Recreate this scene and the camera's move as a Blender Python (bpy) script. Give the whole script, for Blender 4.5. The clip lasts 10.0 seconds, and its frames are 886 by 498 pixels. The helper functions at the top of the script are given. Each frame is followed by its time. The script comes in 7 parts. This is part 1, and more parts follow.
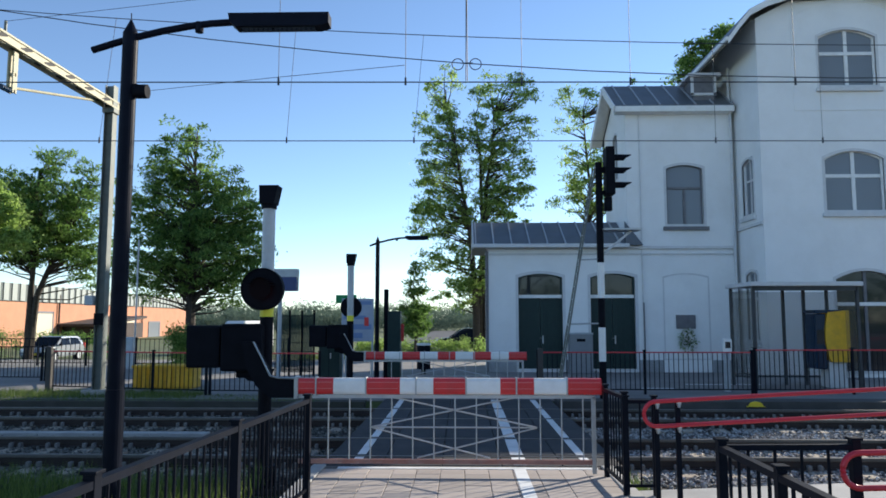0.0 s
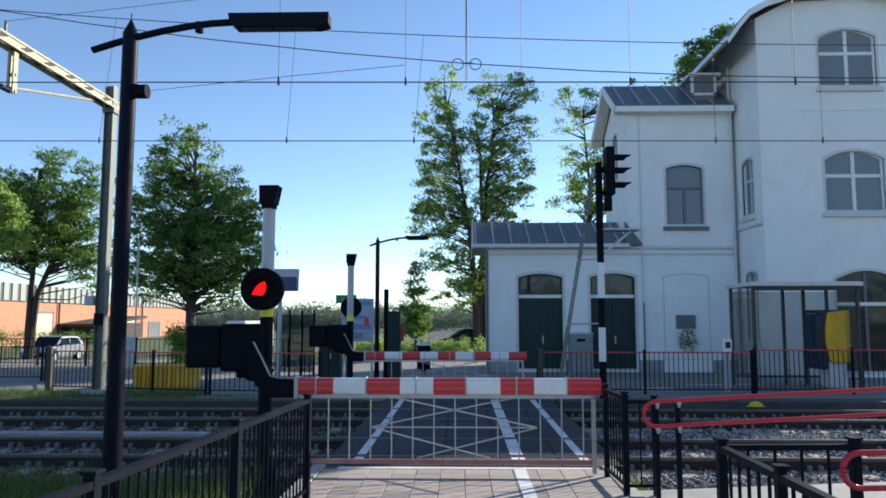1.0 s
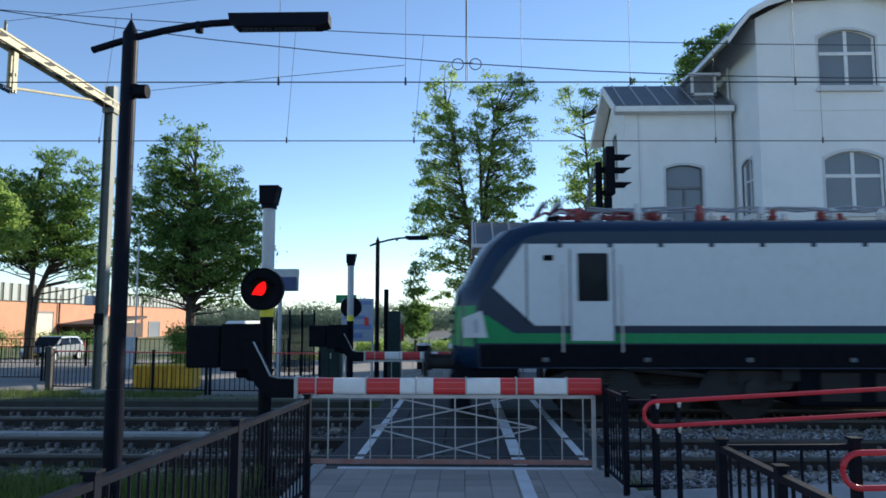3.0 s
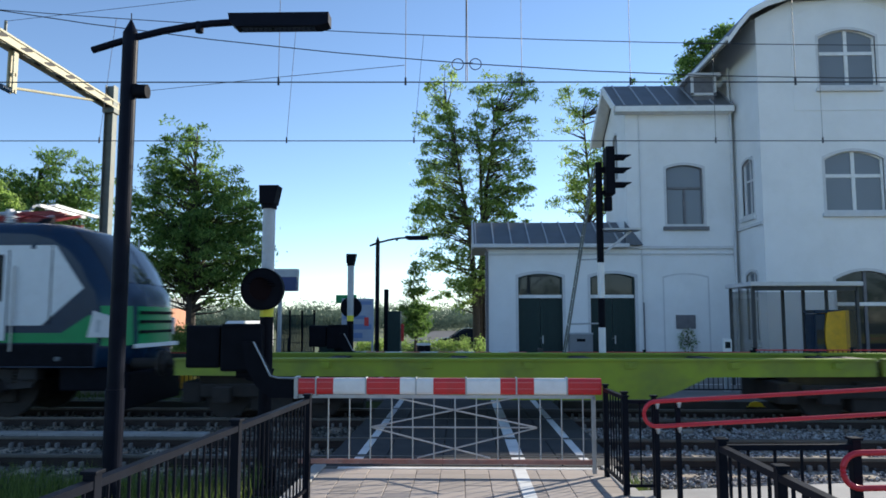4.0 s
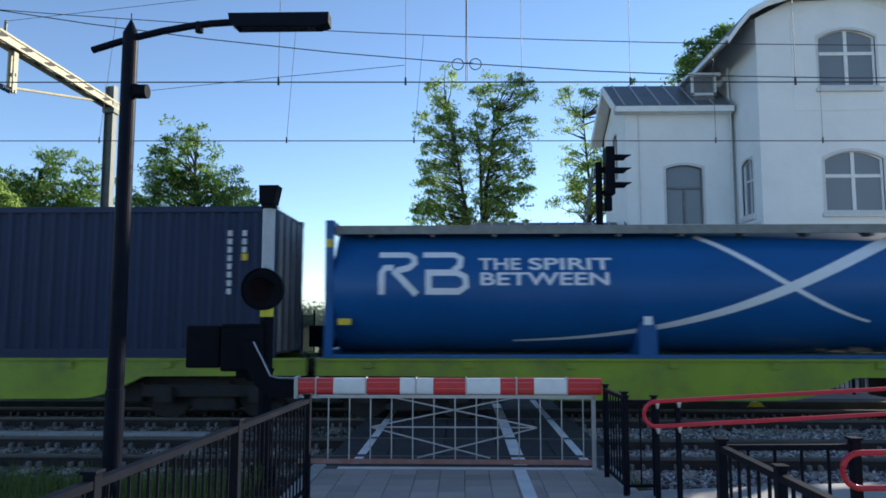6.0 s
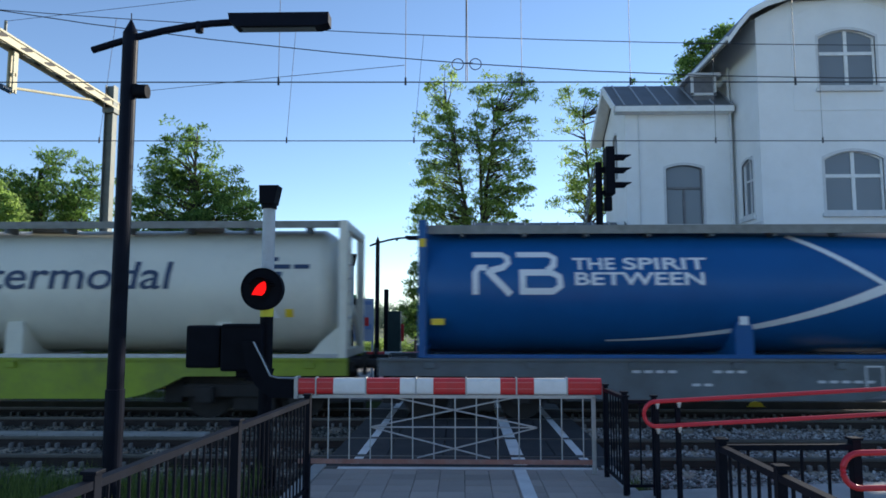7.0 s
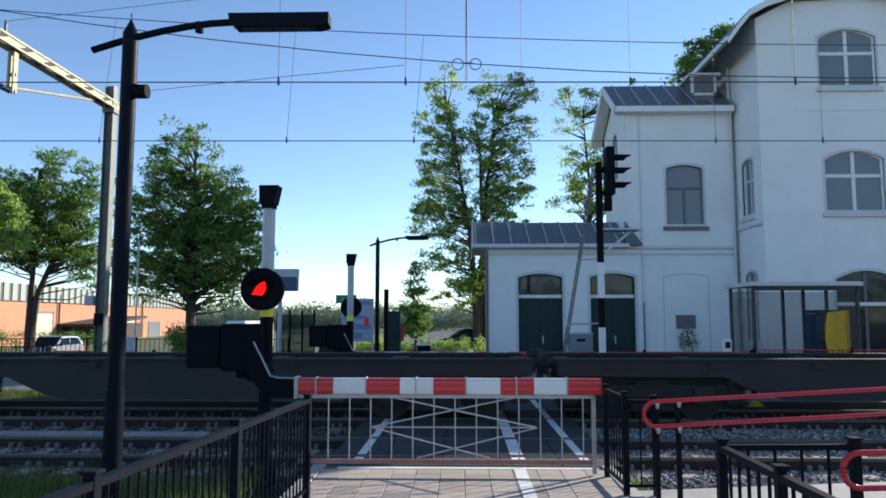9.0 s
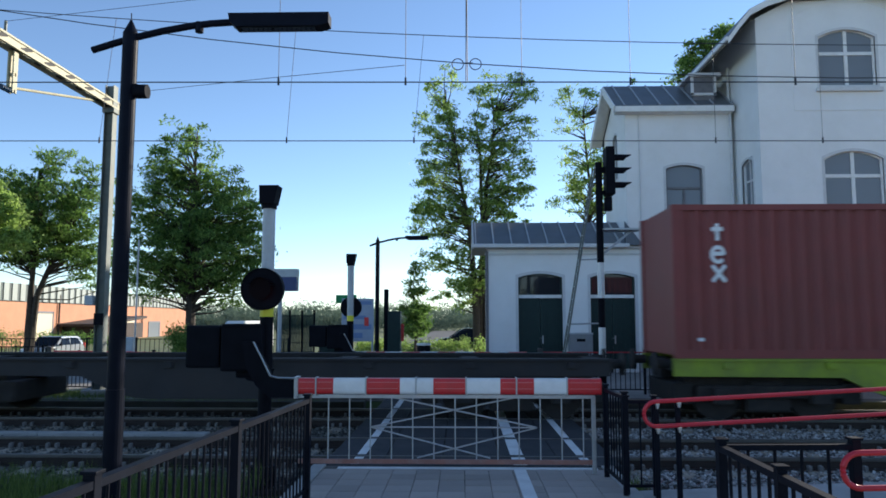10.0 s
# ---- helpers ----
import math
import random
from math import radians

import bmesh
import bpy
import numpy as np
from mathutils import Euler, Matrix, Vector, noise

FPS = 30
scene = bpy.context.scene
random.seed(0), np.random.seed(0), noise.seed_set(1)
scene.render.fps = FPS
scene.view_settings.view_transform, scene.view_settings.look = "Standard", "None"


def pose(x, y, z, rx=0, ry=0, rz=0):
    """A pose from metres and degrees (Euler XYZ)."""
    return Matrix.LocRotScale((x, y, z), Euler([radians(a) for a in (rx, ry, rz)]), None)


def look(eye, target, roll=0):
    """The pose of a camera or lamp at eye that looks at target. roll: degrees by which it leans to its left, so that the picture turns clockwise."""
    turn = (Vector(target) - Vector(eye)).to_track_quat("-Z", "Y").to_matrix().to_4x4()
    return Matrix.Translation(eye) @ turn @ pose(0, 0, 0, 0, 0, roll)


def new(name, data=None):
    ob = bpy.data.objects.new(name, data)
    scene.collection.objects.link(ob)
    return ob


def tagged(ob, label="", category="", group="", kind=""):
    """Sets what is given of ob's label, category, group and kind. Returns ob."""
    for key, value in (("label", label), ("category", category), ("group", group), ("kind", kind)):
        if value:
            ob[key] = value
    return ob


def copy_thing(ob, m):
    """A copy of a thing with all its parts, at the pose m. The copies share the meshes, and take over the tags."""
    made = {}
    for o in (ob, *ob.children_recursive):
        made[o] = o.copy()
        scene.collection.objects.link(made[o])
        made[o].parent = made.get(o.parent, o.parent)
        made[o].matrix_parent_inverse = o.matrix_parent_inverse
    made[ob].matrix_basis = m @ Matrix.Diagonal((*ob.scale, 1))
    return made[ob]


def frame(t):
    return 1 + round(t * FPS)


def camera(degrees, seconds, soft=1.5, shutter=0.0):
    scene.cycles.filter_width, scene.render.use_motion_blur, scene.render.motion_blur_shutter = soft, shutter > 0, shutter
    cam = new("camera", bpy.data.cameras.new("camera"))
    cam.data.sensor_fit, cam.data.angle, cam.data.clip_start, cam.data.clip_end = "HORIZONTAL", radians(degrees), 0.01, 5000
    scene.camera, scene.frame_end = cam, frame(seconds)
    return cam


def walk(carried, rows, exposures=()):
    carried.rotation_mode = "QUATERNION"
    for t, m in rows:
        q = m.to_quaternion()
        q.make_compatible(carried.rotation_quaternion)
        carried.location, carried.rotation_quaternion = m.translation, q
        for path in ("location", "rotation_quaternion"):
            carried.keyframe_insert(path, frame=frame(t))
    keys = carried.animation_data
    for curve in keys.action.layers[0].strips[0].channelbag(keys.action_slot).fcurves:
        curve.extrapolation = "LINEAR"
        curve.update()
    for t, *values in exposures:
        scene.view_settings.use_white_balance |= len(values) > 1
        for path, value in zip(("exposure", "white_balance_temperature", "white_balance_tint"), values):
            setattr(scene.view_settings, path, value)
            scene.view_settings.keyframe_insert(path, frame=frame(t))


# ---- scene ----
# World: x along the railway (to the right), y across it (away from the camera), z up; rail tops at z = 0.
cam = camera(63.4, 10.0, soft=1.7, shutter=0.1)
EYE = Vector((0, 0, 1.9))
HELD = Matrix.Translation(EYE) @ pose(0, 0, 0, 95.58, 0, 1.5)
walk(cam, [(0.0, HELD), (10.0, HELD)], exposures=[(0.0, 0.80, 6600, 9), (10.0, 0.80, 6600, 9)])

# ---- world, sun ----
SUN_ELEVATION, SUN_AZIMUTH = radians(20.5), radians(50)
world = bpy.data.worlds.new("sky")
world.use_nodes = True
scene.world = world
sky = world.node_tree.nodes.new("ShaderNodeTexSky")
sky.sky_type, sky.sun_disc = "NISHITA", False
sky.sun_elevation, sky.sun_rotation = SUN_ELEVATION, SUN_AZIMUTH
sky.air_density, sky.dust_density, sky.ozone_density = 0.75, 0.0, 2.7
background = world.node_tree.nodes["Background"]
background.inputs["Strength"].default_value = 0.138
world.node_tree.links.new(sky.outputs[0], background.inputs["Color"])
sun = new("sun", bpy.data.lights.new("sun", "SUN"))
sun.data.energy, sun.data.angle, sun.data.color = 5.0, radians(0.55), (1.0, 0.93, 0.82)
SUN_WAY = Vector((math.sin(SUN_AZIMUTH) * math.cos(SUN_ELEVATION), math.cos(SUN_AZIMUTH) * math.cos(SUN_ELEVATION), math.sin(SUN_ELEVATION)))
sun.matrix_world = look(SUN_WAY * 60, (0, 0, 0))


# ---- materials ----
def material(name, colour, rough=0.6, metal=0.0, vary=0.25, scale=6.0, fine=60.0, bump=0.15, dirt=None, dirt_amount=0.0, glow=0.0, per_piece=0.0, coat=0.0, depth=0.01, gloss=0.5):
    """Base colour with coarse and fine noise, an optional second (dirt) colour in blotches, bump, and a tone per piece."""
    m = bpy.data.materials.new(name)
    m.use_nodes = True
    nt = m.node_tree
    shader = nt.nodes["Principled BSDF"]
    make, join = nt.nodes.new, nt.links.new
    where = make("ShaderNodeTexCoord")
    coarse, grain = make("ShaderNodeTexNoise"), make("ShaderNodeTexNoise")
    coarse.inputs["Scale"].default_value, coarse.inputs["Detail"].default_value = scale, 5.0
    grain.inputs["Scale"].default_value, grain.inputs["Detail"].default_value = fine, 3.0
    join(where.outputs["Object"], coarse.inputs["Vector"])
    join(where.outputs["Object"], grain.inputs["Vector"])
    tone = make("ShaderNodeMix")
    tone.data_type = "RGBA"
    tone.inputs[6].default_value = (*[c * (1 - vary) for c in colour], 1)
    tone.inputs[7].default_value = (*[min(1, c * (1 + vary)) for c in colour], 1)
    both = make("ShaderNodeMath")
    both.operation = "MULTIPLY_ADD"
    join(coarse.outputs["Fac"], both.inputs[0])
    both.inputs[1].default_value = 0.65
    small = make("ShaderNodeMath")
    small.operation = "MULTIPLY"
    join(grain.outputs["Fac"], small.inputs[0])
    small.inputs[1].default_value = 0.35
    join(small.outputs[0], both.inputs[2])
    stretch = make("ShaderNodeMapRange")
    stretch.inputs["From Min"].default_value, stretch.inputs["From Max"].default_value = 0.3, 0.7
    join(both.outputs[0], stretch.inputs["Value"])
    join(stretch.outputs["Result"], tone.inputs[0])
    colour_out = tone.outputs[2]
    if dirt:
        spots, ramp, soil = make("ShaderNodeTexNoise"), make("ShaderNodeMapRange"), make("ShaderNodeMix")
        spots.inputs["Scale"].default_value, spots.inputs["Detail"].default_value = scale * 0.6, 8.0
        spots.inputs["Roughness"].default_value = 0.7
        join(where.outputs["Object"], spots.inputs["Vector"])
        ramp.inputs["From Min"].default_value, ramp.inputs["From Max"].default_value = 0.45, 0.75
        ramp.inputs["To Max"].default_value = dirt_amount
        join(spots.outputs["Fac"], ramp.inputs["Value"])
        soil.data_type = "RGBA"
        soil.inputs[7].default_value = (*dirt, 1)
        join(colour_out, soil.inputs[6])
        join(ramp.outputs["Result"], soil.inputs[0])
        colour_out = soil.outputs[2]
    if per_piece:
        info, hue, spread = make("ShaderNodeObjectInfo"), make("ShaderNodeHueSaturation"), make("ShaderNodeMapRange")
        join(info.outputs["Random"], spread.inputs["Value"])
        spread.inputs["To Min"].default_value, spread.inputs["To Max"].default_value = 1 - per_piece, 1 + per_piece
        join(spread.outputs["Result"], hue.inputs["Value"])
        join(colour_out, hue.inputs["Color"])
        colour_out = hue.outputs["Color"]
    join(colour_out, shader.inputs["Base Color"])
    shader.inputs["Roughness"].default_value, shader.inputs["Metallic"].default_value = rough, metal
    shader.inputs["Coat Weight"].default_value, shader.inputs["Specular IOR Level"].default_value = coat, gloss
    if bump:
        relief = make("ShaderNodeBump")
        relief.inputs["Strength"].default_value, relief.inputs["Distance"].default_value = bump, depth
        join(both.outputs[0], relief.inputs["Height"])
        join(relief.outputs["Normal"], shader.inputs["Normal"])
    if glow:
        shader.inputs["Emission Color"].default_value = (*colour, 1)
        shader.inputs["Emission Strength"].default_value = glow
    return m


def island_material(name, dark, light, rough=0.7, through_light=0.0):
    """For many joined small pieces: a tone per island."""
    m = bpy.data.materials.new(name)
    m.use_nodes = True
    nt = m.node_tree
    shader = nt.nodes["Principled BSDF"]
    geo, tone = nt.nodes.new("ShaderNodeNewGeometry"), nt.nodes.new("ShaderNodeMix")
    tone.data_type = "RGBA"
    tone.inputs[6].default_value, tone.inputs[7].default_value = (*dark, 1), (*light, 1)
    nt.links.new(geo.outputs["Random Per Island"], tone.inputs[0])
    nt.links.new(tone.outputs[2], shader.inputs["Base Color"])
    shader.inputs["Roughness"].default_value = rough
    if through_light:
        clear, blend = nt.nodes.new("ShaderNodeBsdfTranslucent"), nt.nodes.new("ShaderNodeMixShader")
        nt.links.new(tone.outputs[2], clear.inputs["Color"])
        blend.inputs[0].default_value = through_light
        nt.links.new(shader.outputs[0], blend.inputs[1])
        nt.links.new(clear.outputs[0], blend.inputs[2])
        nt.links.new(blend.outputs[0], nt.nodes["Material Output"].inputs["Surface"])
    return m


def glass_material(name, colour, rough=0.05, clear=0.0):
    m = bpy.data.materials.new(name)
    m.use_nodes = True
    nt = m.node_tree
    shader = nt.nodes["Principled BSDF"]
    shader.inputs["Base Color"].default_value = (*colour, 1)
    shader.inputs["Roughness"].default_value = rough
    shader.inputs["Specular IOR Level"].default_value = 0.4
    if clear:
        see, blend = nt.nodes.new("ShaderNodeBsdfTransparent"), nt.nodes.new("ShaderNodeMixShader")
        blend.inputs[0].default_value = clear
        nt.links.new(shader.outputs[0], blend.inputs[1])
        nt.links.new(see.outputs[0], blend.inputs[2])
        nt.links.new(blend.outputs[0], nt.nodes["Material Output"].inputs["Surface"])
    return m


BLACK = material("black paint", (0.006, 0.008, 0.015), 0.45, vary=0.3, bump=0.05, gloss=0.06)
DULL_BLACK = material("dull black plastic", (0.006, 0.007, 0.011), 0.6, vary=0.3, bump=0.1, gloss=0.06)
RAIL_PAINT = material("dark fence paint", (0.006, 0.008, 0.014), 0.5, vary=0.35, dirt=(0.015, 0.017, 0.02), dirt_amount=0.3, bump=0.1, gloss=0.06)
GREY_PAINT = material("grey pole paint", (0.42, 0.45, 0.47), 0.4, vary=0.08, dirt=(0.25, 0.25, 0.24), dirt_amount=0.4)
STEEL = material("galvanised steel", (0.42, 0.43, 0.44), 0.45, 0.7, vary=0.15, scale=9)
MAST_STEEL = material("weathered galvanised steel", (0.13, 0.145, 0.13), 0.6, 0.2, vary=0.2, dirt=(0.2, 0.17, 0.12), dirt_amount=0.4)
BEAM_CREAM = material("weathered cream beam", (0.38, 0.35, 0.22), 0.6, vary=0.15, dirt=(0.2, 0.14, 0.08), dirt_amount=0.5)
WIRE = material("copper wire, blackened", (0.035, 0.04, 0.05), 0.6, bump=0)
WHITE = material("white paint", (0.78, 0.78, 0.76), 0.45, vary=0.04, dirt=(0.5, 0.48, 0.44), dirt_amount=0.4, bump=0.05)
RED = material("red reflective sheeting", (0.62, 0.025, 0.03), 0.35, vary=0.1, dirt=(0.3, 0.03, 0.03), dirt_amount=0.4, bump=0.05)
RED_RAIL = material("red handrail paint", (0.55, 0.02, 0.035), 0.4, vary=0.1, dirt=(0.3, 0.03, 0.03), dirt_amount=0.3, bump=0.05)
YELLOW = material("yellow plastic", (0.75, 0.42, 0.02), 0.5, vary=0.12, dirt=(0.35, 0.2, 0.04), dirt_amount=0.5, bump=0.1)
MARKING = material("worn white road paint", (0.72, 0.72, 0.70), 0.7, vary=0.06, scale=4, dirt=(0.35, 0.34, 0.33), dirt_amount=0.6, bump=0.2)
ASPHALT = material("asphalt", (0.05, 0.05, 0.052), 0.9, vary=0.3, scale=1.5, fine=160, dirt=(0.085, 0.08, 0.075), dirt_amount=0.5, bump=0.5)
DECK = material("rubber crossing deck", (0.022, 0.024, 0.028), 0.85, vary=0.3, scale=2, fine=120, dirt=(0.07, 0.068, 0.065), dirt_amount=0.5, bump=0.4)
TILE = material("concrete paving tile", (0.37, 0.315, 0.275), 0.85, vary=0.15, scale=2.5, fine=110, dirt=(0.2, 0.18, 0.16), dirt_amount=0.55, per_piece=0.16, bump=0.3)
JOINT = material("sand joint", (0.09, 0.08, 0.07), 0.95, vary=0.3, bump=0.3)
CONCRETE = material("concrete", (0.36, 0.35, 0.33), 0.85, vary=0.15, scale=3, fine=90, dirt=(0.2, 0.19, 0.17), dirt_amount=0.5, bump=0.3)
PAVING = material("grey brick paving", (0.22, 0.21, 0.2), 0.9, vary=0.2, scale=0.8, fine=30, dirt=(0.14, 0.13, 0.12), dirt_amount=0.6, bump=0.3)
EARTH = material("meadow", (0.075, 0.10, 0.03), 0.95, vary=0.45, scale=0.35, fine=8, dirt=(0.14, 0.12, 0.06), dirt_amount=0.5, bump=0.5)
BED = material("ballast bed", (0.06, 0.052, 0.045), 0.95, vary=0.5, scale=6, fine=35, dirt=(0.07, 0.05, 0.035), dirt_amount=0.7, bump=1.0, depth=0.05)
SLEEPER = material("concrete sleeper", (0.34, 0.28, 0.21), 0.9, vary=0.2, scale=5, dirt=(0.12, 0.075, 0.045), dirt_amount=0.8, bump=0.3)
RAIL_SIDE = material("rusty rail", (0.032, 0.021, 0.017), 0.8, vary=0.3, scale=8, bump=0.3)
RAIL_TOP = material("polished rail head", (0.12, 0.11, 0.10), 0.5, 0.6, vary=0.2, bump=0.05)
DARK_CONCRETE = material("dark weathered concrete", (0.07, 0.065, 0.06), 0.9, vary=0.3, scale=2, dirt=(0.03, 0.03, 0.025), dirt_amount=0.6, bump=0.3)
PLASTER = material("white painted render", (0.80, 0.80, 0.79), 0.75, vary=0.035, scale=1.2, fine=40, dirt=(0.62, 0.61, 0.58), dirt_amount=0.35, bump=0.12)
TRIM = material("pale grey trim", (0.62, 0.62, 0.62), 0.6, vary=0.05, dirt=(0.42, 0.42, 0.41), dirt_amount=0.4)
PLINTH = material("grey plinth paint", (0.30, 0.31, 0.32), 0.75, vary=0.12, dirt=(0.2, 0.2, 0.19), dirt_amount=0.5)
SILL = material("dark grey sill", (0.14, 0.14, 0.15), 0.6, vary=0.2)
SEAM = material("pale roof seam", (0.36, 0.38, 0.40), 0.5, 0.2, vary=0.1)
ZINC = material("zinc roof", (0.12, 0.135, 0.15), 0.55, 0.25, vary=0.2, scale=1.5, dirt=(0.14, 0.13, 0.12), dirt_amount=0.6, bump=0.1)
DARK_GREEN = material("dark green door paint", (0.011, 0.032, 0.030), 0.5, vary=0.2, bump=0.08, gloss=0.3)
PANE = glass_material("window pane", (0.02, 0.025, 0.03), 0.04)
PALE_PANE = glass_material("window pane with pale blind behind", (0.2, 0.22, 0.24), 0.06)
CLEAR = glass_material("tinted shelter glass", (0.13, 0.13, 0.12), 0.05, clear=0.74)
POST_GREY = material("dark grey post paint", (0.05, 0.055, 0.06), 0.5, vary=0.2, gloss=0.3)
LEAF = island_material("leaves", (0.05, 0.12, 0.027), (0.23, 0.37, 0.085), 0.6, through_light=0.62)
LEAF_LIGHT = island_material("young leaves", (0.12, 0.21, 0.045), (0.40, 0.54, 0.15), 0.6, through_light=0.72)
# Dull bluish green: distance haze is put into this leaf colour.
LEAF_HAZED = island_material("far leaves, haze in colour", (0.085, 0.13, 0.10), (0.15, 0.20, 0.14), 0.9, through_light=0.4)
BARK = material("bark", (0.048, 0.038, 0.029), 0.95, vary=0.4, scale=9, fine=50, bump=0.8, depth=0.03)
STONE = island_material("ballast stones", (0.05, 0.048, 0.045), (0.56, 0.53, 0.50), 0.9)
GRASS = island_material("grass blades", (0.05, 0.09, 0.015), (0.18, 0.24, 0.05), 0.7, through_light=0.35)


# ---- mesh helpers ----
def link_mesh(name, bm, mat):
    me = bpy.data.meshes.new(name)
    bmesh.ops.recalc_face_normals(bm, faces=bm.faces)
    bm.to_mesh(me)
    bm.free()
    for one in (mat if isinstance(mat, (list, tuple)) else (mat,)):
        me.materials.append(one)
    return me


def part(name, bm, mat, parent, label=""):
    ob = new(name, link_mesh(name, bm, mat))
    ob.parent = parent
    return tagged(ob, label)


def single(name, bm, mat, label, category, group="", kind=""):
    return tagged(new(name, link_mesh(name, bm, mat)), label, category, group, kind)


def thing(name, m, label, category, group="", kind=""):
    ob = new(name)
    ob.matrix_world = m
    ob.empty_display_size = 0.2
    return tagged(ob, label, category, group, kind)


def box(x0, x1, y0, y1, z0, z1, bevel=0.0, bm=None):
    own = bm is None
    bm = bmesh.new() if own else bm
    r = bmesh.ops.create_cube(bm, size=1, matrix=Matrix.Translation(((x0 + x1) / 2, (y0 + y1) / 2, (z0 + z1) / 2)) @ Matrix.Diagonal((x1 - x0, y1 - y0, z1 - z0, 1)))
    if bevel:
        edges = {e for v in r["verts"] for e in v.link_edges}
        bmesh.ops.bevel(bm, geom=list(edges), offset=bevel, segments=2, affect="EDGES", profile=0.6)
    return bm


def rod(a, b, r, r2=None, seg=12, bm=None):
    bm = bmesh.new() if bm is None else bm
    a, b = Vector(a), Vector(b)
    d = b - a
    m = Matrix.Translation((a + b) / 2) @ d.to_track_quat("Z", "Y").to_matrix().to_4x4()
    bmesh.ops.create_cone(bm, cap_ends=True, segments=seg, radius1=r, radius2=r if r2 is None else r2, depth=d.length, matrix=m)
    return bm


def bar(a, b, w, h, bm=None):
    """A rectangular bar from a to b: w across, h high."""
    bm = bmesh.new() if bm is None else bm
    a, b = Vector(a), Vector(b)
    d = b - a
    m = Matrix.Translation((a + b) / 2) @ d.to_track_quat("Y", "Z").to_matrix().to_4x4()
    bmesh.ops.create_cube(bm, size=1, matrix=m @ Matrix.Diagonal((w, d.length, h, 1)))
    return bm


def tube(points, r, seg=8, bm=None):
    """A round tube along a line of points."""
    bm = bmesh.new() if bm is None else bm
    points = [Vector(p) for p in points]
    rings = []
    for i, p in enumerate(points):
        d = (points[min(i + 1, len(points) - 1)] - points[max(i - 1, 0)]).normalized()
        q = d.to_track_quat("Z", "Y")
        rings.append([bm.verts.new(p + q @ Vector((r * math.cos(6.2832 * k / seg), r * math.sin(6.2832 * k / seg), 0))) for k in range(seg)])
    for a, b in zip(rings, rings[1:]):
        for k in range(seg):
            bm.faces.new((a[k], a[(k + 1) % seg], b[(k + 1) % seg], b[k]))
    bm.faces.new(rings[0][::-1])
    bm.faces.new(rings[-1])
    return bm


def prism(outline, axis, d0, d1, bm=None):
    """An outline (pairs) pushed along an axis: 'y' takes (x, z), 'x' takes (y, z), 'z' takes (x, y)."""
    bm = bmesh.new() if bm is None else bm
    put = {"y": lambda p, d: (p[0], d, p[1]), "x": lambda p, d: (d, p[0], p[1]), "z": lambda p, d: (p[0], p[1], d)}[axis]
    a = [bm.verts.new(put(p, d0)) for p in outline]
    b = [bm.verts.new(put(p, d1)) for p in outline]
    n = len(outline)
    for i in range(n):
        bm.faces.new((a[i], a[(i + 1) % n], b[(i + 1) % n], b[i]))
    bm.faces.new(a[::-1])
    bm.faces.new(b)
    return bm


def merge(*made):
    out = bmesh.new()
    for bm in made:
        me = bpy.data.meshes.new("join")
        bm.to_mesh(me)
        bm.free()
        out.from_mesh(me)
        bpy.data.meshes.remove(me)
    return out


def arch(x0, x1, z0, z1, rise, n=8):
    """The outline of an opening with a segmental arch: z1 is the spring line."""
    top = [(x0 + (x1 - x0) * i / n, z1 + rise * (1 - (2 * i / n - 1) ** 2)) for i in range(n + 1)]
    return [(x1, z0), (x0, z0)] + top


def text_mesh(words, size, shear=0.0, bold=0.0, depth=0.004):
    """Flat lettering standing in the xz plane, facing -y."""
    cu = bpy.data.curves.new("lettering", "FONT")
    cu.body, cu.size, cu.shear, cu.offset, cu.extrude = words, size, shear, bold, depth
    ob = bpy.data.objects.new("lettering", cu)
    scene.collection.objects.link(ob)
    me = bpy.data.meshes.new_from_object(ob.evaluated_get(bpy.context.evaluated_depsgraph_get()))
    bpy.data.objects.remove(ob)
    bm = bmesh.new()
    bm.from_mesh(me)
    bpy.data.meshes.remove(me)
    bm.transform(Matrix.Rotation(radians(90), 4, "X"))
    return bm


def placed(bm, x=0, y=0, z=0, sx=1, sz=1):
    bm.transform(Matrix.Translation((x, y, z)) @ Matrix.Diagonal((sx, 1, sz, 1)))
    return bm


TRACK_FAR, TRACK_NEAR = 14.8, 11.0


# ---- ground, tracks, crossing ----
def sheet(name, x0, x1, y0, y1, z, mat, label, category, thick=0.0):
    bm = box(x0, x1, y0, y1, z - max(thick, 0.02), z)
    return single(name, bm, mat, label, category, kind="structure")


# Dark base colour with greenish noise blotches, for the far kerb.
KERB_DARK = material("dark concrete with greenish blotches", (0.055, 0.05, 0.042), 0.95, vary=0.4, scale=2, dirt=(0.04, 0.055, 0.02), dirt_amount=0.5, bump=0.4)


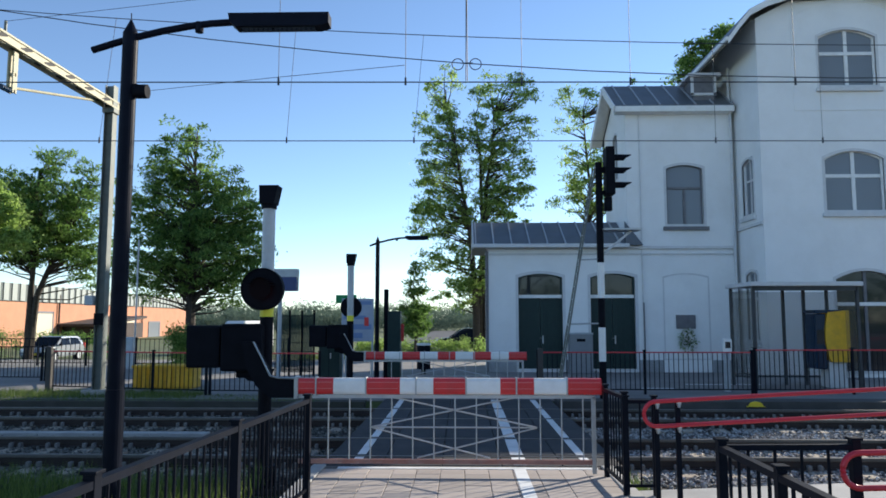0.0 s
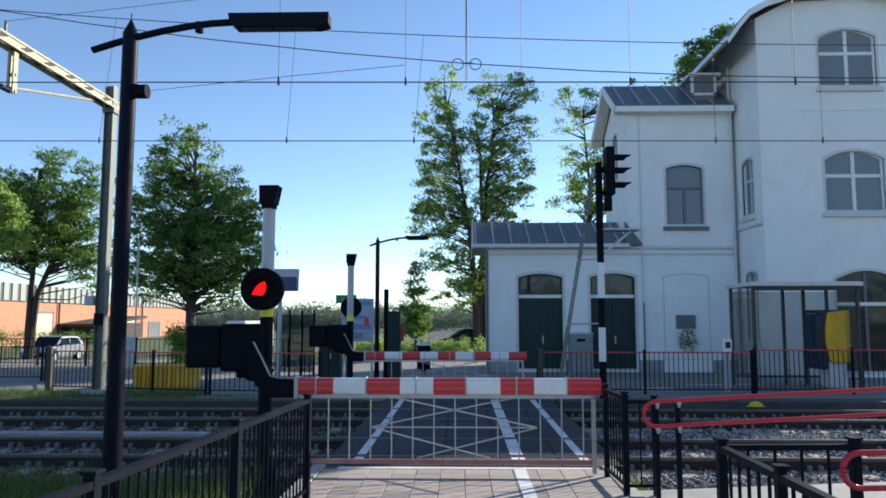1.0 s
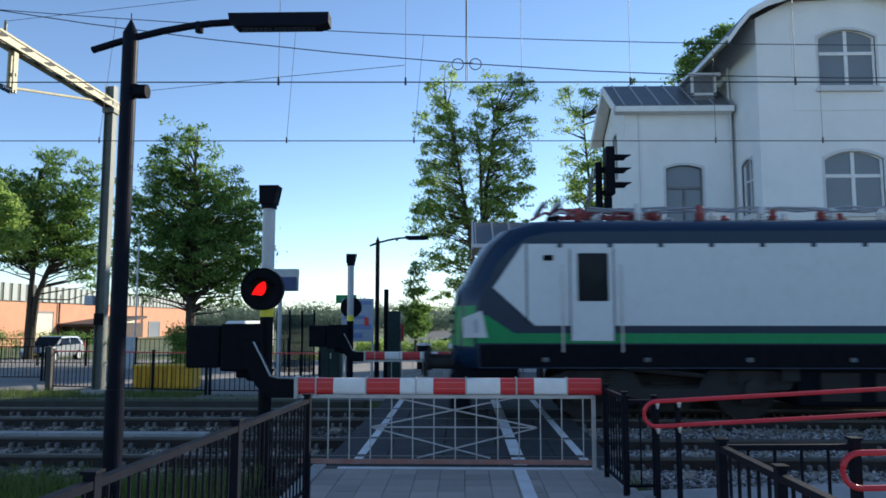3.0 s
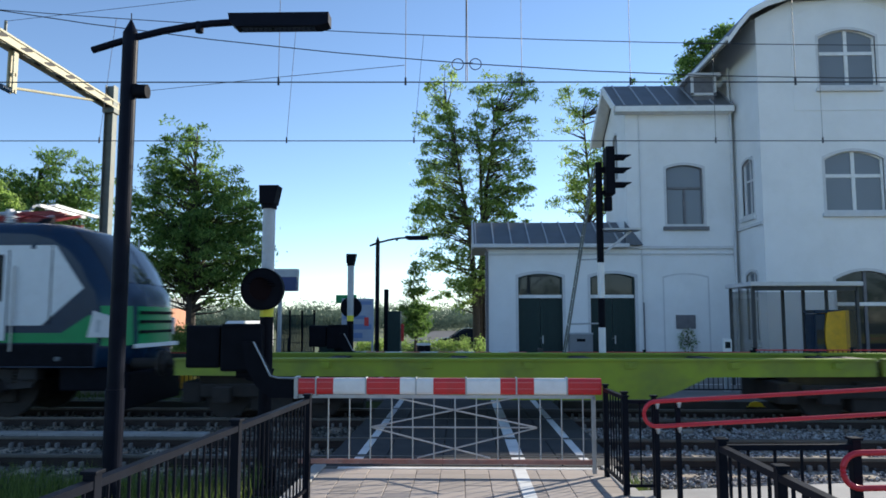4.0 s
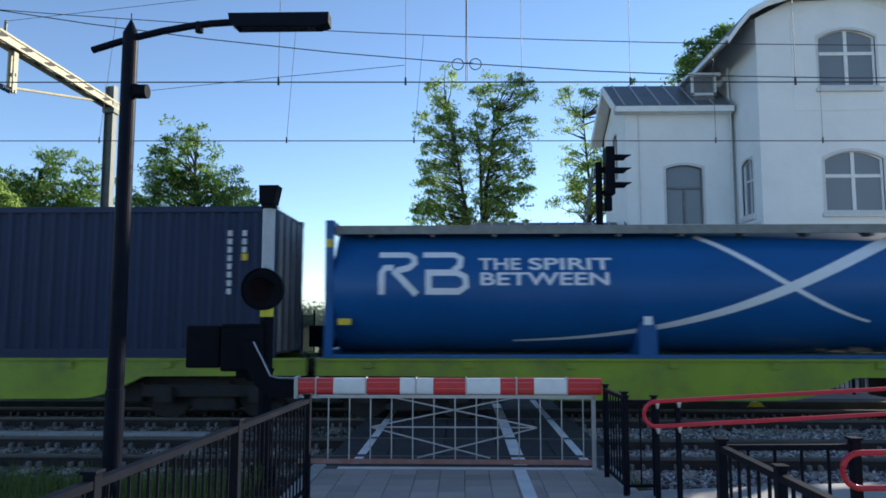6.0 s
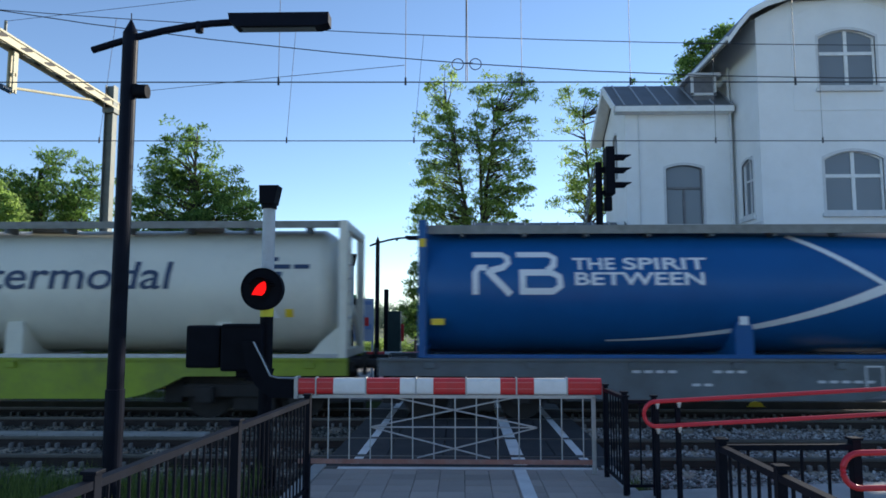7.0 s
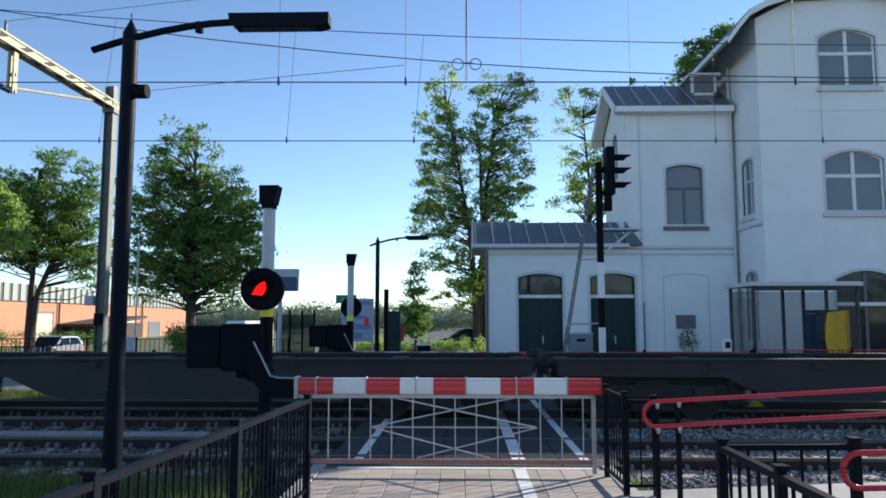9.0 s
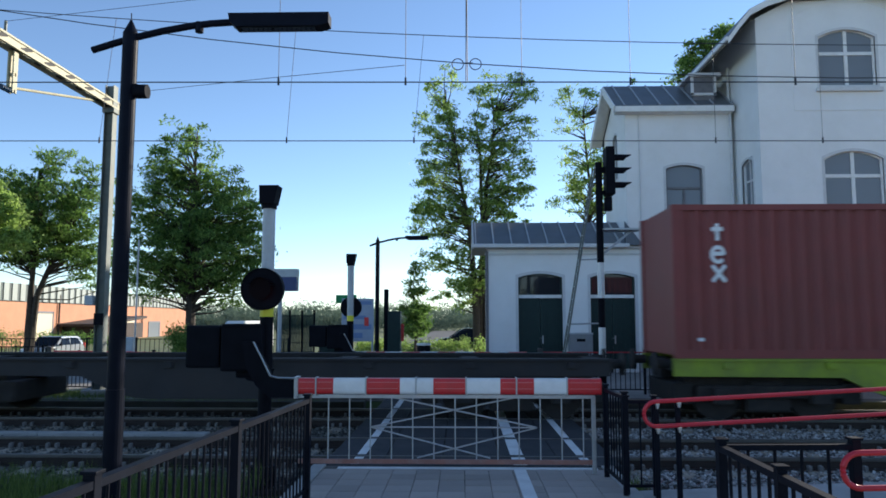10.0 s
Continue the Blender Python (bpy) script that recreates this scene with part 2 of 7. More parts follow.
def build_ground():
    profile = [(-400, -0.06), (7.5, -0.06), (9.0, -0.30), (17.2, -0.30), (17.4, -0.07), (34.2, -0.07), (36.2, -0.07), (60, -0.07), (200, -0.1), (2500, -0.1)]
    xs = [-2500, -600, -150, -60, -30, -12, 0, 12, 30, 60, 150, 600, 2500]
    bm = bmesh.new()
    rows = [[bm.verts.new((x, y, z - (0.38 if x <= -12 and 36 < y < 100 else 0.0))) for x in xs] for y, z in profile]
    for a, b in zip(rows, rows[1:]):
        for i in range(len(xs) - 1):
            bm.faces.new((a[i], a[i + 1], b[i + 1], b[i]))
    single("ground", bm, EARTH, "flat green meadow ground", "ground", kind="structure")
    sheet("ballast_bed", -60, 60, 9.15, 16.75, -0.22, BED, "brown-grey ballast bed of two railway tracks", "track bed", thick=0.06)
    sheet("yard", -60, 60, 17.45, 34, -0.02, PAVING, "grey paved station yard", "pavement", thick=0.04)
    sheet("road", -4.6, 0.9, 34.01, 120, -0.03, ASPHALT, "grey asphalt road leading away", "road", thick=0.03)
    # out of view, added to throw sunlight back onto the shaded fronts
    sheet("bounce_paving", -60, 60, -48, 4.9, -0.03, PAVING, "unseen grey paving added behind the camera for bounce light", "road", thick=0.02)
    # platform beside the far track
    sheet("platform_edge", 2.2, 60, 16.75, 17.44, 0.03, DARK_CONCRETE, "low concrete platform edge beside the track", "platform", thick=0.4)
    sheet("kerb", -60, -2.3, 17.0, 17.44, -0.03, KERB_DARK, "dark concrete kerb along the yard", "kerb", thick=0.3)


CLIP_STEEL = material("dusty steel rail clips", (0.16, 0.15, 0.14), 0.7, vary=0.3, bump=0.1)


def build_track(y, label):
    track = thing("railway_track", Matrix.Translation((0, y, 0)), label, "railway track", "two tracks", "structure")
    for side in (-0.7535, 0.7535):
        foot = merge(box(-60, 60, side - 0.07, side + 0.07, -0.16, -0.145), box(-60, 60, side - 0.012, side + 0.012, -0.146, -0.045))
        rail = part("rail", foot, RAIL_SIDE, track)
        part("rail_head", box(-60, 60, side - 0.036, side + 0.036, -0.05, 0.0, bevel=0.008), RAIL_TOP, rail, "polished steel rail head")
    # sleepers with clips
    sleeper = box(-0.13, 0.13, -1.28, 1.28, -0.34, -0.165, bevel=0.02)
    me = link_mesh("sleeper", sleeper, SLEEPER)
    clips = bmesh.new()
    for side in (-0.7535, 0.7535):
        for out in (-0.11, 0.11):
            for off in (-0.075, 0.075):
                box(off - 0.025, off + 0.025, side + out - 0.04, side + out + 0.04, -0.165, -0.085, 0.012, clips)
    clip_me = link_mesh("clip", clips, CLIP_STEEL)
    i = -30.0
    while i < 30:
        if not -1.9 < i < 2.1:
            ob = new("sleeper", me)
            ob.parent = track
            ob.location.x = i
            c = new("rail_clip", clip_me)
            c.parent = ob
        i += 0.6


def stones(name, label, boxes, size, seed, mat=None):
    """Loose stones: small uneven eight-sided lumps, joined. boxes: x0, x1, y0, y1, z, count."""
    rng = np.random.default_rng(seed)
    base = np.array([(1, 0, 0), (0, 1, 0), (-1, 0, 0), (0, -1, 0), (0, 0, 1), (0, 0, -1)], float)
    tris = np.array([(0, 1, 4), (1, 2, 4), (2, 3, 4), (3, 0, 4), (1, 0, 5), (2, 1, 5), (3, 2, 5), (0, 3, 5)])
    verts, faces, n = [], [], 0
    for x0, x1, y0, y1, z, count in boxes:
        c = np.stack([rng.uniform(x0, x1, count), rng.uniform(y0, y1, count), z + rng.uniform(-0.02, 0.035, count)], 1)
        r = rng.uniform(0.5, 1.0, (count, 1, 1)) * size
        v = base[None] * rng.uniform(0.55, 1.1, (count, 6, 1)) * r
        a = rng.uniform(0, 6.28, count)
        t = rng.uniform(-0.7, 0.7, count)
        ca, sa, ct, st = np.cos(a), np.sin(a), np.cos(t), np.sin(t)
        x = v[..., 0] * ca[:, None] - v[..., 1] * sa[:, None]
        y = v[..., 0] * sa[:, None] + v[..., 1] * ca[:, None]
        zz = v[..., 2] * 0.75
        y, zz = y * ct[:, None] - zz * st[:, None], y * st[:, None] + zz * ct[:, None]
        verts.append((np.stack([x, y, zz], -1) + c[:, None]).reshape(-1, 3))
        faces.append((tris[None] + (np.arange(count) * 6)[:, None, None] + n).reshape(-1, 3))
        n += count * 6
    me = bpy.data.meshes.new(name)
    me.from_pydata(np.concatenate(verts).tolist(), [], np.concatenate(faces).tolist())
    me.materials.append(mat or STONE)
    return tagged(new(name, me), label, "gravel", kind="stuff")


def build_crossing():
    # rubber deck panels across both tracks
    deck = thing("crossing_deck", Matrix.Translation((0, 0, 0)), "dark rubber level crossing deck across two tracks", "crossing deck", kind="structure")
    bands = [(9.62, 10.17), (10.33, 11.67), (11.84, 13.97), (14.13, 15.47), (15.64, 17.44)]
    for y0, y1 in bands:
        n = 5
        for i in range(n):
            x0 = -1.85 + 3.95 * i / n
            part("deck_panel", box(x0 + 0.006, x0 + 3.95 / n - 0.006, y0, y1, -0.2, -0.004, bevel=0.012), DECK, deck)
    for name, x, y0, y1 in (("edge_line", -1.42, 9.66, 17.3), ("edge_line", 1.66, 9.66, 17.3), ("middle_line", 0.765, 9.64, 17.3)):
        w = 0.06 if name == "edge_line" else 0.09
        for a, b in bands:
            part(name, box(x - w, x + w, max(a, y0) + 0.02, min(b, y1) - 0.02, -0.01, 0.001), MARKING, deck, "worn white painted line")


def build_pavement():
    # bed of the footway, its tiles come last in the file
    pave = thing("footway", Matrix.Translation((0, 0, 0)), "footway of square concrete tiles with a white line", "pavement", kind="structure")
    part("joint_bed", box(-1.95, 1.95, -5.99, 9.6, -0.2, -0.012), JOINT, pave, "dark sandy joints")
    part("white_line", box(0.655, 0.805, -6, 9.38, -0.015, 0.004), MARKING, pave, "worn white painted line")
    part("stop_line", box(-1.6, 1.72, 9.36, 9.46, -0.015, 0.004), MARKING, pave, "worn thin white painted line")
    for x0, x1 in ((-1.95, -1.78), (1.80, 1.95)):
        part("kerb", box(x0, x1, -6, 9.58, -0.2, 0.012, bevel=0.01), CONCRETE, pave, "pale concrete edging kerb")
    return pave


def lay_tiles(pave):
    tile = link_mesh("tile", box(-0.147, 0.147, -0.147, 0.147, -0.05, 0.0, bevel=0.006), TILE)
    rng = random.Random(3)
    for j in range(25):
        for i in range(12):
            ob = new("tile", tile)
            ob.parent = pave
            ob.location = (-1.62 + 0.3 * i, 9.2 - 0.3 * j, rng.uniform(-0.003, 0.002))
            ob.rotation_euler = (rng.uniform(-0.004, 0.004), rng.uniform(-0.004, 0.004), 0)
    part("tile_rest", box(-1.76, 1.79, -6, 1.82, -0.06, -0.004), TILE, pave)


# ---- station building ----
def wall_with_openings(x0, x1, y, z0, z1, thick, openings):
    """A wall facing -y at y, with thickness, cut by outlines (x, z)."""
    bm = bmesh.new()
    outer = [bm.verts.new((x, y, z)) for x, z in ((x0, z0), (x1, z0), (x1, z1), (x0, z1))]
    edges = [bm.edges.new((outer[i], outer[(i + 1) % 4])) for i in range(4)]
    for o in openings:
        vs = [bm.verts.new((x, y, z)) for x, z in o]
        edges += [bm.edges.new((vs[i], vs[(i + 1) % len(vs)])) for i in range(len(vs))]
    bmesh.ops.triangle_fill(bm, use_beauty=True, edges=edges)
    r = bmesh.ops.extrude_face_region(bm, geom=list(bm.faces))
    bmesh.ops.translate(bm, verts=[v for v in r["geom"] if isinstance(v, bmesh.types.BMVert)], vec=(0, thick, 0))
    return bm


def ring(outline, axis, d0, d1, inset):
    """A frame that follows an opening's outline."""
    cx = sum(p[0] for p in outline) / len(outline)
    x0, x1 = min(p[0] for p in outline), max(p[0] for p in outline)
    z0, z1 = min(p[1] for p in outline), max(p[1] for p in outline)
    inner = [((x0 + inset) + (p[0] - x0) * (x1 - x0 - 2 * inset) / (x1 - x0), (z0 + inset) + (p[1] - z0) * (z1 - z0 - 2 * inset) / (z1 - z0)) for p in outline]
    bm = bmesh.new()
    put = (lambda p, d: (p[0], d, p[1])) if axis == "y" else (lambda p, d: (d, p[0], p[1]))
    n = len(outline)
    loops = [[bm.verts.new(put(p, d)) for p in o] for o, d in ((outline, d0), (inner, d0), (inner, d1), (outline, d1))]
    for a, b in ((0, 1), (1, 2), (2, 3), (3, 0)):
        for i in range(n):
            j = (i + 1) % n
            bm.faces.new((loops[a][i], loops[a][j], loops[b][j], loops[b][i]))
    return bm


def window_unit(parent, x0, x1, z0, z1, rise, y, frame_mat, pane_mat, transom, mullion_up=True, axis="y", bar_w=0.07, sill=True):
    """A window in an opening: frame, panes, transom, mullion, sill and an arch band. axis 'y' faces -y; 'x' faces -x (x0, x1 are then y)."""
    win = part("window", ring(arch(x0, x1, z0, z1, rise), axis, y + 0.10, y + 0.18, 0.06), frame_mat, parent)
    mid = (x0 + x1) / 2
    box2 = (lambda a, b, c, d, e, f: box(a, b, c, d, e, f)) if axis == "y" else (lambda a, b, c, d, e, f: box(c, d, a, b, e, f))
    top = z1 + rise * 0.9
    part("transom", box2(x0 + 0.05, x1 - 0.05, y + 0.09, y + 0.17, transom - bar_w / 2, transom + bar_w / 2), frame_mat, win)
    part("mullion", box2(mid - bar_w / 2, mid + bar_w / 2, y + 0.092, y + 0.168, z0 + 0.05, top if mullion_up else transom), frame_mat, win)
    for a, b in ((x0, mid), (mid, x1)):
        part("pane", box2(a, b, y + 0.13, y + 0.14, z0, transom), pane_mat, win)
    upper = [(x1, transom), (x0, transom)] + arch(x0, x1, z0, z1, rise)[2:]
    part("pane", prism(upper, axis, y + 0.13, y + 0.14), pane_mat, win)
    if sill:
        part("sill", box2(x0 - 0.15, x1 + 0.15, y - 0.12, y + 0.1, z0 - 0.14, z0 - 0.01), SILL if frame_mat is SILL else TRIM, win)
    band = ring(arch(x0 - 0.09, x1 + 0.09, z0, z1 + 0.05, rise), axis, y - 0.015, y + 0.05, 0.09)
    part("window_surround", band, TRIM, win)
    return win


def door_unit(parent, x0, x1, z1, rise, top_arch, y):
    door = part("door_frame", ring(arch(x0, x1, 0.02, top_arch, rise), "y", y + 0.10, y + 0.2, 0.07), DARK_GREEN, parent)
    mid = (x0 + x1) / 2
    part("transom", box(x0 + 0.02, x1 - 0.02, y + 0.07, y + 0.2, z1 - 0.06, z1 + 0.06), WHITE, door, "white painted transom bar")
    for a, b in ((x0 + 0.06, mid - 0.006), (mid + 0.006, x1 - 0.06)):
        leaf = part("door_leaf", box(a, b, y + 0.14, y + 0.19, 0.05, z1 - 0.05, bevel=0.008), DARK_GREEN, door, "dark green boarded door leaf")
        for k in range(1, 5):
            g = a + (b - a) * k / 5
            part("batten", box(g - 0.006, g + 0.006, y + 0.133, y + 0.145, 0.1, z1 - 0.1), DARK_GREEN, leaf)
    part("handle", merge(box(mid + 0.06, mid + 0.11, y + 0.12, y + 0.14, 1.0, 1.3), rod((mid + 0.085, y + 0.13, 1.2), (mid + 0.085, y + 0.07, 1.2), 0.012), rod((mid + 0.085, y + 0.07, 1.2), (mid - 0.05, y + 0.07, 1.2), 0.011)), STEEL, door, "steel lever handle on a long plate")
    fan = [(x1 - 0.03, z1), (x0 + 0.03, z1)] + arch(x0 + 0.03, x1 - 0.03, 0, top_arch, rise)[2:]
    part("fanlight", prism(fan, "y", y + 0.15, y + 0.16), PANE, door, "arched fanlight pane")
    part("arch_band", ring(arch(x0 - 0.1, x1 + 0.1, 0.0, top_arch + 0.06, rise), "y", y - 0.015, y + 0.05, 0.1), TRIM, door)


def build_station():
    st = thing("station_building", Matrix.Translation((0, 0, 0)), "white rendered old station building with zinc roofs and arched windows", "station")
    yb, ym = 26.5, 24.3
    # low wing with two double doors and a blind arch
    d1, d2 = (2.08, 3.70), (4.72, 6.35)
    holes = [arch(*d1, 0.02, 3.46, 0.15), arch(*d2, 0.02, 3.46, 0.15), arch(7.60, 8.95, 5.30, 7.50, 0.17)]
    part("front_wall", wall_with_openings(1.0, 10.09, yb, -0.15, 4.5, 0.35, holes[:2]), PLASTER, st)
    part("upper_wall", wall_with_openings(6.14, 10.09, yb, 4.5, 9.62, 0.35, [holes[2]]), PLASTER, st)
    part("end_wall", box(1.0, 1.35, yb + 0.35, yb + 4.0, -0.15, 4.5), PLASTER, st)
    end = bmesh.new()
    for a, b, c, d in ((0.35, 1.45, 4.4, 9.62), (2.15, 3.9, 4.4, 9.62), (1.45, 2.15, 4.4, 7.3), (1.45, 2.15, 9.25, 9.62)):
        box(6.14, 6.49, yb + a, yb + b, c, d, 0, end)
    part("upper_end_wall", end, PLASTER, st)
    window_unit(st, yb + 1.45, yb + 2.15, 7.3, 9.1, 0.15, 6.14, SILL, PALE_PANE, 8.4, axis="x", sill=False)
    part("gable", prism([(yb, 9.62), (yb + 3.9, 9.62), (yb + 1.6, 10.95)], "x", 6.142, 6.44), PLASTER, st)
    part("back_wall", box(1.35, 10.0, yb + 3.7, yb + 4.0, -0.15, 4.5), PLASTER, st)
    for xa, xb in ((0.97, 2.0), (3.78, 4.64), (6.43, 7.3), (9.1, 10.07)):
        part("plinth", box(xa, xb, yb - 0.03, yb + 0.05, -0.1, 0.42), PLINTH, st, "grey painted plinth")
    for d in (d1, d2):
        door_unit(st, d[0], d[1], 2.73, 0.15, 3.46, yb)
    part("blind_arch", ring(arch(7.36, 9.05, 0.42, 3.45, 0.13), "y", yb - 0.012, yb + 0.02, 0.05), TRIM, st)
    part("string_course", merge(box(0.9, 10.07, yb - 0.10, yb + 0.02, 4.47, 4.58, bevel=0.01), box(0.85, 10.07, yb - 0.05, yb + 0.02, 4.26, 4.32)), TRIM, st, "pale grey moulded string course")
    window_unit(st, 7.60, 8.95, 5.30, 7.50, 0.15, yb, SILL, PALE_PANE, 6.75, mullion_up=False, bar_w=0.09)
    # low zinc roof
    roof = bmesh.new()
    v = [roof.verts.new(p) for p in ((0.42, yb - 0.3, 4.60), (6.13, yb - 0.3, 4.60), (6.13, yb + 1.9, 5.72), (0.42, yb + 1.9, 5.72), (0.42, yb + 4.2, 4.60), (6.13, yb + 4.2, 4.60))]
    for f in ((0, 1, 2, 3), (3, 2, 5, 4), (0, 3, 4), (0, 4, 5, 1)):
        roof.faces.new([v[i] for i in f])
    low = part("low_roof", roof, ZINC, st, "grey standing-seam zinc roof")
    for i in range(9):
        x = 0.52 + 0.66 * i
        part("seam", bar((x, yb - 0.3, 4.625), (x, yb + 1.88, 5.745), 0.05, 0.05), SEAM, low)
    part("gutter", box(0.36, 6.1, yb - 0.42, yb - 0.28, 4.50, 4.64, bevel=0.02), TRIM, low, "pale grey gutter")
    part("low_gable", prism([(yb + 0.0, 4.5), (yb + 4.0, 4.5), (yb + 1.9, 5.6)], "x", 1.002, 1.3), PLASTER, st)
    part("verge_trim", merge(bar((0.42, yb - 0.32, 4.54), (0.42, yb + 1.9, 5.68), 0.05, 0.16), bar((0.42, yb + 4.2, 4.54), (0.42, yb + 1.9, 5.68), 0.05, 0.16)), TRIM, low)
    # the hip end of the low roof runs a little way along the taller wall
    hip = bmesh.new()
    h = [hip.verts.new(p) for p in ((6.0, yb - 0.3, 4.60), (6.62, yb - 0.3, 4.60), (6.02, yb - 0.004, 5.52), (6.0, yb - 0.004, 4.60), (6.62, yb - 0.004, 4.60))]
    for f in ((0, 1, 2), (1, 4, 2), (0, 2, 3), (0, 3, 4, 1), (2, 4, 3)):
        hip.faces.new([h[i] for i in f])
    part("hip_end", hip, ZINC, low)
    # gabled zinc roof of the two-storey part
    yr, zr = yb + 1.7, 11.2
    for n, (ya, za) in (("upper_roof", (yb - 0.35, 9.80)), ("upper_roof_back", (yb + 4.6, 9.5))):
        d = Vector((0, yr - ya, zr - za))
        slab = bmesh.new()
        up = Vector((0, 0, 0.09))
        c = [Vector((5.70, ya, za)), Vector((10.08, ya, za)), Vector((10.08, yr, zr)), Vector((5.70, yr, zr))]
        lo = [slab.verts.new(p - up) for p in c]
        hi = [slab.verts.new(p) for p in c]
        slab.faces.new(lo[::-1]), slab.faces.new(hi)
        for i in range(4):
            slab.faces.new((lo[i], lo[(i + 1) % 4], hi[(i + 1) % 4], hi[i]))
        r = part(n, slab, ZINC, st, "grey standing-seam zinc roof")
        if n == "upper_roof":
            for i in range(7):
                x = 6.05 + 0.66 * i
                part("seam", bar((x, ya, za + 0.02), (x, yr, zr + 0.02), 0.05, 0.05), SEAM, r)
        part("verge_soffit", bar((5.92, ya, za - 0.115), (5.92, yr, zr - 0.115), 0.44, 0.02), WHITE, r, "white boarded soffit")
        part("verge_board", bar((5.66, ya - 0.05, za - 0.16), (5.66, yr, zr - 0.16), 0.05, 0.26), WHITE, r, "white painted verge board")
    part("eaves_board", box(5.70, 10.07, yb - 0.42, yb - 0.2, 9.54, 9.76, bevel=0.02), WHITE, st, "white painted eaves gutter board")
    part("soffit", box(5.72, 10.07, yb - 0.22, yb + 0.02, 9.53, 9.60), WHITE, st)
    vent = part("roof_box", box(8.74, 9.52, yb + 0.1, yb + 1.2, 10.1, 11.0), SILL, st, "dark roof vent box with pale rim")
    part("rim", merge(box(8.55, 9.75, yb - 0.05, yb + 1.3, 11.0, 11.12), box(8.66, 8.76, yb + 0.05, yb + 0.12, 10.3, 11.02), box(9.5, 9.6, yb + 0.05, yb + 0.12, 10.3, 11.02), box(8.66, 9.6, yb + 0.05, yb + 0.12, 10.28, 10.38)), TRIM, vent)
    # main block that stands forward
    win_a, win_b, win_c = (12.32, 14.25, 9.80, 11.62, 0.28), (12.33, 14.3, 5.47, 7.35, 0.28), (12.5, 14.5, 0.1, 3.25, 0.3)
    part("main_front", wall_with_openings(10.2, 16.5, ym, -0.15, 12.3, 0.35, [arch(*w) for w in (win_a, win_b, win_c)]), PLASTER, st)
    part("main_gable", prism([(10.2, 12.3), (16.5, 12.3), (15.4, 12.92), (11.4, 12.92)], "y", ym, ym + 0.3), PLASTER, st)
    side = bmesh.new()
    wy0, wy1 = 25.0, 25.95
    for a, b, c, d in ((ym + 0.35, wy0, -0.15, 12.4), (wy1, yb + 8, -0.15, 12.4), (wy0, wy1, -0.15, 1.1), (wy0, wy1, 3.6, 5.5), (wy0, wy1, 7.6, 12.4)):
        box(10.2, 10.55, a, b, c, d, 0, side)
    part("main_side", side, PLASTER, st)
    window_unit(st, wy0, wy1, 5.5, 7.45, 0.15, 10.2, TRIM, PALE_PANE, 6.8, axis="x")
    window_unit(st, wy0, wy1, 1.1, 3.45, 0.15, 10.2, TRIM, PALE_PANE, 2.6, axis="x")
    part("main_back", box(10.45, 16.15, yb + 7.7, yb + 8, -0.15, 12.0), PLASTER, st)
    part("far_side", box(16.15, 16.5, ym + 0.35, yb + 8, -0.15, 12.0), PLASTER, st)
    for w, m in ((win_a, PALE_PANE), (win_b, PALE_PANE)):
        window_unit(st, *w, ym, WHITE, m, w[2] + (w[3] - w[2]) * 0.68, bar_w=0.12)
    window_unit(st, *win_c, ym, SILL, PANE, 2.4, bar_w=0.1, sill=False)
    part("door_transom", box(12.55, 14.45, ym + 0.05, ym + 0.12, 2.34, 2.46), WHITE, st, "white painted transom bar")
    part("relief_arch", ring(arch(11.4, 15.2, 9.0, 12.35, 0.65, n=14), "y", ym - 0.02, ym + 0.02, 0.07), PLASTER, st)
    # main roof, its verge curving outwards at the foot
    front = [(9.12, 11.5), (9.5, 12.02), (9.9, 12.5), (10.5, 12.82), (11.4, 13.1), (13.3, 13.3), (15.4, 13.05), (16.1, 12.6), (16.9, 11.7)]
    rf, bb = bmesh.new(), bmesh.new()
    for line, y0 in ((front, ym - 0.35),):
        for (xa, za), (xb, zb) in zip(line, line[1:]):
            prism([(xa, za), (xb, zb), (xb, zb - 0.15), (xa, za - 0.15)], "y", y0, yb + 8.4, rf)
            prism([(xa, za - 0.02), (xb, zb - 0.02), (xb, zb - 0.24), (xa, za - 0.24)], "y", y0 - 0.07, y0 + 0.02, bb)
    bmesh.ops.remove_doubles(rf, verts=rf.verts, dist=0.001)
    main_roof = part("main_roof", rf, ZINC, st, "grey roof of the main block")
    bmesh.ops.remove_doubles(bb, verts=bb.verts, dist=0.001)
    part("verge_board", bb, WHITE, main_roof, "white painted curved verge board")
    part("eaves_gutter", box(9.04, 9.14, ym - 0.36, yb + 8.38, 11.38, 11.52, bevel=0.02), WHITE, main_roof, "white painted gutter")
    # rainwater pipes
    for p in (((10.0, yb - 0.12, 9.55), (10.0, yb - 0.1, 0.0)), ((10.1, yb + 0.25, 9.9), (10.1, yb + 0.25, 11.4)), ((6.62, yb - 0.05, 9.5), (6.62, yb - 0.05, 0.0))):
        part("rainwater_pipe", rod(p[0], p[1], 0.05 if p[0][0] > 7 else 0.02, seg=10), TRIM, st)
    part("dark_downpipe", rod((0.93, yb - 0.02, 0.0), (0.93, yb - 0.02, 4.4), 0.06, seg=10), SILL, st, "dark downpipe at the corner")
    # unseen wing added beyond the main block, sized to shade the crossing deck
    part("unseen_wing", box(16.5, 21.1, yb, yb + 3.9, -0.15, 9.1), PLASTER, st)
    part("unseen_wing_roof", prism([(yb - 0.3, 9.2), (yb + 1.6, 10.3), (yb + 4.25, 8.8), (yb, 9.0)], "x", 16.5, 21.3), ZINC, st)
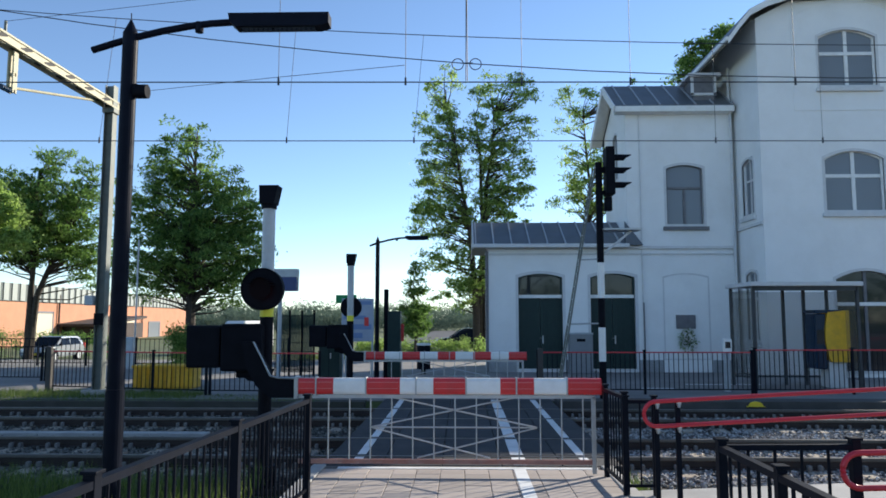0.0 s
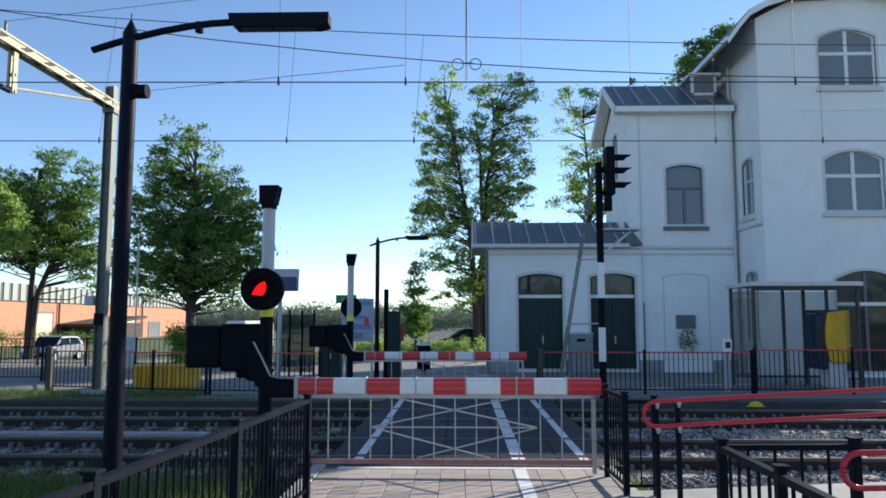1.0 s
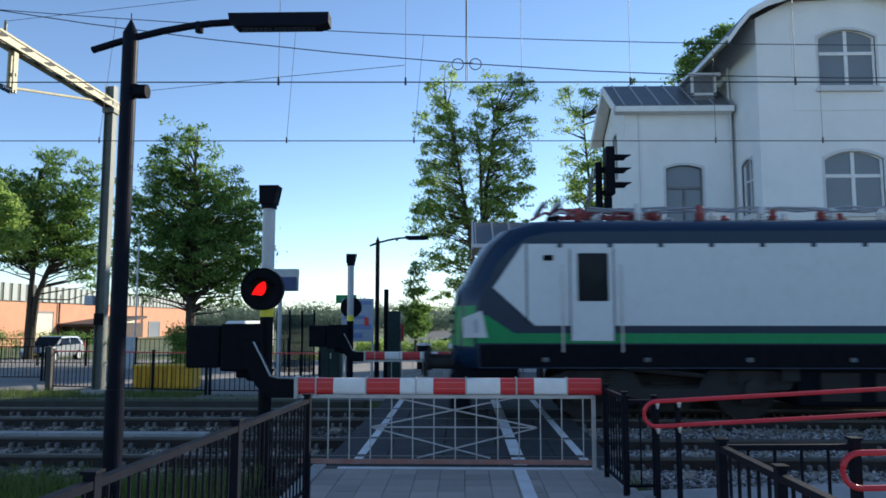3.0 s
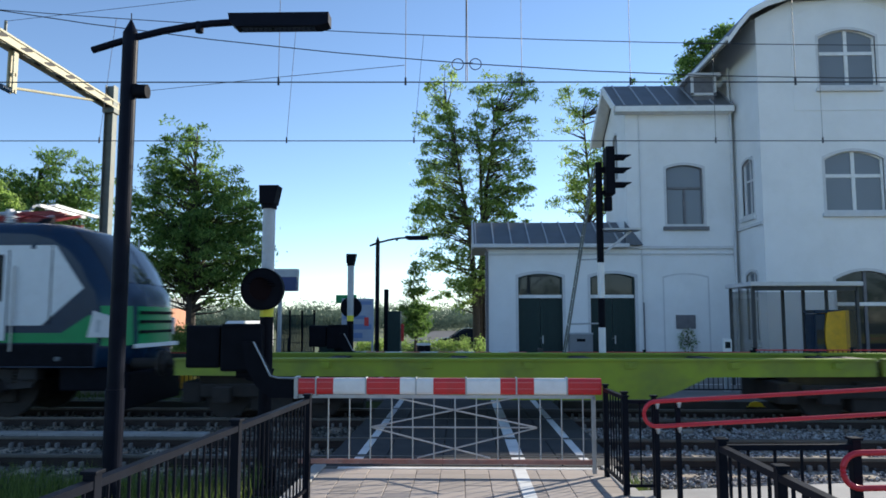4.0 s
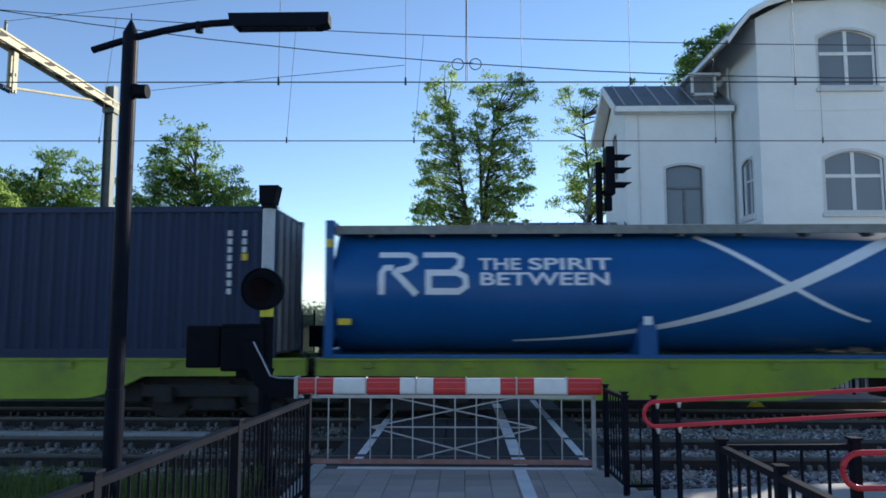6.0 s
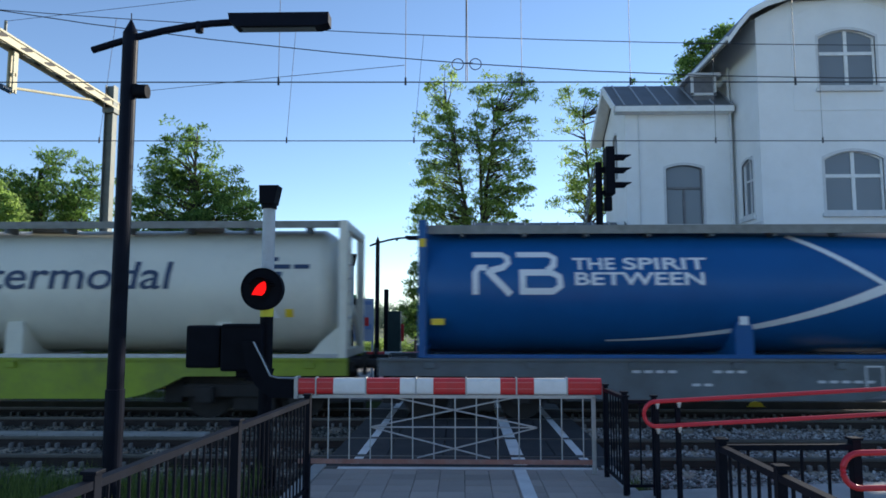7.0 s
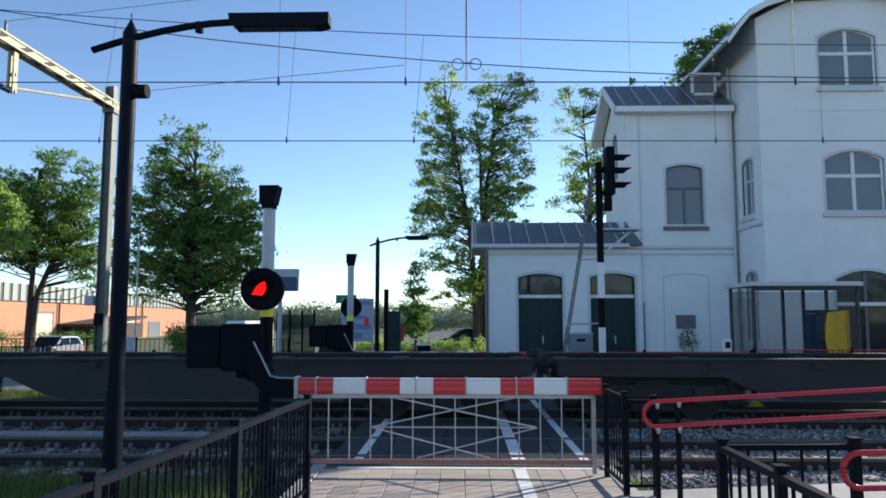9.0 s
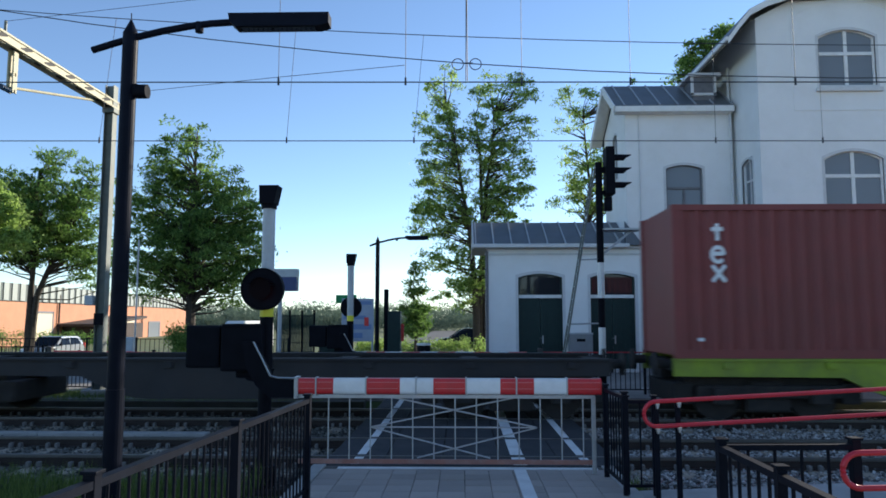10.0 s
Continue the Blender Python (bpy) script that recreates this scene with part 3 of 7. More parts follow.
    part("cornice", box(10.12, 10.2, ym, yb, 5.1, 5.2), TRIM, st)


# ---- train ----
LIME = material("lime green wagon paint", (0.26, 0.34, 0.02), 0.55, vary=0.15, scale=1.2, dirt=(0.10, 0.10, 0.05), dirt_amount=0.75, bump=0.1)
WAGON_DARK = material("dark sooty wagon paint", (0.022, 0.021, 0.023), 0.75, vary=0.3, scale=1.5, dirt=(0.045, 0.034, 0.03), dirt_amount=0.6, bump=0.15)
WAGON_GREY = material("grey wagon paint", (0.13, 0.15, 0.16), 0.65, vary=0.2, scale=1.5, dirt=(0.07, 0.06, 0.05), dirt_amount=0.6, bump=0.1)
UNDER = material("brake dust black", (0.02, 0.018, 0.017), 0.85, vary=0.4, dirt=(0.05, 0.035, 0.025), dirt_amount=0.5, bump=0.3)
NAVY = material("navy container paint", (0.008, 0.021, 0.065), 0.45, vary=0.12, scale=1.0, dirt=(0.02, 0.026, 0.05), dirt_amount=0.4, bump=0.05, gloss=0.3)
MAROON = material("brownish red container paint", (0.23, 0.045, 0.04), 0.55, vary=0.12, scale=1.0, dirt=(0.14, 0.05, 0.04), dirt_amount=0.5, bump=0.05)
TANK_BLUE = material("bright blue tank paint", (0.008, 0.10, 0.285), 0.3, vary=0.08, scale=1.0, dirt=(0.008, 0.062, 0.18), dirt_amount=0.4, bump=0.02, gloss=0.25)
TANK_CREAM = material("cream white tank paint", (0.70, 0.67, 0.56), 0.35, vary=0.05, scale=1.0, dirt=(0.45, 0.42, 0.36), dirt_amount=0.5, bump=0.02)
FADED_RED = material("faded red paint", (0.22, 0.06, 0.065), 0.7, vary=0.3, dirt=(0.13, 0.12, 0.12), dirt_amount=0.7)
WALKWAY = material("dull grey grating", (0.24, 0.24, 0.22), 0.7, vary=0.2, dirt=(0.14, 0.13, 0.1), dirt_amount=0.6)
LETTER_WHITE = material("white lettering", (0.78, 0.78, 0.78), 0.5, vary=0.05, bump=0)
LETTER_DARK = material("dark blue lettering", (0.02, 0.045, 0.10), 0.5, vary=0.1, bump=0)
LETTER_BLUE = material("blue emblem paint", (0.01, 0.09, 0.45), 0.5, vary=0.1, bump=0)
LOCO_BLUE = material("dark blue locomotive paint", (0.006, 0.026, 0.060), 0.25, vary=0.12, dirt=(0.012, 0.026, 0.045), dirt_amount=0.4, bump=0.03, gloss=0.3)
LOCO_WHITE = material("silver white locomotive panel", (0.60, 0.64, 0.66), 0.35, vary=0.04, dirt=(0.45, 0.46, 0.46), dirt_amount=0.3, bump=0.03)
LOCO_GREEN = material("bright green locomotive stripe", (0.005, 0.24, 0.08), 0.35, vary=0.08, bump=0.03, gloss=0.25)
ROOF_RED = material("red roof insulators", (0.25, 0.03, 0.03), 0.5, vary=0.2)
CARGO_YELLOW = material("yellow safety marking", (0.8, 0.55, 0.03), 0.5, vary=0.08, bump=0)

def bogie(parent, u, wheelbase=1.8, r=0.46):
    b = part("bogie", merge(box(u - 1.35, u + 1.35, -1.06, -0.92, 0.42, 0.66, bevel=0.03), box(u - 1.35, u + 1.35, 0.92, 1.06, 0.42, 0.66, bevel=0.03), box(u - 0.3, u + 0.3, -0.95, 0.95, 0.45, 0.72)), UNDER, parent, "sooty black bogie frame")
    part("brake_rigging", merge(box(u - 0.42, u + 0.42, -0.98, 0.98, 0.16, 0.62, bevel=0.04), box(u - 1.5, u + 1.5, -0.82, 0.82, 0.52, 0.86, bevel=0.04), box(u - 1.75, u - 1.38, -0.95, 0.95, 0.3, 0.7, bevel=0.04), box(u + 1.38, u + 1.75, -0.95, 0.95, 0.3, 0.7, bevel=0.04)), UNDER, b)
    for k in (-1, 1):
        w = bmesh.new()
        for side in (-0.75, 0.75):
            rod((u + k * wheelbase / 2, side - 0.065, r), (u + k * wheelbase / 2, side + 0.065, r), r, seg=28, bm=w)
        rod((u + k * wheelbase / 2, -0.75, r), (u + k * wheelbase / 2, 0.75, r), 0.08, seg=12, bm=w)
        part("wheelset", w, UNDER, b)
        for side in (-1, 1):
            part("axle_box", box(u + k * wheelbase / 2 - 0.17, u + k * wheelbase / 2 + 0.17, side * 1.1 - 0.1, side * 1.1 + 0.1, r - 0.14, r + 0.16, bevel=0.03), UNDER, b)


def wagon(paint, label, markings, clear=0.0):
    """An articulated flat wagon of two halves on three bogies, 26.4 m long, from u = 0.1 to 26.5."""
    w = thing("container_wagon", Matrix(), label, "railway wagon", "wagons of the freight train")
    for h in (0, 1):
        a = 0.15 + 13.22 * h
        L = 13.1
        pts = [(a, 1.14), (a + L, 1.14), (a + L, 0.84), (a + L - 3.1, 0.82)]
        pts += [(a + L - 3.1 - 1.3 * i / 5, 0.82 - 0.42 * math.sin(math.pi / 2 * i / 5)) for i in range(1, 6)]
        e = a + (clear if h == 0 else 0.0)
        pts += [(e + 4.4 - 1.3 * i / 5, 0.40 + 0.42 * (1 - math.cos(math.pi / 2 * i / 5))) for i in range(6)] + [(a, 0.84)]
        for side in (-1.2, 1.08):
            beam = part("side_beam", prism(pts, "y", side, side + 0.12), paint, w)
            part("flange", box(a, a + L, side - 0.05, side + 0.17, 1.12, 1.165), paint, beam)
            for k in range(7):
                x = a + 0.9 + 1.9 * k
                part("lashing_bracket", box(x, x + 0.16, side - 0.06, side + 0.01, 0.98, 1.10, bevel=0.01), paint, beam)
        part("cross_member", merge(*[box(a + 0.1 + 2.55 * k, a + 0.45 + 2.55 * k, -1.08, 1.08, 0.9, 1.1) for k in range(6)], box(a, a + L, -0.25, 0.25, 0.75, 1.05)), UNDER, w)
        for k in range(3):
            part("brake_gear", box(a + 5.0 + 1.3 * k, a + 5.7 + 1.3 * k, -0.8, 0.5, 0.45 + 0.05 * k, 0.8, bevel=0.05), UNDER, w)
    for u in (1.95, 13.3, 24.65):
        bogie(w, u)
    for u, s in ((0.15, -1), (26.47, 1)):
        for y in (-0.875, 0.875):
            bu = part("buffer", merge(rod((u, y, 1.05), (u + s * 0.28, y, 1.05), 0.09), rod((u + s * 0.26, y, 1.05), (u + s * 0.31, y, 1.05), 0.22)), UNDER, w)
    if markings is None:
        for h in (0, 13.22):
            for x, z, n in ((4.9, 0.9, 4), (6.4, 0.9, 3), (8.3, 0.72, 5), (6.0, 0.66, 2)):
                for k in range(n):
                    part("data_bar", box(h + x + 0.22 * k, h + x + 0.22 * k + 0.15, -1.208, -1.2, z, z + 0.05), TRIM, w, "small pale data bar")
            part("panel_frame", ring([(h + 9.17, 0.58), (h + 9.5, 0.58), (h + 9.5, 1.04), (h + 9.17, 1.04)], "y", -1.215, -1.2, 0.03), TRIM, w, "pale outlined panel")
        part("red_mark", rod((18.2, -1.208, 0.75), (18.2, -1.2, 0.75), 0.28, seg=20), FADED_RED, w, "faded round red mark")
    for x in markings or ():
        em = prism([(x, 0.6), (x + 0.26, 0.6), (x + 0.26, 0.8), (x + 0.14, 0.93), (x, 0.93)], "y", -1.208, -1.2)
        prism([(x + 0.32, 0.58), (x + 0.58, 0.58), (x + 0.45, 0.93)], "y", -1.208, -1.2, em)
        prism([(x + 0.6, 0.84), (x + 0.78, 0.84), (x + 0.78, 0.93), (x + 0.6, 0.93)], "y", -1.208, -1.2, em)
        prism([(x + 0.82, 0.58), (x + 0.92, 0.58), (x + 1.08, 0.93), (x + 0.98, 0.93)], "y", -1.208, -1.2, em)
        part("emblem", em, LETTER_DARK, w, "dark blue emblem shapes")
    return w


def corrugated(x0, x1, y, z0, z1, facing, pitch=0.278, depth=0.055):
    """A corrugated side sheet with some thickness."""
    front, n = [], int((x1 - x0) / pitch)
    p = (x1 - x0) / n
    for i in range(n):
        a = x0 + i * p
        front += [(a, y), (a + 0.26 * p, y), (a + 0.5 * p, y - facing * depth), (a + 0.76 * p, y - facing * depth)]
    front.append((x1, y))
    back = [(x, yy - facing * 0.05) for x, yy in front[::-1]]
    bm = bmesh.new()
    for (a, b), (c, d) in zip(zip(front, front[1:]), zip(back[::-1], back[::-1][1:])):
        q = [bm.verts.new((px, py, z)) for px, py in (a, b) for z in (z0, z1)]
        bm.faces.new((q[0], q[2], q[3], q[1]))
    return bm


def container(paint, label, high=2.896):
    """A 40-foot box container from u = 0 to 12.19, standing on z = 0."""
    L, c = 12.19, thing("shipping_container", Matrix(), label, "container", "loads of the train")
    part("core", box(0.1, L - 0.1, -1.14, 1.14, 0.1, high - 0.08), paint, c)
    for y, facing in ((-1.2, -1), (1.2, 1)):
        part("side_sheet", corrugated(0.16, L - 0.16, y, 0.15, high - 0.1, facing), paint, c)
        part("bottom_rail", box(0.1, L - 0.1, y - 0.02 if y < 0 else y - 0.06, y + 0.06 if y < 0 else y + 0.02, 0.0, 0.16), paint, c)
        part("top_rail", box(0.1, L - 0.1, y - 0.015 if y < 0 else y - 0.05, y + 0.05 if y < 0 else y + 0.015, high - 0.11, high), paint, c)
    for x in (0.0, L - 0.17):
        for y in (-1.219, 1.05):
            part("corner_post", box(x, x + 0.17, y, y + 0.169, 0.0, high, bevel=0.015), paint, c)
            for z in (-0.004, high - 0.114):
                part("corner_casting", box(x - 0.004, x + 0.178, y - 0.004, y + 0.173, z, z + 0.118, bevel=0.012), paint, c)
    for x in (0.03, L - 0.13):
        part("end_wall", box(x, x + 0.1, -1.06, 1.06, 0.05, high - 0.02), paint, c)
    for k in range(4):
        y = -0.8 + 0.53 * k
        part("lock_rod", rod((L + 0.0, y, 0.1), (L + 0.0, y, high - 0.1), 0.02, seg=6), STEEL, c)
    return c


def tank(paint, frame_paint, label, blue=True):
    """A long tank container from u = 0 to 12.45: a barrel in end frames, with a top walkway, standing on z = 0."""
    L, r = 12.45, 1.245
    c = thing("tank_container", Matrix(), label, "tank container", "loads of the train")
    zc = 1.31
    prof = [(0.50, 0.0), (0.52, 0.6), (0.58, 0.95), (0.68, 1.19), (0.17, 1.20), (0.165, 1.235), (0.18, r)] if blue else [(0.2, 0.0), (0.22, 0.55), (0.30, 0.95), (0.42, 1.12), (0.62, r)]
    prof = prof + [(L - x, rr) for x, rr in prof[::-1]]
    bm, seg = bmesh.new(), 40
    rings = []
    for x, rr in prof:
        rings.append([bm.verts.new((x, -max(rr, 0.001) * math.sin(6.2832 * k / seg), zc + max(rr, 0.001) * math.cos(6.2832 * k / seg))) for k in range(seg)])
    for a, b in zip(rings, rings[1:]):
        for k in range(seg):
            bm.faces.new((a[k], a[(k + 1) % seg], b[(k + 1) % seg], b[k]))
    for f in bm.faces:
        f.smooth = True
    barrel = part("barrel", bm, paint, c)
    for x in (0.0, L - 0.16):
        for y in (-1.219, 1.06):
            part("corner_post", box(x, x + 0.16, y, y + 0.159, 0.0, 2.62, bevel=0.015), frame_paint, c)
        for z in (0.0, 2.46):
            part("end_beam", box(x + 0.005, x + 0.155, -1.06, 1.06, z, z + 0.15), frame_paint, c)
        part("end_brace", merge(bar((x + 0.08, -1.1, 0.1), (x + 0.08, 0.0, 1.0), 0.08, 0.1), bar((x + 0.08, 1.1, 0.1), (x + 0.08, 0.0, 1.0), 0.08, 0.1)), frame_paint, c)
    for end in () if blue else (0, 1):
        skirt = [(0.16, 0.0), (0.75, 0.0), (0.5, 0.3), (0.16, 0.6)]
        part("end_skirt", prism([(L - x if end else x, z) for x, z in skirt], "y", -1.12, -1.07), frame_paint, c)
    for x in (2.1, 6.05, 10.1) if not blue else (6.1,):
        part("saddle", prism([(x - 0.17, -0.02), (x + 0.17, -0.02), (x + 0.17, 0.5), (x + 0.13, 0.68), (x - 0.13, 0.68), (x - 0.17, 0.5)], "y", -1.17, 1.17), frame_paint, c)
    part("bottom_rail", merge(box(0.1, L - 0.1, -1.19, -1.10, 0.0, 0.07), box(0.1, L - 0.1, 1.10, 1.19, 0.0, 0.07)), frame_paint if blue else STEEL, c)
    top = 2.50 if blue else 2.60
    walkway = part("walkway", merge(box(0.2, L - 0.2, -1.0, -0.35, top, top + 0.04), box(0.165, L - 0.165, -1.03, -0.98, top - (0.13 if blue else 0.1), top + 0.03)), WALKWAY, c, "grey steel grating walkway")
    for k in range(10):
        x = 0.8 + 1.2 * k
        part("bracket", box(x, x + 0.08, -1.0, -0.6, top - 0.18, top - 0.04), WAGON_GREY, walkway)
    for x in (3.0, 6.2, 9.4):
        part("manhole", merge(rod((x, 0, 2.5), (x, 0, 2.62), 0.28, seg=20), box(x - 0.4, x + 0.4, -0.4, 0.4, 2.5, 2.58)), STEEL, c)
    for y in (-0.98, -0.62):
        part("ladder_rail", bar((L - 0.03, y, 0.1), (L - 0.03, y, 2.5), 0.05, 0.03), frame_paint, c)
    for k in range(9):
        part("ladder_rung", rod((L - 0.03, -0.98, 0.24 + 0.26 * k), (L - 0.03, -0.62, 0.24 + 0.26 * k), 0.022, seg=8), TRIM, c, "pale worn rung")
    return c, barrel


def on_barrel(bm, zc=1.31, r=1.256):
    """Bends flat lettering (x, z) round the front of a barrel; z is measured along the skin from the level of the axis."""
    for k in range(-12, 13):
        bmesh.ops.bisect_plane(bm, geom=list(bm.verts) + list(bm.edges) + list(bm.faces), plane_co=(0, 0, 0.1 * k + 0.013), plane_no=(0, 0, 1))
    for v in bm.verts:
        a = v.co.z / r
        out = r - v.co.y
        v.co = (v.co.x, -out * math.cos(a), zc + out * math.sin(a))
    return bm


def strokes(lines, w, y0=0.0):
    """Flat bands in the xz plane along lines of points, w wide (or tapering, w a pair)."""
    bm = bmesh.new()
    for pts in lines:
        wa, wb = w if isinstance(w, tuple) else (w, w)
        n = len(pts)
        left, right = [], []
        for i, p in enumerate(pts):
            q, o = Vector(pts[min(i + 1, n - 1)]), Vector(pts[max(i - 1, 0)])
            d = (q - o).normalized()
            ww = (wa + (wb - wa) * i / max(n - 1, 1)) / 2
            left.append(bm.verts.new((p[0] - d.y * ww, y0, p[1] + d.x * ww)))
            right.append(bm.verts.new((p[0] + d.y * ww, y0, p[1] - d.x * ww)))
        for i in range(n - 1):
            bm.faces.new((left[i], right[i], right[i + 1], left[i + 1]))
    return bm


def curve_points(a, b, c, n=14):
    """A quadratic curve from a over b to c."""
    return [((1 - t) ** 2 * a[0] + 2 * t * (1 - t) * b[0] + t * t * c[0], (1 - t) ** 2 * a[1] + 2 * t * (1 - t) * b[1] + t * t * c[1]) for t in [i / n for i in range(n + 1)]]


def blue_tank():
    c, barrel = tank(TANK_BLUE, TANK_BLUE, "bright blue tank container with white lettering and crossed white bands", True)
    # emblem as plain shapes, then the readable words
    em = strokes([[(1.02, 1.0), (1.58, 1.0), (1.68, 0.93), (1.70, 0.82), (1.60, 0.72), (1.36, 0.66)], [(1.30, 0.66), (1.74, 0.20)], [(1.08, 0.20), (1.08, 0.62), (1.14, 0.72), (1.30, 0.72)], [(1.86, 1.0), (2.46, 1.0), (2.58, 0.92), (2.56, 0.76), (2.44, 0.66)], [(1.95, 0.62), (2.50, 0.62), (2.66, 0.54), (2.68, 0.36), (2.54, 0.26), (1.95, 0.26)], [(1.97, 0.68), (1.97, 0.20)]], 0.125)
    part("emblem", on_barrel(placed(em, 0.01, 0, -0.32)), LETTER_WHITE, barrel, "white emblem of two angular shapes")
    for words, at, z, long in (("THE", 0.0, 0.36, 0.80), ("SPIRIT", 0.94, 0.36, 1.58), ("BETWEEN", 0.0, 0.06, 2.45)):
        t = text_mesh(words, 0.345, bold=0.006)
        wide = max(v.co.x for v in t.verts)
        part("lettering", on_barrel(placed(t, 2.93 + at, 0, z, sx=long / wide)), LETTER_WHITE, barrel, "white capital lettering")
    part("band", on_barrel(strokes([curve_points((3.6, -1.14), (7.4, -1.02), (11.1, 1.2), 24)], (0.05, 0.24))), LETTER_WHITE, barrel, "white curved band")
    part("band", on_barrel(strokes([curve_points((7.15, 1.2), (8.9, -0.25), (10.25, -0.66), 16), curve_points((10.7, -0.74), (11.4, -0.93), (12.0, -0.95), 8)], (0.13, 0.05))), LETTER_WHITE, barrel, "white curved band")
    part("data_panel", on_barrel(strokes([[(10.9, 0.55), (11.25, 0.55)], [(11.32, 0.55), (11.62, 0.55)], [(11.7, 0.55), (11.78, 0.55)], [(10.9, 0.40), (11.2, 0.40)]], 0.09)), LETTER_WHITE, barrel, "small white data lines")
    part("hazard_sign", on_barrel(strokes([[(10.98, -0.58), (11.27, -0.58)]], 0.18)), RED, barrel, "red and white hazard label")
    part("hazard_triangle", on_barrel(prism([(10.95, -0.46), (11.3, -0.46), (11.12, -0.14)], "y", -0.002, 0.0)), LETTER_WHITE, barrel)
    part("hazard_sign", on_barrel(strokes([[(11.4, -0.5), (11.52, -0.5)], [(11.4, -0.68), (11.52, -0.68)]], 0.14)), CARGO_YELLOW, barrel, "small yellow hazard plates")
    for x in (0.02, 12.31):
        part("warning_plate", box(x, x + 0.12, -1.226, -1.21, 2.1, 2.26), CARGO_YELLOW, c, "yellow corner plate")
    part("warning_plate", box(0.25, 0.5, -1.15, -1.13, 0.62, 0.74), CARGO_YELLOW, c, "yellow plate")
    part("saddle_label", box(6.02, 6.18, -1.195, -1.17, 0.62, 0.78), LETTER_WHITE, c, "small white label")
    return c


def cream_tank():
    c, barrel = tank(TANK_CREAM, TANK_CREAM, "cream white tank container with dark blue lettering", False)
    em = strokes([[(3.02, 1.02), (3.5, 1.02), (3.62, 0.9), (3.5, 0.68), (3.05, 0.66)], [(2.98, 1.0), (2.85, 0.3)], [(3.3, 0.62), (3.55, 0.3)]], 0.16)
    part("emblem", on_barrel(placed(em, 0.13, 0, -0.36)), LETTER_BLUE, barrel, "blue angular emblem")
    em = strokes([[(3.85, 1.02), (4.2, 1.02), (4.27, 0.88), (4.15, 0.68), (3.8, 0.66)], [(4.15, 0.66), (4.2, 0.5), (4.05, 0.32), (3.62, 0.3), (3.8, 1.0)]], 0.16)
    part("emblem", on_barrel(placed(em, 0.13, 0, -0.36)), LETTER_DARK, barrel, "dark blue angular emblem")
    t = text_mesh("Intermodal", 0.78, shear=0.08, bold=0.006)
    wide = max(v.co.x for v in t.verts)
    part("lettering", on_barrel(placed(t, 4.73, 0, 0.0, sx=4.35 / wide)), LETTER_DARK, barrel, "dark blue lettering")
    part("data_panel", on_barrel(strokes([[(10.85, 0.59), (11.1, 0.59)], [(10.85, 0.43), (11.35, 0.43)], [(11.42, 0.43), (11.72, 0.43)], [(10.85, 0.28), (11.2, 0.28)]], 0.09)), LETTER_DARK, barrel, "small dark data lines")
    part("hazard_triangle", on_barrel(prism([(10.92, -0.58), (11.16, -0.58), (11.04, -0.35)], "y", -0.002, 0.0)), WHITE, barrel)
    part("hazard_plate", on_barrel(strokes([[(11.27, -0.48), (11.42, -0.48)]], 0.17)), CARGO_YELLOW, barrel, "small ochre plate")
    return c


def navy_box():
    c = container(NAVY, "navy blue corrugated shipping container with white lettering")
    flag = strokes([[(0.38, 2.42), (0.82, 2.42)], [(0.40, 2.30), (0.83, 2.30)], [(0.42, 2.18), (0.84, 2.18)]], 0.10, -1.214)
    part("emblem", flag, LETTER_WHITE, c, "white and red striped emblem")
    part("emblem", strokes([[(0.40, 2.36), (0.83, 2.36)], [(0.42, 2.24), (0.84, 2.24)]], 0.05, -1.216), RED, c)
    # line lettering is an emblem: plain slanted bars
    em = bmesh.new()
    for x in (1.0, 1.33, 1.66):
        prism([(x, 2.2), (x + 0.1, 2.2), (x + 0.18, 2.44), (x + 0.08, 2.44)], "y", -1.212, -1.206, em)
        prism([(x + 0.16, 2.2), (x + 0.28, 2.2), (x + 0.36, 2.44), (x + 0.24, 2.44)], "y", -1.212, -1.206, em)
    part("emblem", em, LETTER_WHITE, c, "slanted white emblem bars")
    part("emblem", strokes([[(2.02, 2.22), (2.4, 2.22)]], 0.07, -1.214), LETTER_WHITE, c)
    for x, z0, z1 in ((11.28, 1.2, 2.55), (11.56, 2.0, 2.5)):
        n = int((z1 - z0) / 0.16)
        part("number_column", merge(*[box(x, x + 0.06, -1.213, -1.206, z0 + 0.16 * i, z0 + 0.16 * i + 0.11) for i in range(n)]), LETTER_WHITE, c, "vertical row of white bars")
    part("label_plate", box(11.1, 11.32, -1.214, -1.206, 0.25, 0.45), LETTER_WHITE, c, "white label")
    part("label_plate", box(11.55, 11.65, -1.214, -1.206, 1.85, 1.98), CARGO_YELLOW, c, "yellow label")
    return c


def red_box():
    c = container(MAROON, "faded brownish red corrugated shipping container with white letters")
    ring_pts = [(1.47 + 0.13 * math.cos(radians(a)), 1.83 + 0.16 * math.sin(radians(a))) for a in range(0, 361, 20)]
    for shape in ([[(1.47, 2.5), (1.47, 2.13)], [(1.34, 2.38), (1.60, 2.38)]], [ring_pts[:-2], [(1.34, 1.85), (1.60, 1.85)]], [[(1.34, 1.60), (1.62, 1.25)], [(1.62, 1.60), (1.34, 1.25)]]):
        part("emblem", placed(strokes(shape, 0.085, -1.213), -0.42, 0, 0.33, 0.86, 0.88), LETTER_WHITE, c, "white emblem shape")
    part("label_plate", box(0.42, 0.54, -1.214, -1.206, 0.32, 0.38), LETTER_WHITE, c, "small white label")
    return c


CAB_GLASS = material("dark tinted cab glass", (0.006, 0.010, 0.018), 0.06, vary=0.05, bump=0, gloss=0.1)


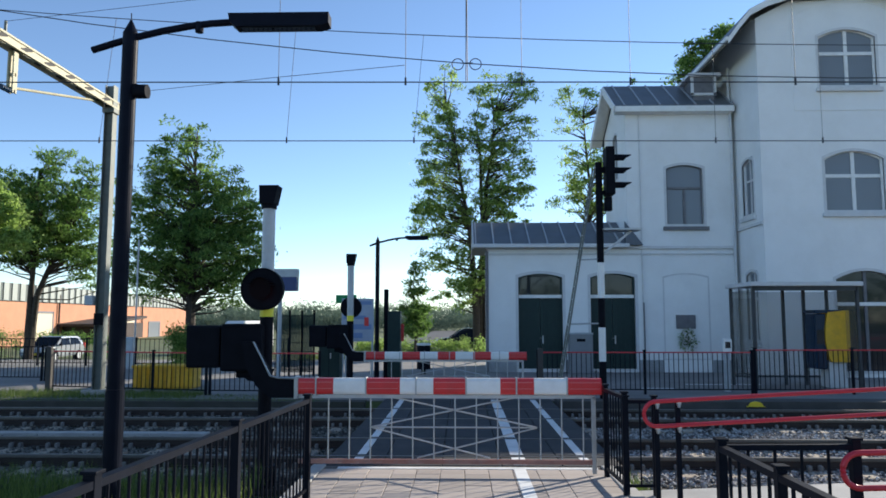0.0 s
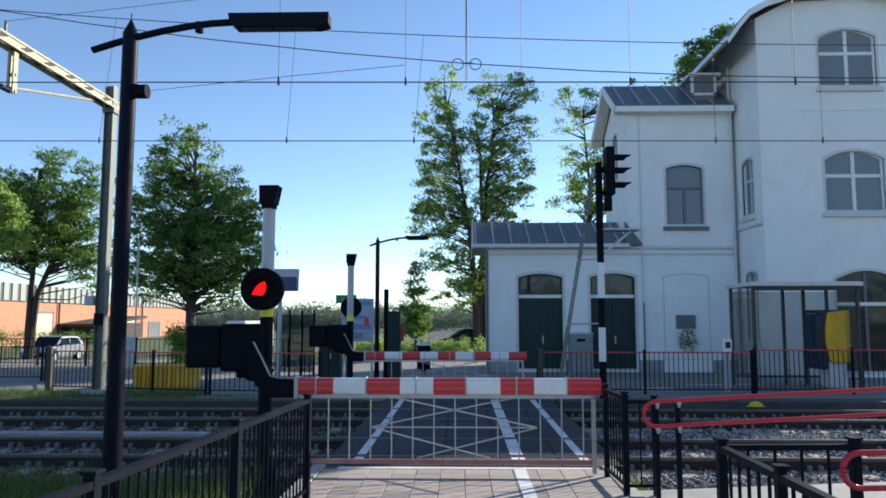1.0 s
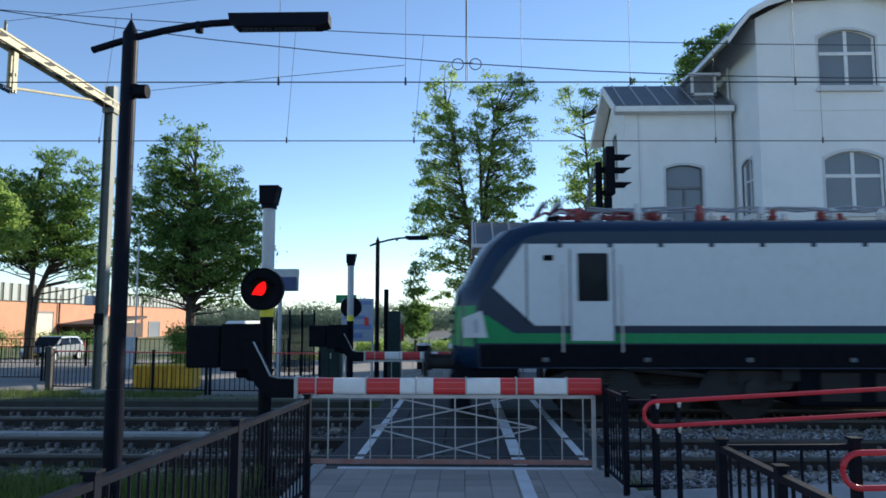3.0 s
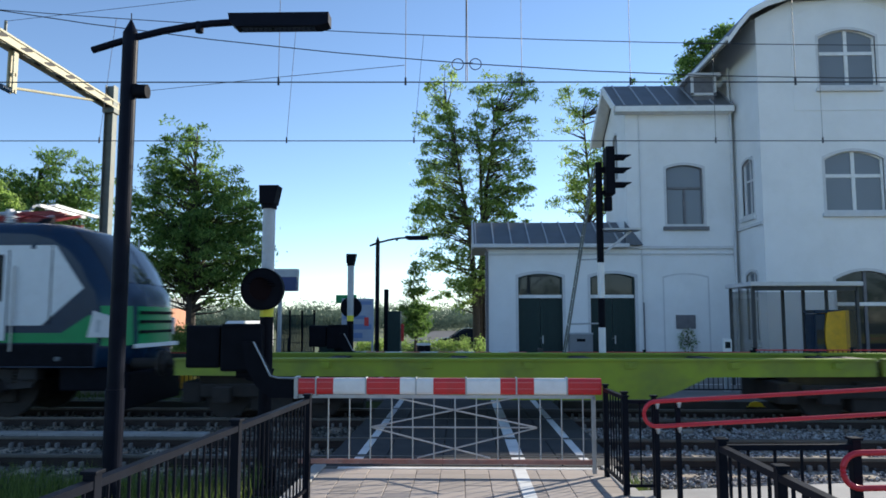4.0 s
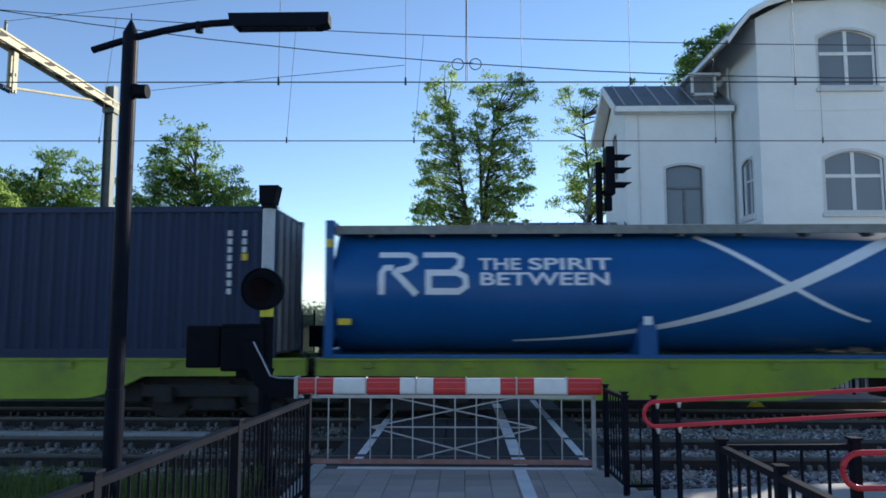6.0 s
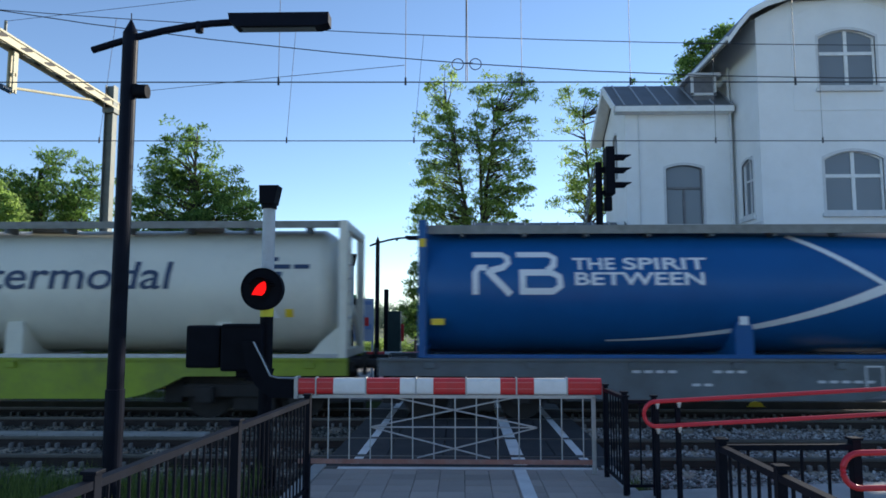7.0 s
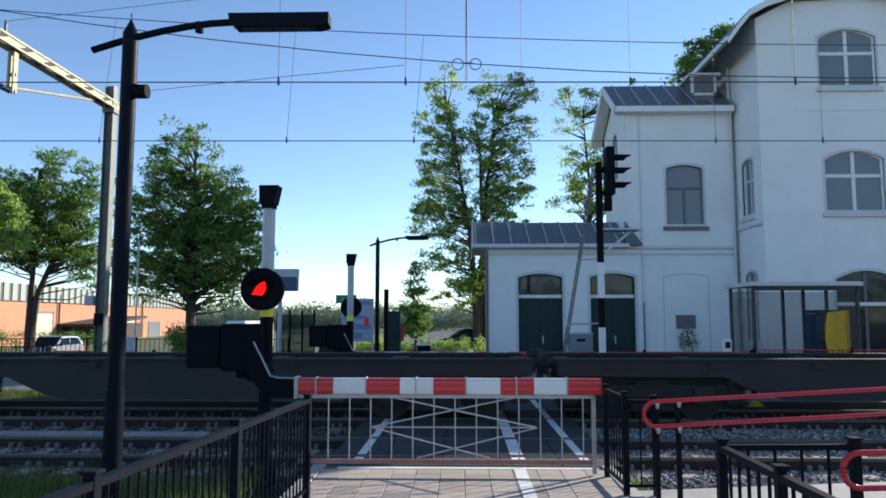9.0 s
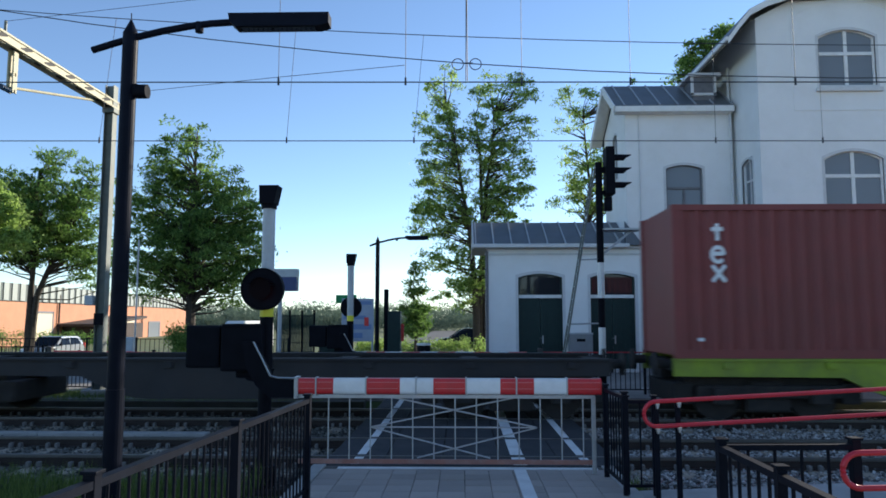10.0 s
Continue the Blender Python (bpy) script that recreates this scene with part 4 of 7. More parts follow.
def locomotive():
    """An electric locomotive, 18.98 m over the buffers, from u = -18.98 to 0."""
    c = thing("electric_locomotive", Matrix(), "modern electric locomotive, dark blue, silver white and green", "locomotive")
    a, b = -18.35, -0.75
    hw = 1.5
    half = [(-0.68, 1.0), (-0.66, 1.4), (-0.70, 2.15), (-0.74, 2.42), (-0.90, 2.62), (-1.04, 2.92), (-1.29, 3.31), (-1.62, 3.60), (-2.02, 3.74), (-2.6, 3.76)]

    def section(y, pull=0.5, out=0.0):
        """The body's outline at a distance y from its middle: its ends round off towards the sides, its roof drops at the edge."""
        k = abs(y) / hw
        drop = 0.24 * max(0.0, (k - 0.8) / 0.2) ** 2
        end = [(u - pull * k ** 4 + out, z - drop * max(0.0, (z - 2.9) / 0.86)) for u, z in half]
        return end + [(-18.98 - u - 0.12, z) for u, z in end[::-1]]

    bm = bmesh.new()
    loops = []
    for y in (-1.5, -1.44, -1.35, -1.2, -0.9, -0.45, 0, 0.45, 0.9, 1.2, 1.35, 1.44, 1.5):
        loops.append([bm.verts.new((u, y, z)) for u, z in section(y)])
    n = len(loops[0])
    for p, q in zip(loops, loops[1:]):
        for i in range(n):
            bm.faces.new((p[i], q[i], q[(i + 1) % n], p[(i + 1) % n]))
    for f in bm.faces:
        f.smooth = True
    bm.faces.new(loops[0]), bm.faces.new(loops[-1][::-1])
    body = part("body", bm, LOCO_BLUE, c)

    def front_strip(i0, i1, ys, front, out):
        """A skin over the rounded end between two points of its outline."""
        sk, made = bmesh.new(), []
        for y in ys:
            pts = section(y, out=out)
            made.append([sk.verts.new((u if front else -19.1 - u, y, z)) for u, z in pts[i0:i1 + 1]])
        for p, q in zip(made, made[1:]):
            for i in range(len(p) - 1):
                sk.faces.new((p[i], p[i + 1], q[i + 1], q[i]))
        for f in sk.faces:
            f.smooth = True
        return sk

    for fr in (True, False):
        for ys in ((-1.22, -1.05, -0.8, -0.4, -0.04), (0.04, 0.4, 0.8, 1.05, 1.22)):
            part("windscreen", front_strip(4, 7, ys, fr, 0.012), PANE, body, "dark curved windscreen")
        part("front_band", front_strip(1, 2, (-1.46, -1.3, -1.0, -0.5, 0, 0.5, 1.0, 1.3, 1.46), fr, 0.01), LOCO_GREEN, body, "bright green front band")
        for z in (1.62, 1.82, 2.0):
            x = -0.68 if fr else -18.42
            part("front_louvre", box(x - 0.02, x + 0.025 if fr else x + 0.02, -0.75, 0.75, z, z + 0.06), DULL_BLACK, body)
        x = -0.66 if fr else -18.44
        part("front_strip", box(x - 0.04, x + 0.04, -1.0, 1.0, 1.34, 1.42, bevel=0.01), LETTER_WHITE, body, "white strip across the front")
    # side panels
    part("side_panel", prism([(-16.87, 1.78), (-2.23, 1.78), (-1.46, 2.48), (-2.02, 3.29), (-17.08, 3.29), (-17.64, 2.48)], "y", -hw - 0.012, -hw + 0.02), LOCO_WHITE, body, "silver white side panel")
    part("green_stripe", prism([(-17.95, 1.46), (-1.15, 1.46), (-1.22, 1.98), (-1.34, 1.97), (-1.84, 1.64), (-17.26, 1.64), (-17.76, 1.97), (-17.88, 1.98)], "y", -hw - 0.008, -hw + 0.02), LOCO_GREEN, body, "bright green stripe")
    part("sole_bar", box(a + 0.45, b - 0.45, -hw - 0.01, hw + 0.01, 1.02, 1.44, bevel=0.03), DULL_BLACK, body)
    part("roof_edge", box(a + 1.9, b - 1.9, -hw - 0.01, -hw + 0.06, 3.29, 3.35), LOCO_BLUE, body)
    for x, w in ((b - 2.88, 1), (a + 2.2, 1)):
        part("cab_door", box(x - 0.06, x + 0.72, -hw - 0.022, -hw + 0.02, 1.5, 3.18, bevel=0.01), LOCO_WHITE, body, "silver white cab door")
        part("door_gap", merge(box(x - 0.08, x - 0.06, -hw - 0.018, -hw + 0.02, 1.5, 3.2), box(x + 0.72, x + 0.74, -hw - 0.018, -hw + 0.02, 1.5, 3.2)), DULL_BLACK, body)
        part("door_window", box(x + 0.06, x + 0.64, -hw - 0.03, -hw + 0.02, 2.22, 3.12, bevel=0.03), CAB_GLASS, body, "dark cab door window")
        part("cab_lamp", box(x - 0.56, x - 0.38, -hw - 0.05, -hw + 0.02, 2.98, 3.08, bevel=0.02), DULL_BLACK, body)
        for k in (-0.22, 0.86):
            part("grab_rail", rod((x + k, -hw - 0.06, 1.3), (x + k, -hw - 0.06, 2.9), 0.018, seg=6), STEEL, body)
    for x, s in ((b, 1), (a, -1)):
        for y in (-1.47, 1.37):
            part("corner_light", prism([(x - s * 0.60, 1.56), (x - s * 0.16, 1.56), (x - s * 0.14, 1.92), (x - s * 0.50, 2.06)], "y", y - 0.045, y + 0.1), TRIM, body, "pale corner light cluster")
            part("corner_lens", prism([(x - s * 0.44, 1.66), (x - s * 0.36, 1.64), (x - s * 0.34, 1.86), (x - s * 0.42, 1.92)], "y", y - 0.052, y + 0.03), GREY_PAINT, body)
        for y in (-0.875, 0.875):
            part("buffer", merge(rod((x, y, 1.05), (x + s * 0.55, y, 1.05), 0.1), rod((x + s * 0.53, y, 1.05), (x + s * 0.6, y, 1.05), 0.25)), UNDER, c)
        part("buffer_beam", box(min(x - s * 1.2, x - s * 0.02), max(x - s * 1.2, x - s * 0.02), -1.3, 1.3, 0.55, 1.05, bevel=0.04), DULL_BLACK, c)
        part("snow_plough", box(min(x - s * 0.3, x + s * 0.1), max(x - s * 0.3, x + s * 0.1), -1.3, 1.3, 0.2, 0.9, bevel=0.05), DULL_BLACK, c)
    for x in (-2.08, -17.02):
        part("panel_joint", box(x - 0.012, x + 0.012, -hw - 0.016, -hw + 0.02, 1.80, 3.28), DULL_BLACK, body)
    # roof gear
    for x, k in ((a + 3.0, -1), (b - 3.0, 1)):
        pan = part("pantograph", merge(*[bar((x - 1.1, y, 3.90), (x + 1.1, y, 3.90), 0.06, 0.08) for y in (-0.55, 0.55)], bar((x - 1.0 * k, -0.45, 3.98), (x + 1.0 * k, -0.1, 4.14), 0.07, 0.07), bar((x - 1.0 * k, 0.45, 3.98), (x + 1.0 * k, 0.1, 4.14), 0.07, 0.07)), ROOF_RED, body, "folded red pantograph frame")
        for q in range(7):
            xa = x - 1.5 + 0.3 * q
            part("pantograph_arm", tube([(xa, -0.75, 3.84), (xa + 0.3, -0.5, 4.02 + 0.03 * (q % 3)), (xa + 0.75, -0.35, 3.92), (xa + 1.0, 0.1, 4.08)], 0.032, seg=6), (ROOF_RED, TRIM, ROOF_RED)[q % 3], pan)
        for dx in (0.95, 1.25):
            part("contact_strip", bar((x + dx * k, -0.85, 4.16), (x + dx * k, 0.85, 4.16), 0.09, 0.06), STEEL, pan)
            part("strip_horn", tube([(x + dx * k, -0.85, 4.16), (x + dx * k, -1.0, 4.12), (x + dx * k, -1.08, 4.02)], 0.018, seg=6), STEEL, pan)
    for x in (b - 1.9, a + 1.9):
        part("roof_horn", merge(box(x - 0.12, x + 0.12, -0.9, -0.7, 3.70, 3.84, bevel=0.02), rod((x - 0.1, -0.8, 3.86), (x + 0.14, -0.8, 3.86), 0.035, 0.06, seg=10)), DULL_BLACK, body, "black horn on the roof")
    rng = random.Random(9)
    for k in range(34):
        x = a + 2.4 + k * 0.385
        y = -1.0 + 0.38 * (k % 3)
        top = 3.94 + rng.uniform(0, 0.2)
        ins = part("insulator", rod((x, y, 3.72), (x + rng.uniform(-0.04, 0.04), y, top), 0.075, 0.06, seg=8), (ROOF_RED, STEEL, ROOF_RED, TRIM)[k % 4], body)
        for q in range(3):
            part("insulator_shed", rod((x, y, 3.80 + 0.05 * q), (x, y, 3.815 + 0.05 * q), 0.11, seg=8), (ROOF_RED, TRIM)[k % 2], ins)
    for y, z in ((-0.95, 4.0), (-0.6, 4.06), (-0.2, 4.1)):
        pts = [(a + 2.6 + (b - a - 5.2) * i / 24, y, z + 0.05 * math.sin(i * 1.7 + y * 5)) for i in range(25)]
        part("roof_conduit", tube(pts, 0.025, seg=6), STEEL, body)
    for k in range(16):
        x = a + 1.9 + k * 0.93
        part("roof_clip", box(x, x + 0.1, -hw - 0.02, -hw + 0.02, 3.22, 3.34, bevel=0.01), LOCO_BLUE, body)
    for x in (a + 4.0, b - 4.0):
        bogie(c, x, 3.0, 0.625)
        part("bogie_side", prism([(x - 2.3, 0.78), (x - 1.9, 0.95), (x - 0.7, 0.95), (x - 0.5, 0.62), (x + 0.5, 0.62), (x + 0.7, 0.95), (x + 1.9, 0.95), (x + 2.3, 0.78), (x + 2.2, 0.6), (x + 0.9, 0.5), (x + 0.4, 0.36), (x - 0.4, 0.36), (x - 0.9, 0.5), (x - 2.2, 0.6)], "y", -1.2, -1.08), WAGON_DARK, c, "sooty shaped bogie side frame")
        for k in (-1.5, 1.5):
            part("axle_cover", rod((x + k, -1.30, 0.625), (x + k, -1.18, 0.625), 0.17, seg=16), WAGON_DARK, c, "dark round axle cover")
            for q in (-0.34, 0.34):
                part("coil_spring", merge(*[rod((x + k + q, -1.16, 0.70 + 0.055 * n), (x + k + q, -1.16, 0.73 + 0.055 * n), 0.1, seg=10) for n in range(5)]), UNDER, c)
        part("damper", rod((x - 0.9, -1.28, 1.0), (x + 0.6, -1.28, 0.86), 0.05, seg=8), WAGON_DARK, c, "slanting dark damper")
        part("sand_box", box(x + 2.0, x + 2.35, -1.3, -1.0, 0.75, 1.05, bevel=0.03), WAGON_DARK, c)
    for k in range(9):
        x = a + 1.6 + 1.85 * k
        part("sole_fitting", box(x, x + 0.12, -hw - 0.03, -hw + 0.01, 1.12, 1.2, bevel=0.02), WAGON_GREY, c)
    part("underframe_box", box(a + 6.3, b - 6.3, -1.3, 1.3, 0.3, 1.0, bevel=0.05), DULL_BLACK, c)
    for k in range(5):
        x = a + 6.7 + k * 1.0
        part("equipment_door", box(x, x + 0.7, -1.33, -1.29, 0.4, 0.92, bevel=0.01), UNDER, c)
    return c


TRAIN_KEYS = [(0.0, 90.6), (2.5, 30.2), (2.7, 25.4), (3.2, 13.5), (3.8, -0.6), (4.0, -5.64), (4.5, -18.6), (5.0, -31.2), (5.5, -43.85), (5.7, -48.8), (6.25, -62.75), (6.8, -76.72), (7.0, -81.83), (7.2, -86.92), (7.5, -94.58), (8.0, -107.18), (8.5, -119.78), (9.0, -132.35), (10.0, -157.7)]
TRAIN = []


def build_train():
    TRAIN.append((locomotive(), 0.0, 0.0))
    green = "lime green articulated container wagon"
    for u, paint, label, marks in ((0.05, LIME, green + ", empty", [18.5]), (26.7, LIME, green + ", half loaded", [17.3]), (53.2, LIME, green + " under tanks", [17.5]), (80.1, WAGON_GREY, "grey articulated container wagon under blue tanks", None), (107.2, WAGON_DARK, "dark sooty articulated container wagon, empty", []), (134.0, WAGON_DARK, "dark sooty articulated container wagon, empty", []), (161.5, LIME, green + " under a red container", [])):
        TRAIN.append((wagon(paint, label, marks, 1.4 if u < 1 else 0.0), u, 0.0))
    z = 1.17
    TRAIN.append((navy_box(), 40.35, z))
    first = blue_tank()
    TRAIN.append((first, 53.5, z))
    TRAIN.append((cream_tank(), 67.2, z))
    for u in (81.0, 94.35):
        TRAIN.append((copy_thing(first, Matrix()), u, z))
    TRAIN.append((red_box(), 161.68, z))


def motions():
    for ob, u, z in TRAIN:
        walk(ob, [(t, pose(x + u, TRACK_FAR, z)) for t, x in TRAIN_KEYS])
    # the warning light turns its glowing side forward about every two thirds of a second
    home, rows = Matrix.Translation((-0.10, -0.30, 2.28)), [(0.0, 180)]
    for k in range(15):
        for at, a in ((3.95, 180), (4.25, 240), (4.6, 300), (4.95, 360), (11.9, 360), (12.25, 420), (12.6, 480), (13.0, 540)):
            rows.append(((at + 20 * k) / 30, a))
    rows.append((10.0, 540))
    walk(BARRIER_LAMP[0], [(t, home @ pose(0, 0, 0, 0, 0, a)) for t, a in rows])


build_ground()
build_track(TRACK_NEAR, "near railway track with rusty rails on concrete sleepers")
build_track(TRACK_FAR, "far railway track with rusty rails on concrete sleepers")
build_crossing()
footway = build_pavement()
build_station()
build_train()


# ---- fences ----
def fence(name, a, b, height, label, posts=2, spacing=0.115, bar_r=0.008, post_w=0.06, top=(0.05, 0.04), paint=None, top_paint=None, cap=True, foot=0.1, group="", drop=0.0):
    """A railing from a to b (x, y, z at its foot): posts, top and bottom rail, and upright bars."""
    paint = paint or RAIL_PAINT
    a, b = Vector(a), Vector(b)
    f = thing(name, Matrix.Translation(a), label, "fence", group)
    d = b - a
    flat = Vector((d.x, d.y, 0))
    ang = math.atan2(d.y, d.x)
    turn = Matrix.Rotation(ang, 4, "Z")
    pm = box(-post_w / 2, post_w / 2, -post_w / 2, post_w / 2, -0.12 - drop, height + 0.03, bevel=0.004)
    if cap:
        box(-post_w / 2 - 0.012, post_w / 2 + 0.012, -post_w / 2 - 0.012, post_w / 2 + 0.012, height + 0.03, height + 0.05, 0.004, pm)
    pme = link_mesh("post", pm, paint)
    for i in range(posts):
        ob = new("post", pme)
        ob.parent = f
        ob.matrix_local = Matrix.Translation(d * (i / (posts - 1))) @ turn
    up = Vector((0, 0, height - top[1] / 2))
    part("top_rail", bar(up, d + up, top[0], top[1]), top_paint or paint, f)
    part("bottom_rail", bar(Vector((0, 0, foot)), d + Vector((0, 0, foot)), 0.03, 0.03), paint, f)
    n = max(2, int(flat.length / spacing))
    bme = link_mesh("bar", rod((0, 0, foot), (0, 0, height - top[1]), bar_r, seg=6), paint)
    for i in range(1, n):
        if min(abs(i / n - k / (posts - 1)) for k in range(posts)) * flat.length < 0.05:
            continue
        ob = new("bar", bme)
        ob.parent = f
        ob.matrix_local = Matrix.Translation(d * (i / n))
    return f


def build_fences():
    dark = "dark painted steel railing beside the footway"
    fence("railing", (-2.12, 1.9, 0), (-1.66, 7.8, 0), 1.05, dark, posts=4, spacing=0.11, bar_r=0.010, post_w=0.07, top=(0.06, 0.045))
    fence("railing", (1.78, 8.05, 0), (1.75, 8.95, 0), 1.06, dark, posts=2, spacing=0.12, bar_r=0.010, post_w=0.055)
    fence("railing", (1.79, 8.04, 0.0), (2.10, 8.05, 0.0), 1.02, "short dark steel railing panel", posts=2, spacing=0.13, bar_r=0.010, post_w=0.05)
    # near ramp railings
    fence("railing", (1.915, 3.5, 0), (1.90, 5.43, 0), 0.98, "dark painted steel railing of the ramp", posts=3, spacing=0.16, bar_r=0.012, post_w=0.06, top=(0.055, 0.045))
    fence("railing", (1.905, 5.45, 0), (2.90, 5.5, 0), 0.98, "dark painted steel railing of the ramp", posts=2, spacing=0.19, bar_r=0.012, post_w=0.065, top=(0.05, 0.04))
    # far side
    red = "dark steel railing with a thin red top rail along the platform"
    fence("railing", (1.95, 18.75, 0), (7.45, 18.85, 0), 1.06, red, posts=3, spacing=0.125, bar_r=0.011, top=(0.045, 0.03), top_paint=RED_RAIL)
    fence("railing", (7.53, 18.85, 0), (20.0, 19.05, 0), 1.12, red, posts=6, spacing=0.125, bar_r=0.011, top=(0.045, 0.03), top_paint=RED_RAIL)
    yard = "dark steel railing along the edge of the yard"
    fence("railing", (-11.1, 19.4, 0), (-6.5, 18.3, 0), 1.05, yard, posts=4, spacing=0.125, bar_r=0.011, top=(0.045, 0.03), top_paint=RED_RAIL)
    fence("railing", (-6.4, 18.3, 0), (-3.6, 18.25, 0), 1.05, yard, posts=3, spacing=0.125, bar_r=0.011, top=(0.045, 0.03), top_paint=RED_RAIL)
    fence("railing", (-24.0, 22.9, 0), (-13.1, 22.3, 0), 1.05, yard, posts=6, spacing=0.125, bar_r=0.011, top=(0.04, 0.03))
    fence("railing", (-13.0, 22.3, 0), (-11.2, 19.5, 0), 1.05, yard, posts=2, spacing=0.125, bar_r=0.011, top=(0.04, 0.03))
    fence("railing", (-24.0, 30.0, 0), (-7.0, 29.0, 0), 1.1, "thin dark railing before the parking place", posts=9, spacing=0.2, bar_r=0.012, top=(0.04, 0.03))
    # concrete end posts
    for x, y in ((-11.05, 19.15), (2.0, 18.55)):
        single("concrete_post", box(x - 0.065, x + 0.065, y - 0.065, y + 0.065, -0.1, 1.16, bevel=0.012), DARK_CONCRETE, "weathered concrete fence post", "post", "concrete posts")


def red_handrail(name, start, end, high, low, bend, posts, label):
    """A red tube handrail of two rails joined by a round end at start, on dark posts."""
    a, b = Vector(start), Vector(end)
    h = thing(name, Matrix.Translation(a), label, "handrail", "red handrails")
    d = b - a
    u = Vector((d.x, d.y, 0)).normalized()
    mid, r = (high + low) / 2, (high - low) / 2
    pts = [d + Vector((0, 0, high))]
    for i in range(13):
        t = math.pi / 2 + math.pi * i / 12
        pts.append(u * (bend + r * math.cos(t)) + Vector((0, 0, mid + r * math.sin(t) + d.z * bend / max(d.length, 0.1))))
    pts.append(d + Vector((0, 0, low)))
    part("rail", tube(pts, 0.022, seg=12), RED_RAIL, h)
    for s in posts:
        p = d * s
        part("post", box(p.x - 0.025, p.x + 0.025, p.y + 0.05, p.y + 0.10, -0.15, p.z + high - 0.02, bevel=0.005), RAIL_PAINT, h)
        for z in (high - 0.035, low - 0.035):
            part("bracket", prism([(p.x - 0.022, p.z + z + 0.01), (p.x - 0.007, p.z + z - 0.045), (p.x + 0.007, p.z + z - 0.045), (p.x + 0.022, p.z + z + 0.01)], "y", p.y - 0.0, p.y + 0.05), STEEL, h, "small galvanised bracket")
    return h


def build_handrails():
    red_handrail("ramp_handrail", (1.93, 7.8, 0), (5.2, 7.8, 0.19), 1.02, 0.76, 0.13, (0.045, 0.115, 0.97), "red tube handrail with two rails along the ramp")
    red_handrail("ramp_handrail", (2.76, 5.4, 0), (4.6, 5.4, 0.05), 0.93, 0.68, 0.12, (0.5,), "red tube handrail with two rails along the ramp")
    # ramp and landing they stand on
    single("ramp", merge(prism([(1.97, -0.3), (7.0, -0.3), (7.0, 0.2), (1.97, -0.01)], "y", 6.2, 8.3)), CONCRETE, "pale concrete ramp beside the footway", "ramp", kind="structure")


# ---- street lamps ----
def street_lamp(name, base, height, r, arm, label, box_on=True):
    """A black lamp post with a slim arm and a flat LED head. arm: x of the tail, head start and head end from the pole."""
    L = thing(name, Matrix.Translation(base), label, "street lamp", "street lamps")
    k = height / 5.2
    part("pole", merge(rod((0, 0, -0.1), (0, 0, 1.2 * k), r * 1.12, seg=20), rod((0, 0, 1.15 * k), (0, 0, height - 0.15 * k), r * 1.0, r * 0.94, seg=20)), BLACK, L)
    part("pole_cap", merge(rod((0, 0, height - 0.155 * k), (0, 0, height), r * 0.95, 0.012, seg=20), rod((0, 0, height - 0.02), (0, 0, height + 0.08 * k), 0.006, seg=6)), BLACK, L)
    tail, h0, h1 = arm
    z = height - 0.165 * k
    pts = [(tail, 0, z - 0.17 * k)] + [(tail + (h0 - tail) * t, 0, z - 0.17 * k + 0.30 * k * (1 - (1 - t) ** 1.7)) for t in (0.15, 0.3, 0.5, 0.7, 0.85, 1.0)]
    part("arm", tube([(x, y, zz) for x, y, zz in pts], 0.038 * k, seg=10), BLACK, L)
    part("arm_joint", rod((h0 * 0.68, 0, z + 0.02 * k), (h0 * 0.68, 0, z + 0.13 * k), 0.045 * k, seg=10), BLACK, L)
    head = part("head", prism([(h0 - 0.02, z + 0.20 * k), (h1, z + 0.20 * k), (h1, z + 0.08 * k), (h1 - 0.1 * k, z + 0.05 * k), (h0 + 0.06 * k, z + 0.05 * k), (h0, z + 0.10 * k)], "y", -0.09 * k, 0.09 * k), BLACK, L)
    part("lens", box(h0 + 0.12 * k, h1 - 0.15 * k, -0.06 * k, 0.06 * k, z + 0.04 * k, z + 0.055 * k), PANE, head, "flat LED lens")
    if box_on:
        part("camera_box", merge(box(0.02, 0.12, -0.05, 0.05, height - 0.85, height - 0.72, bevel=0.01), rod((0.1, -0.02, height - 0.8), (0.22, -0.02, height - 0.8), 0.075, seg=16)), DULL_BLACK, L, "small black sensor box")
    return L


# ---- barriers ----
LAMP_RED = material("lit red signal lens", (1.0, 0.006, 0.006), 0.5, gloss=0.1, glow=0.75, vary=0.0, bump=0)
LENS_DARK = material("unlit dark red lens", (0.007, 0.003, 0.004), 0.6, vary=0.2, bump=0, gloss=0.06)
BAND_YELLOW = material("yellow reflective band", (0.72, 0.66, 0.03), 0.4, vary=0.1, bump=0)
BEIGE_RED = material("faded red-brown bottom rail", (0.30, 0.13, 0.10), 0.6, vary=0.2, dirt=(0.4, 0.33, 0.3), dirt_amount=0.5)


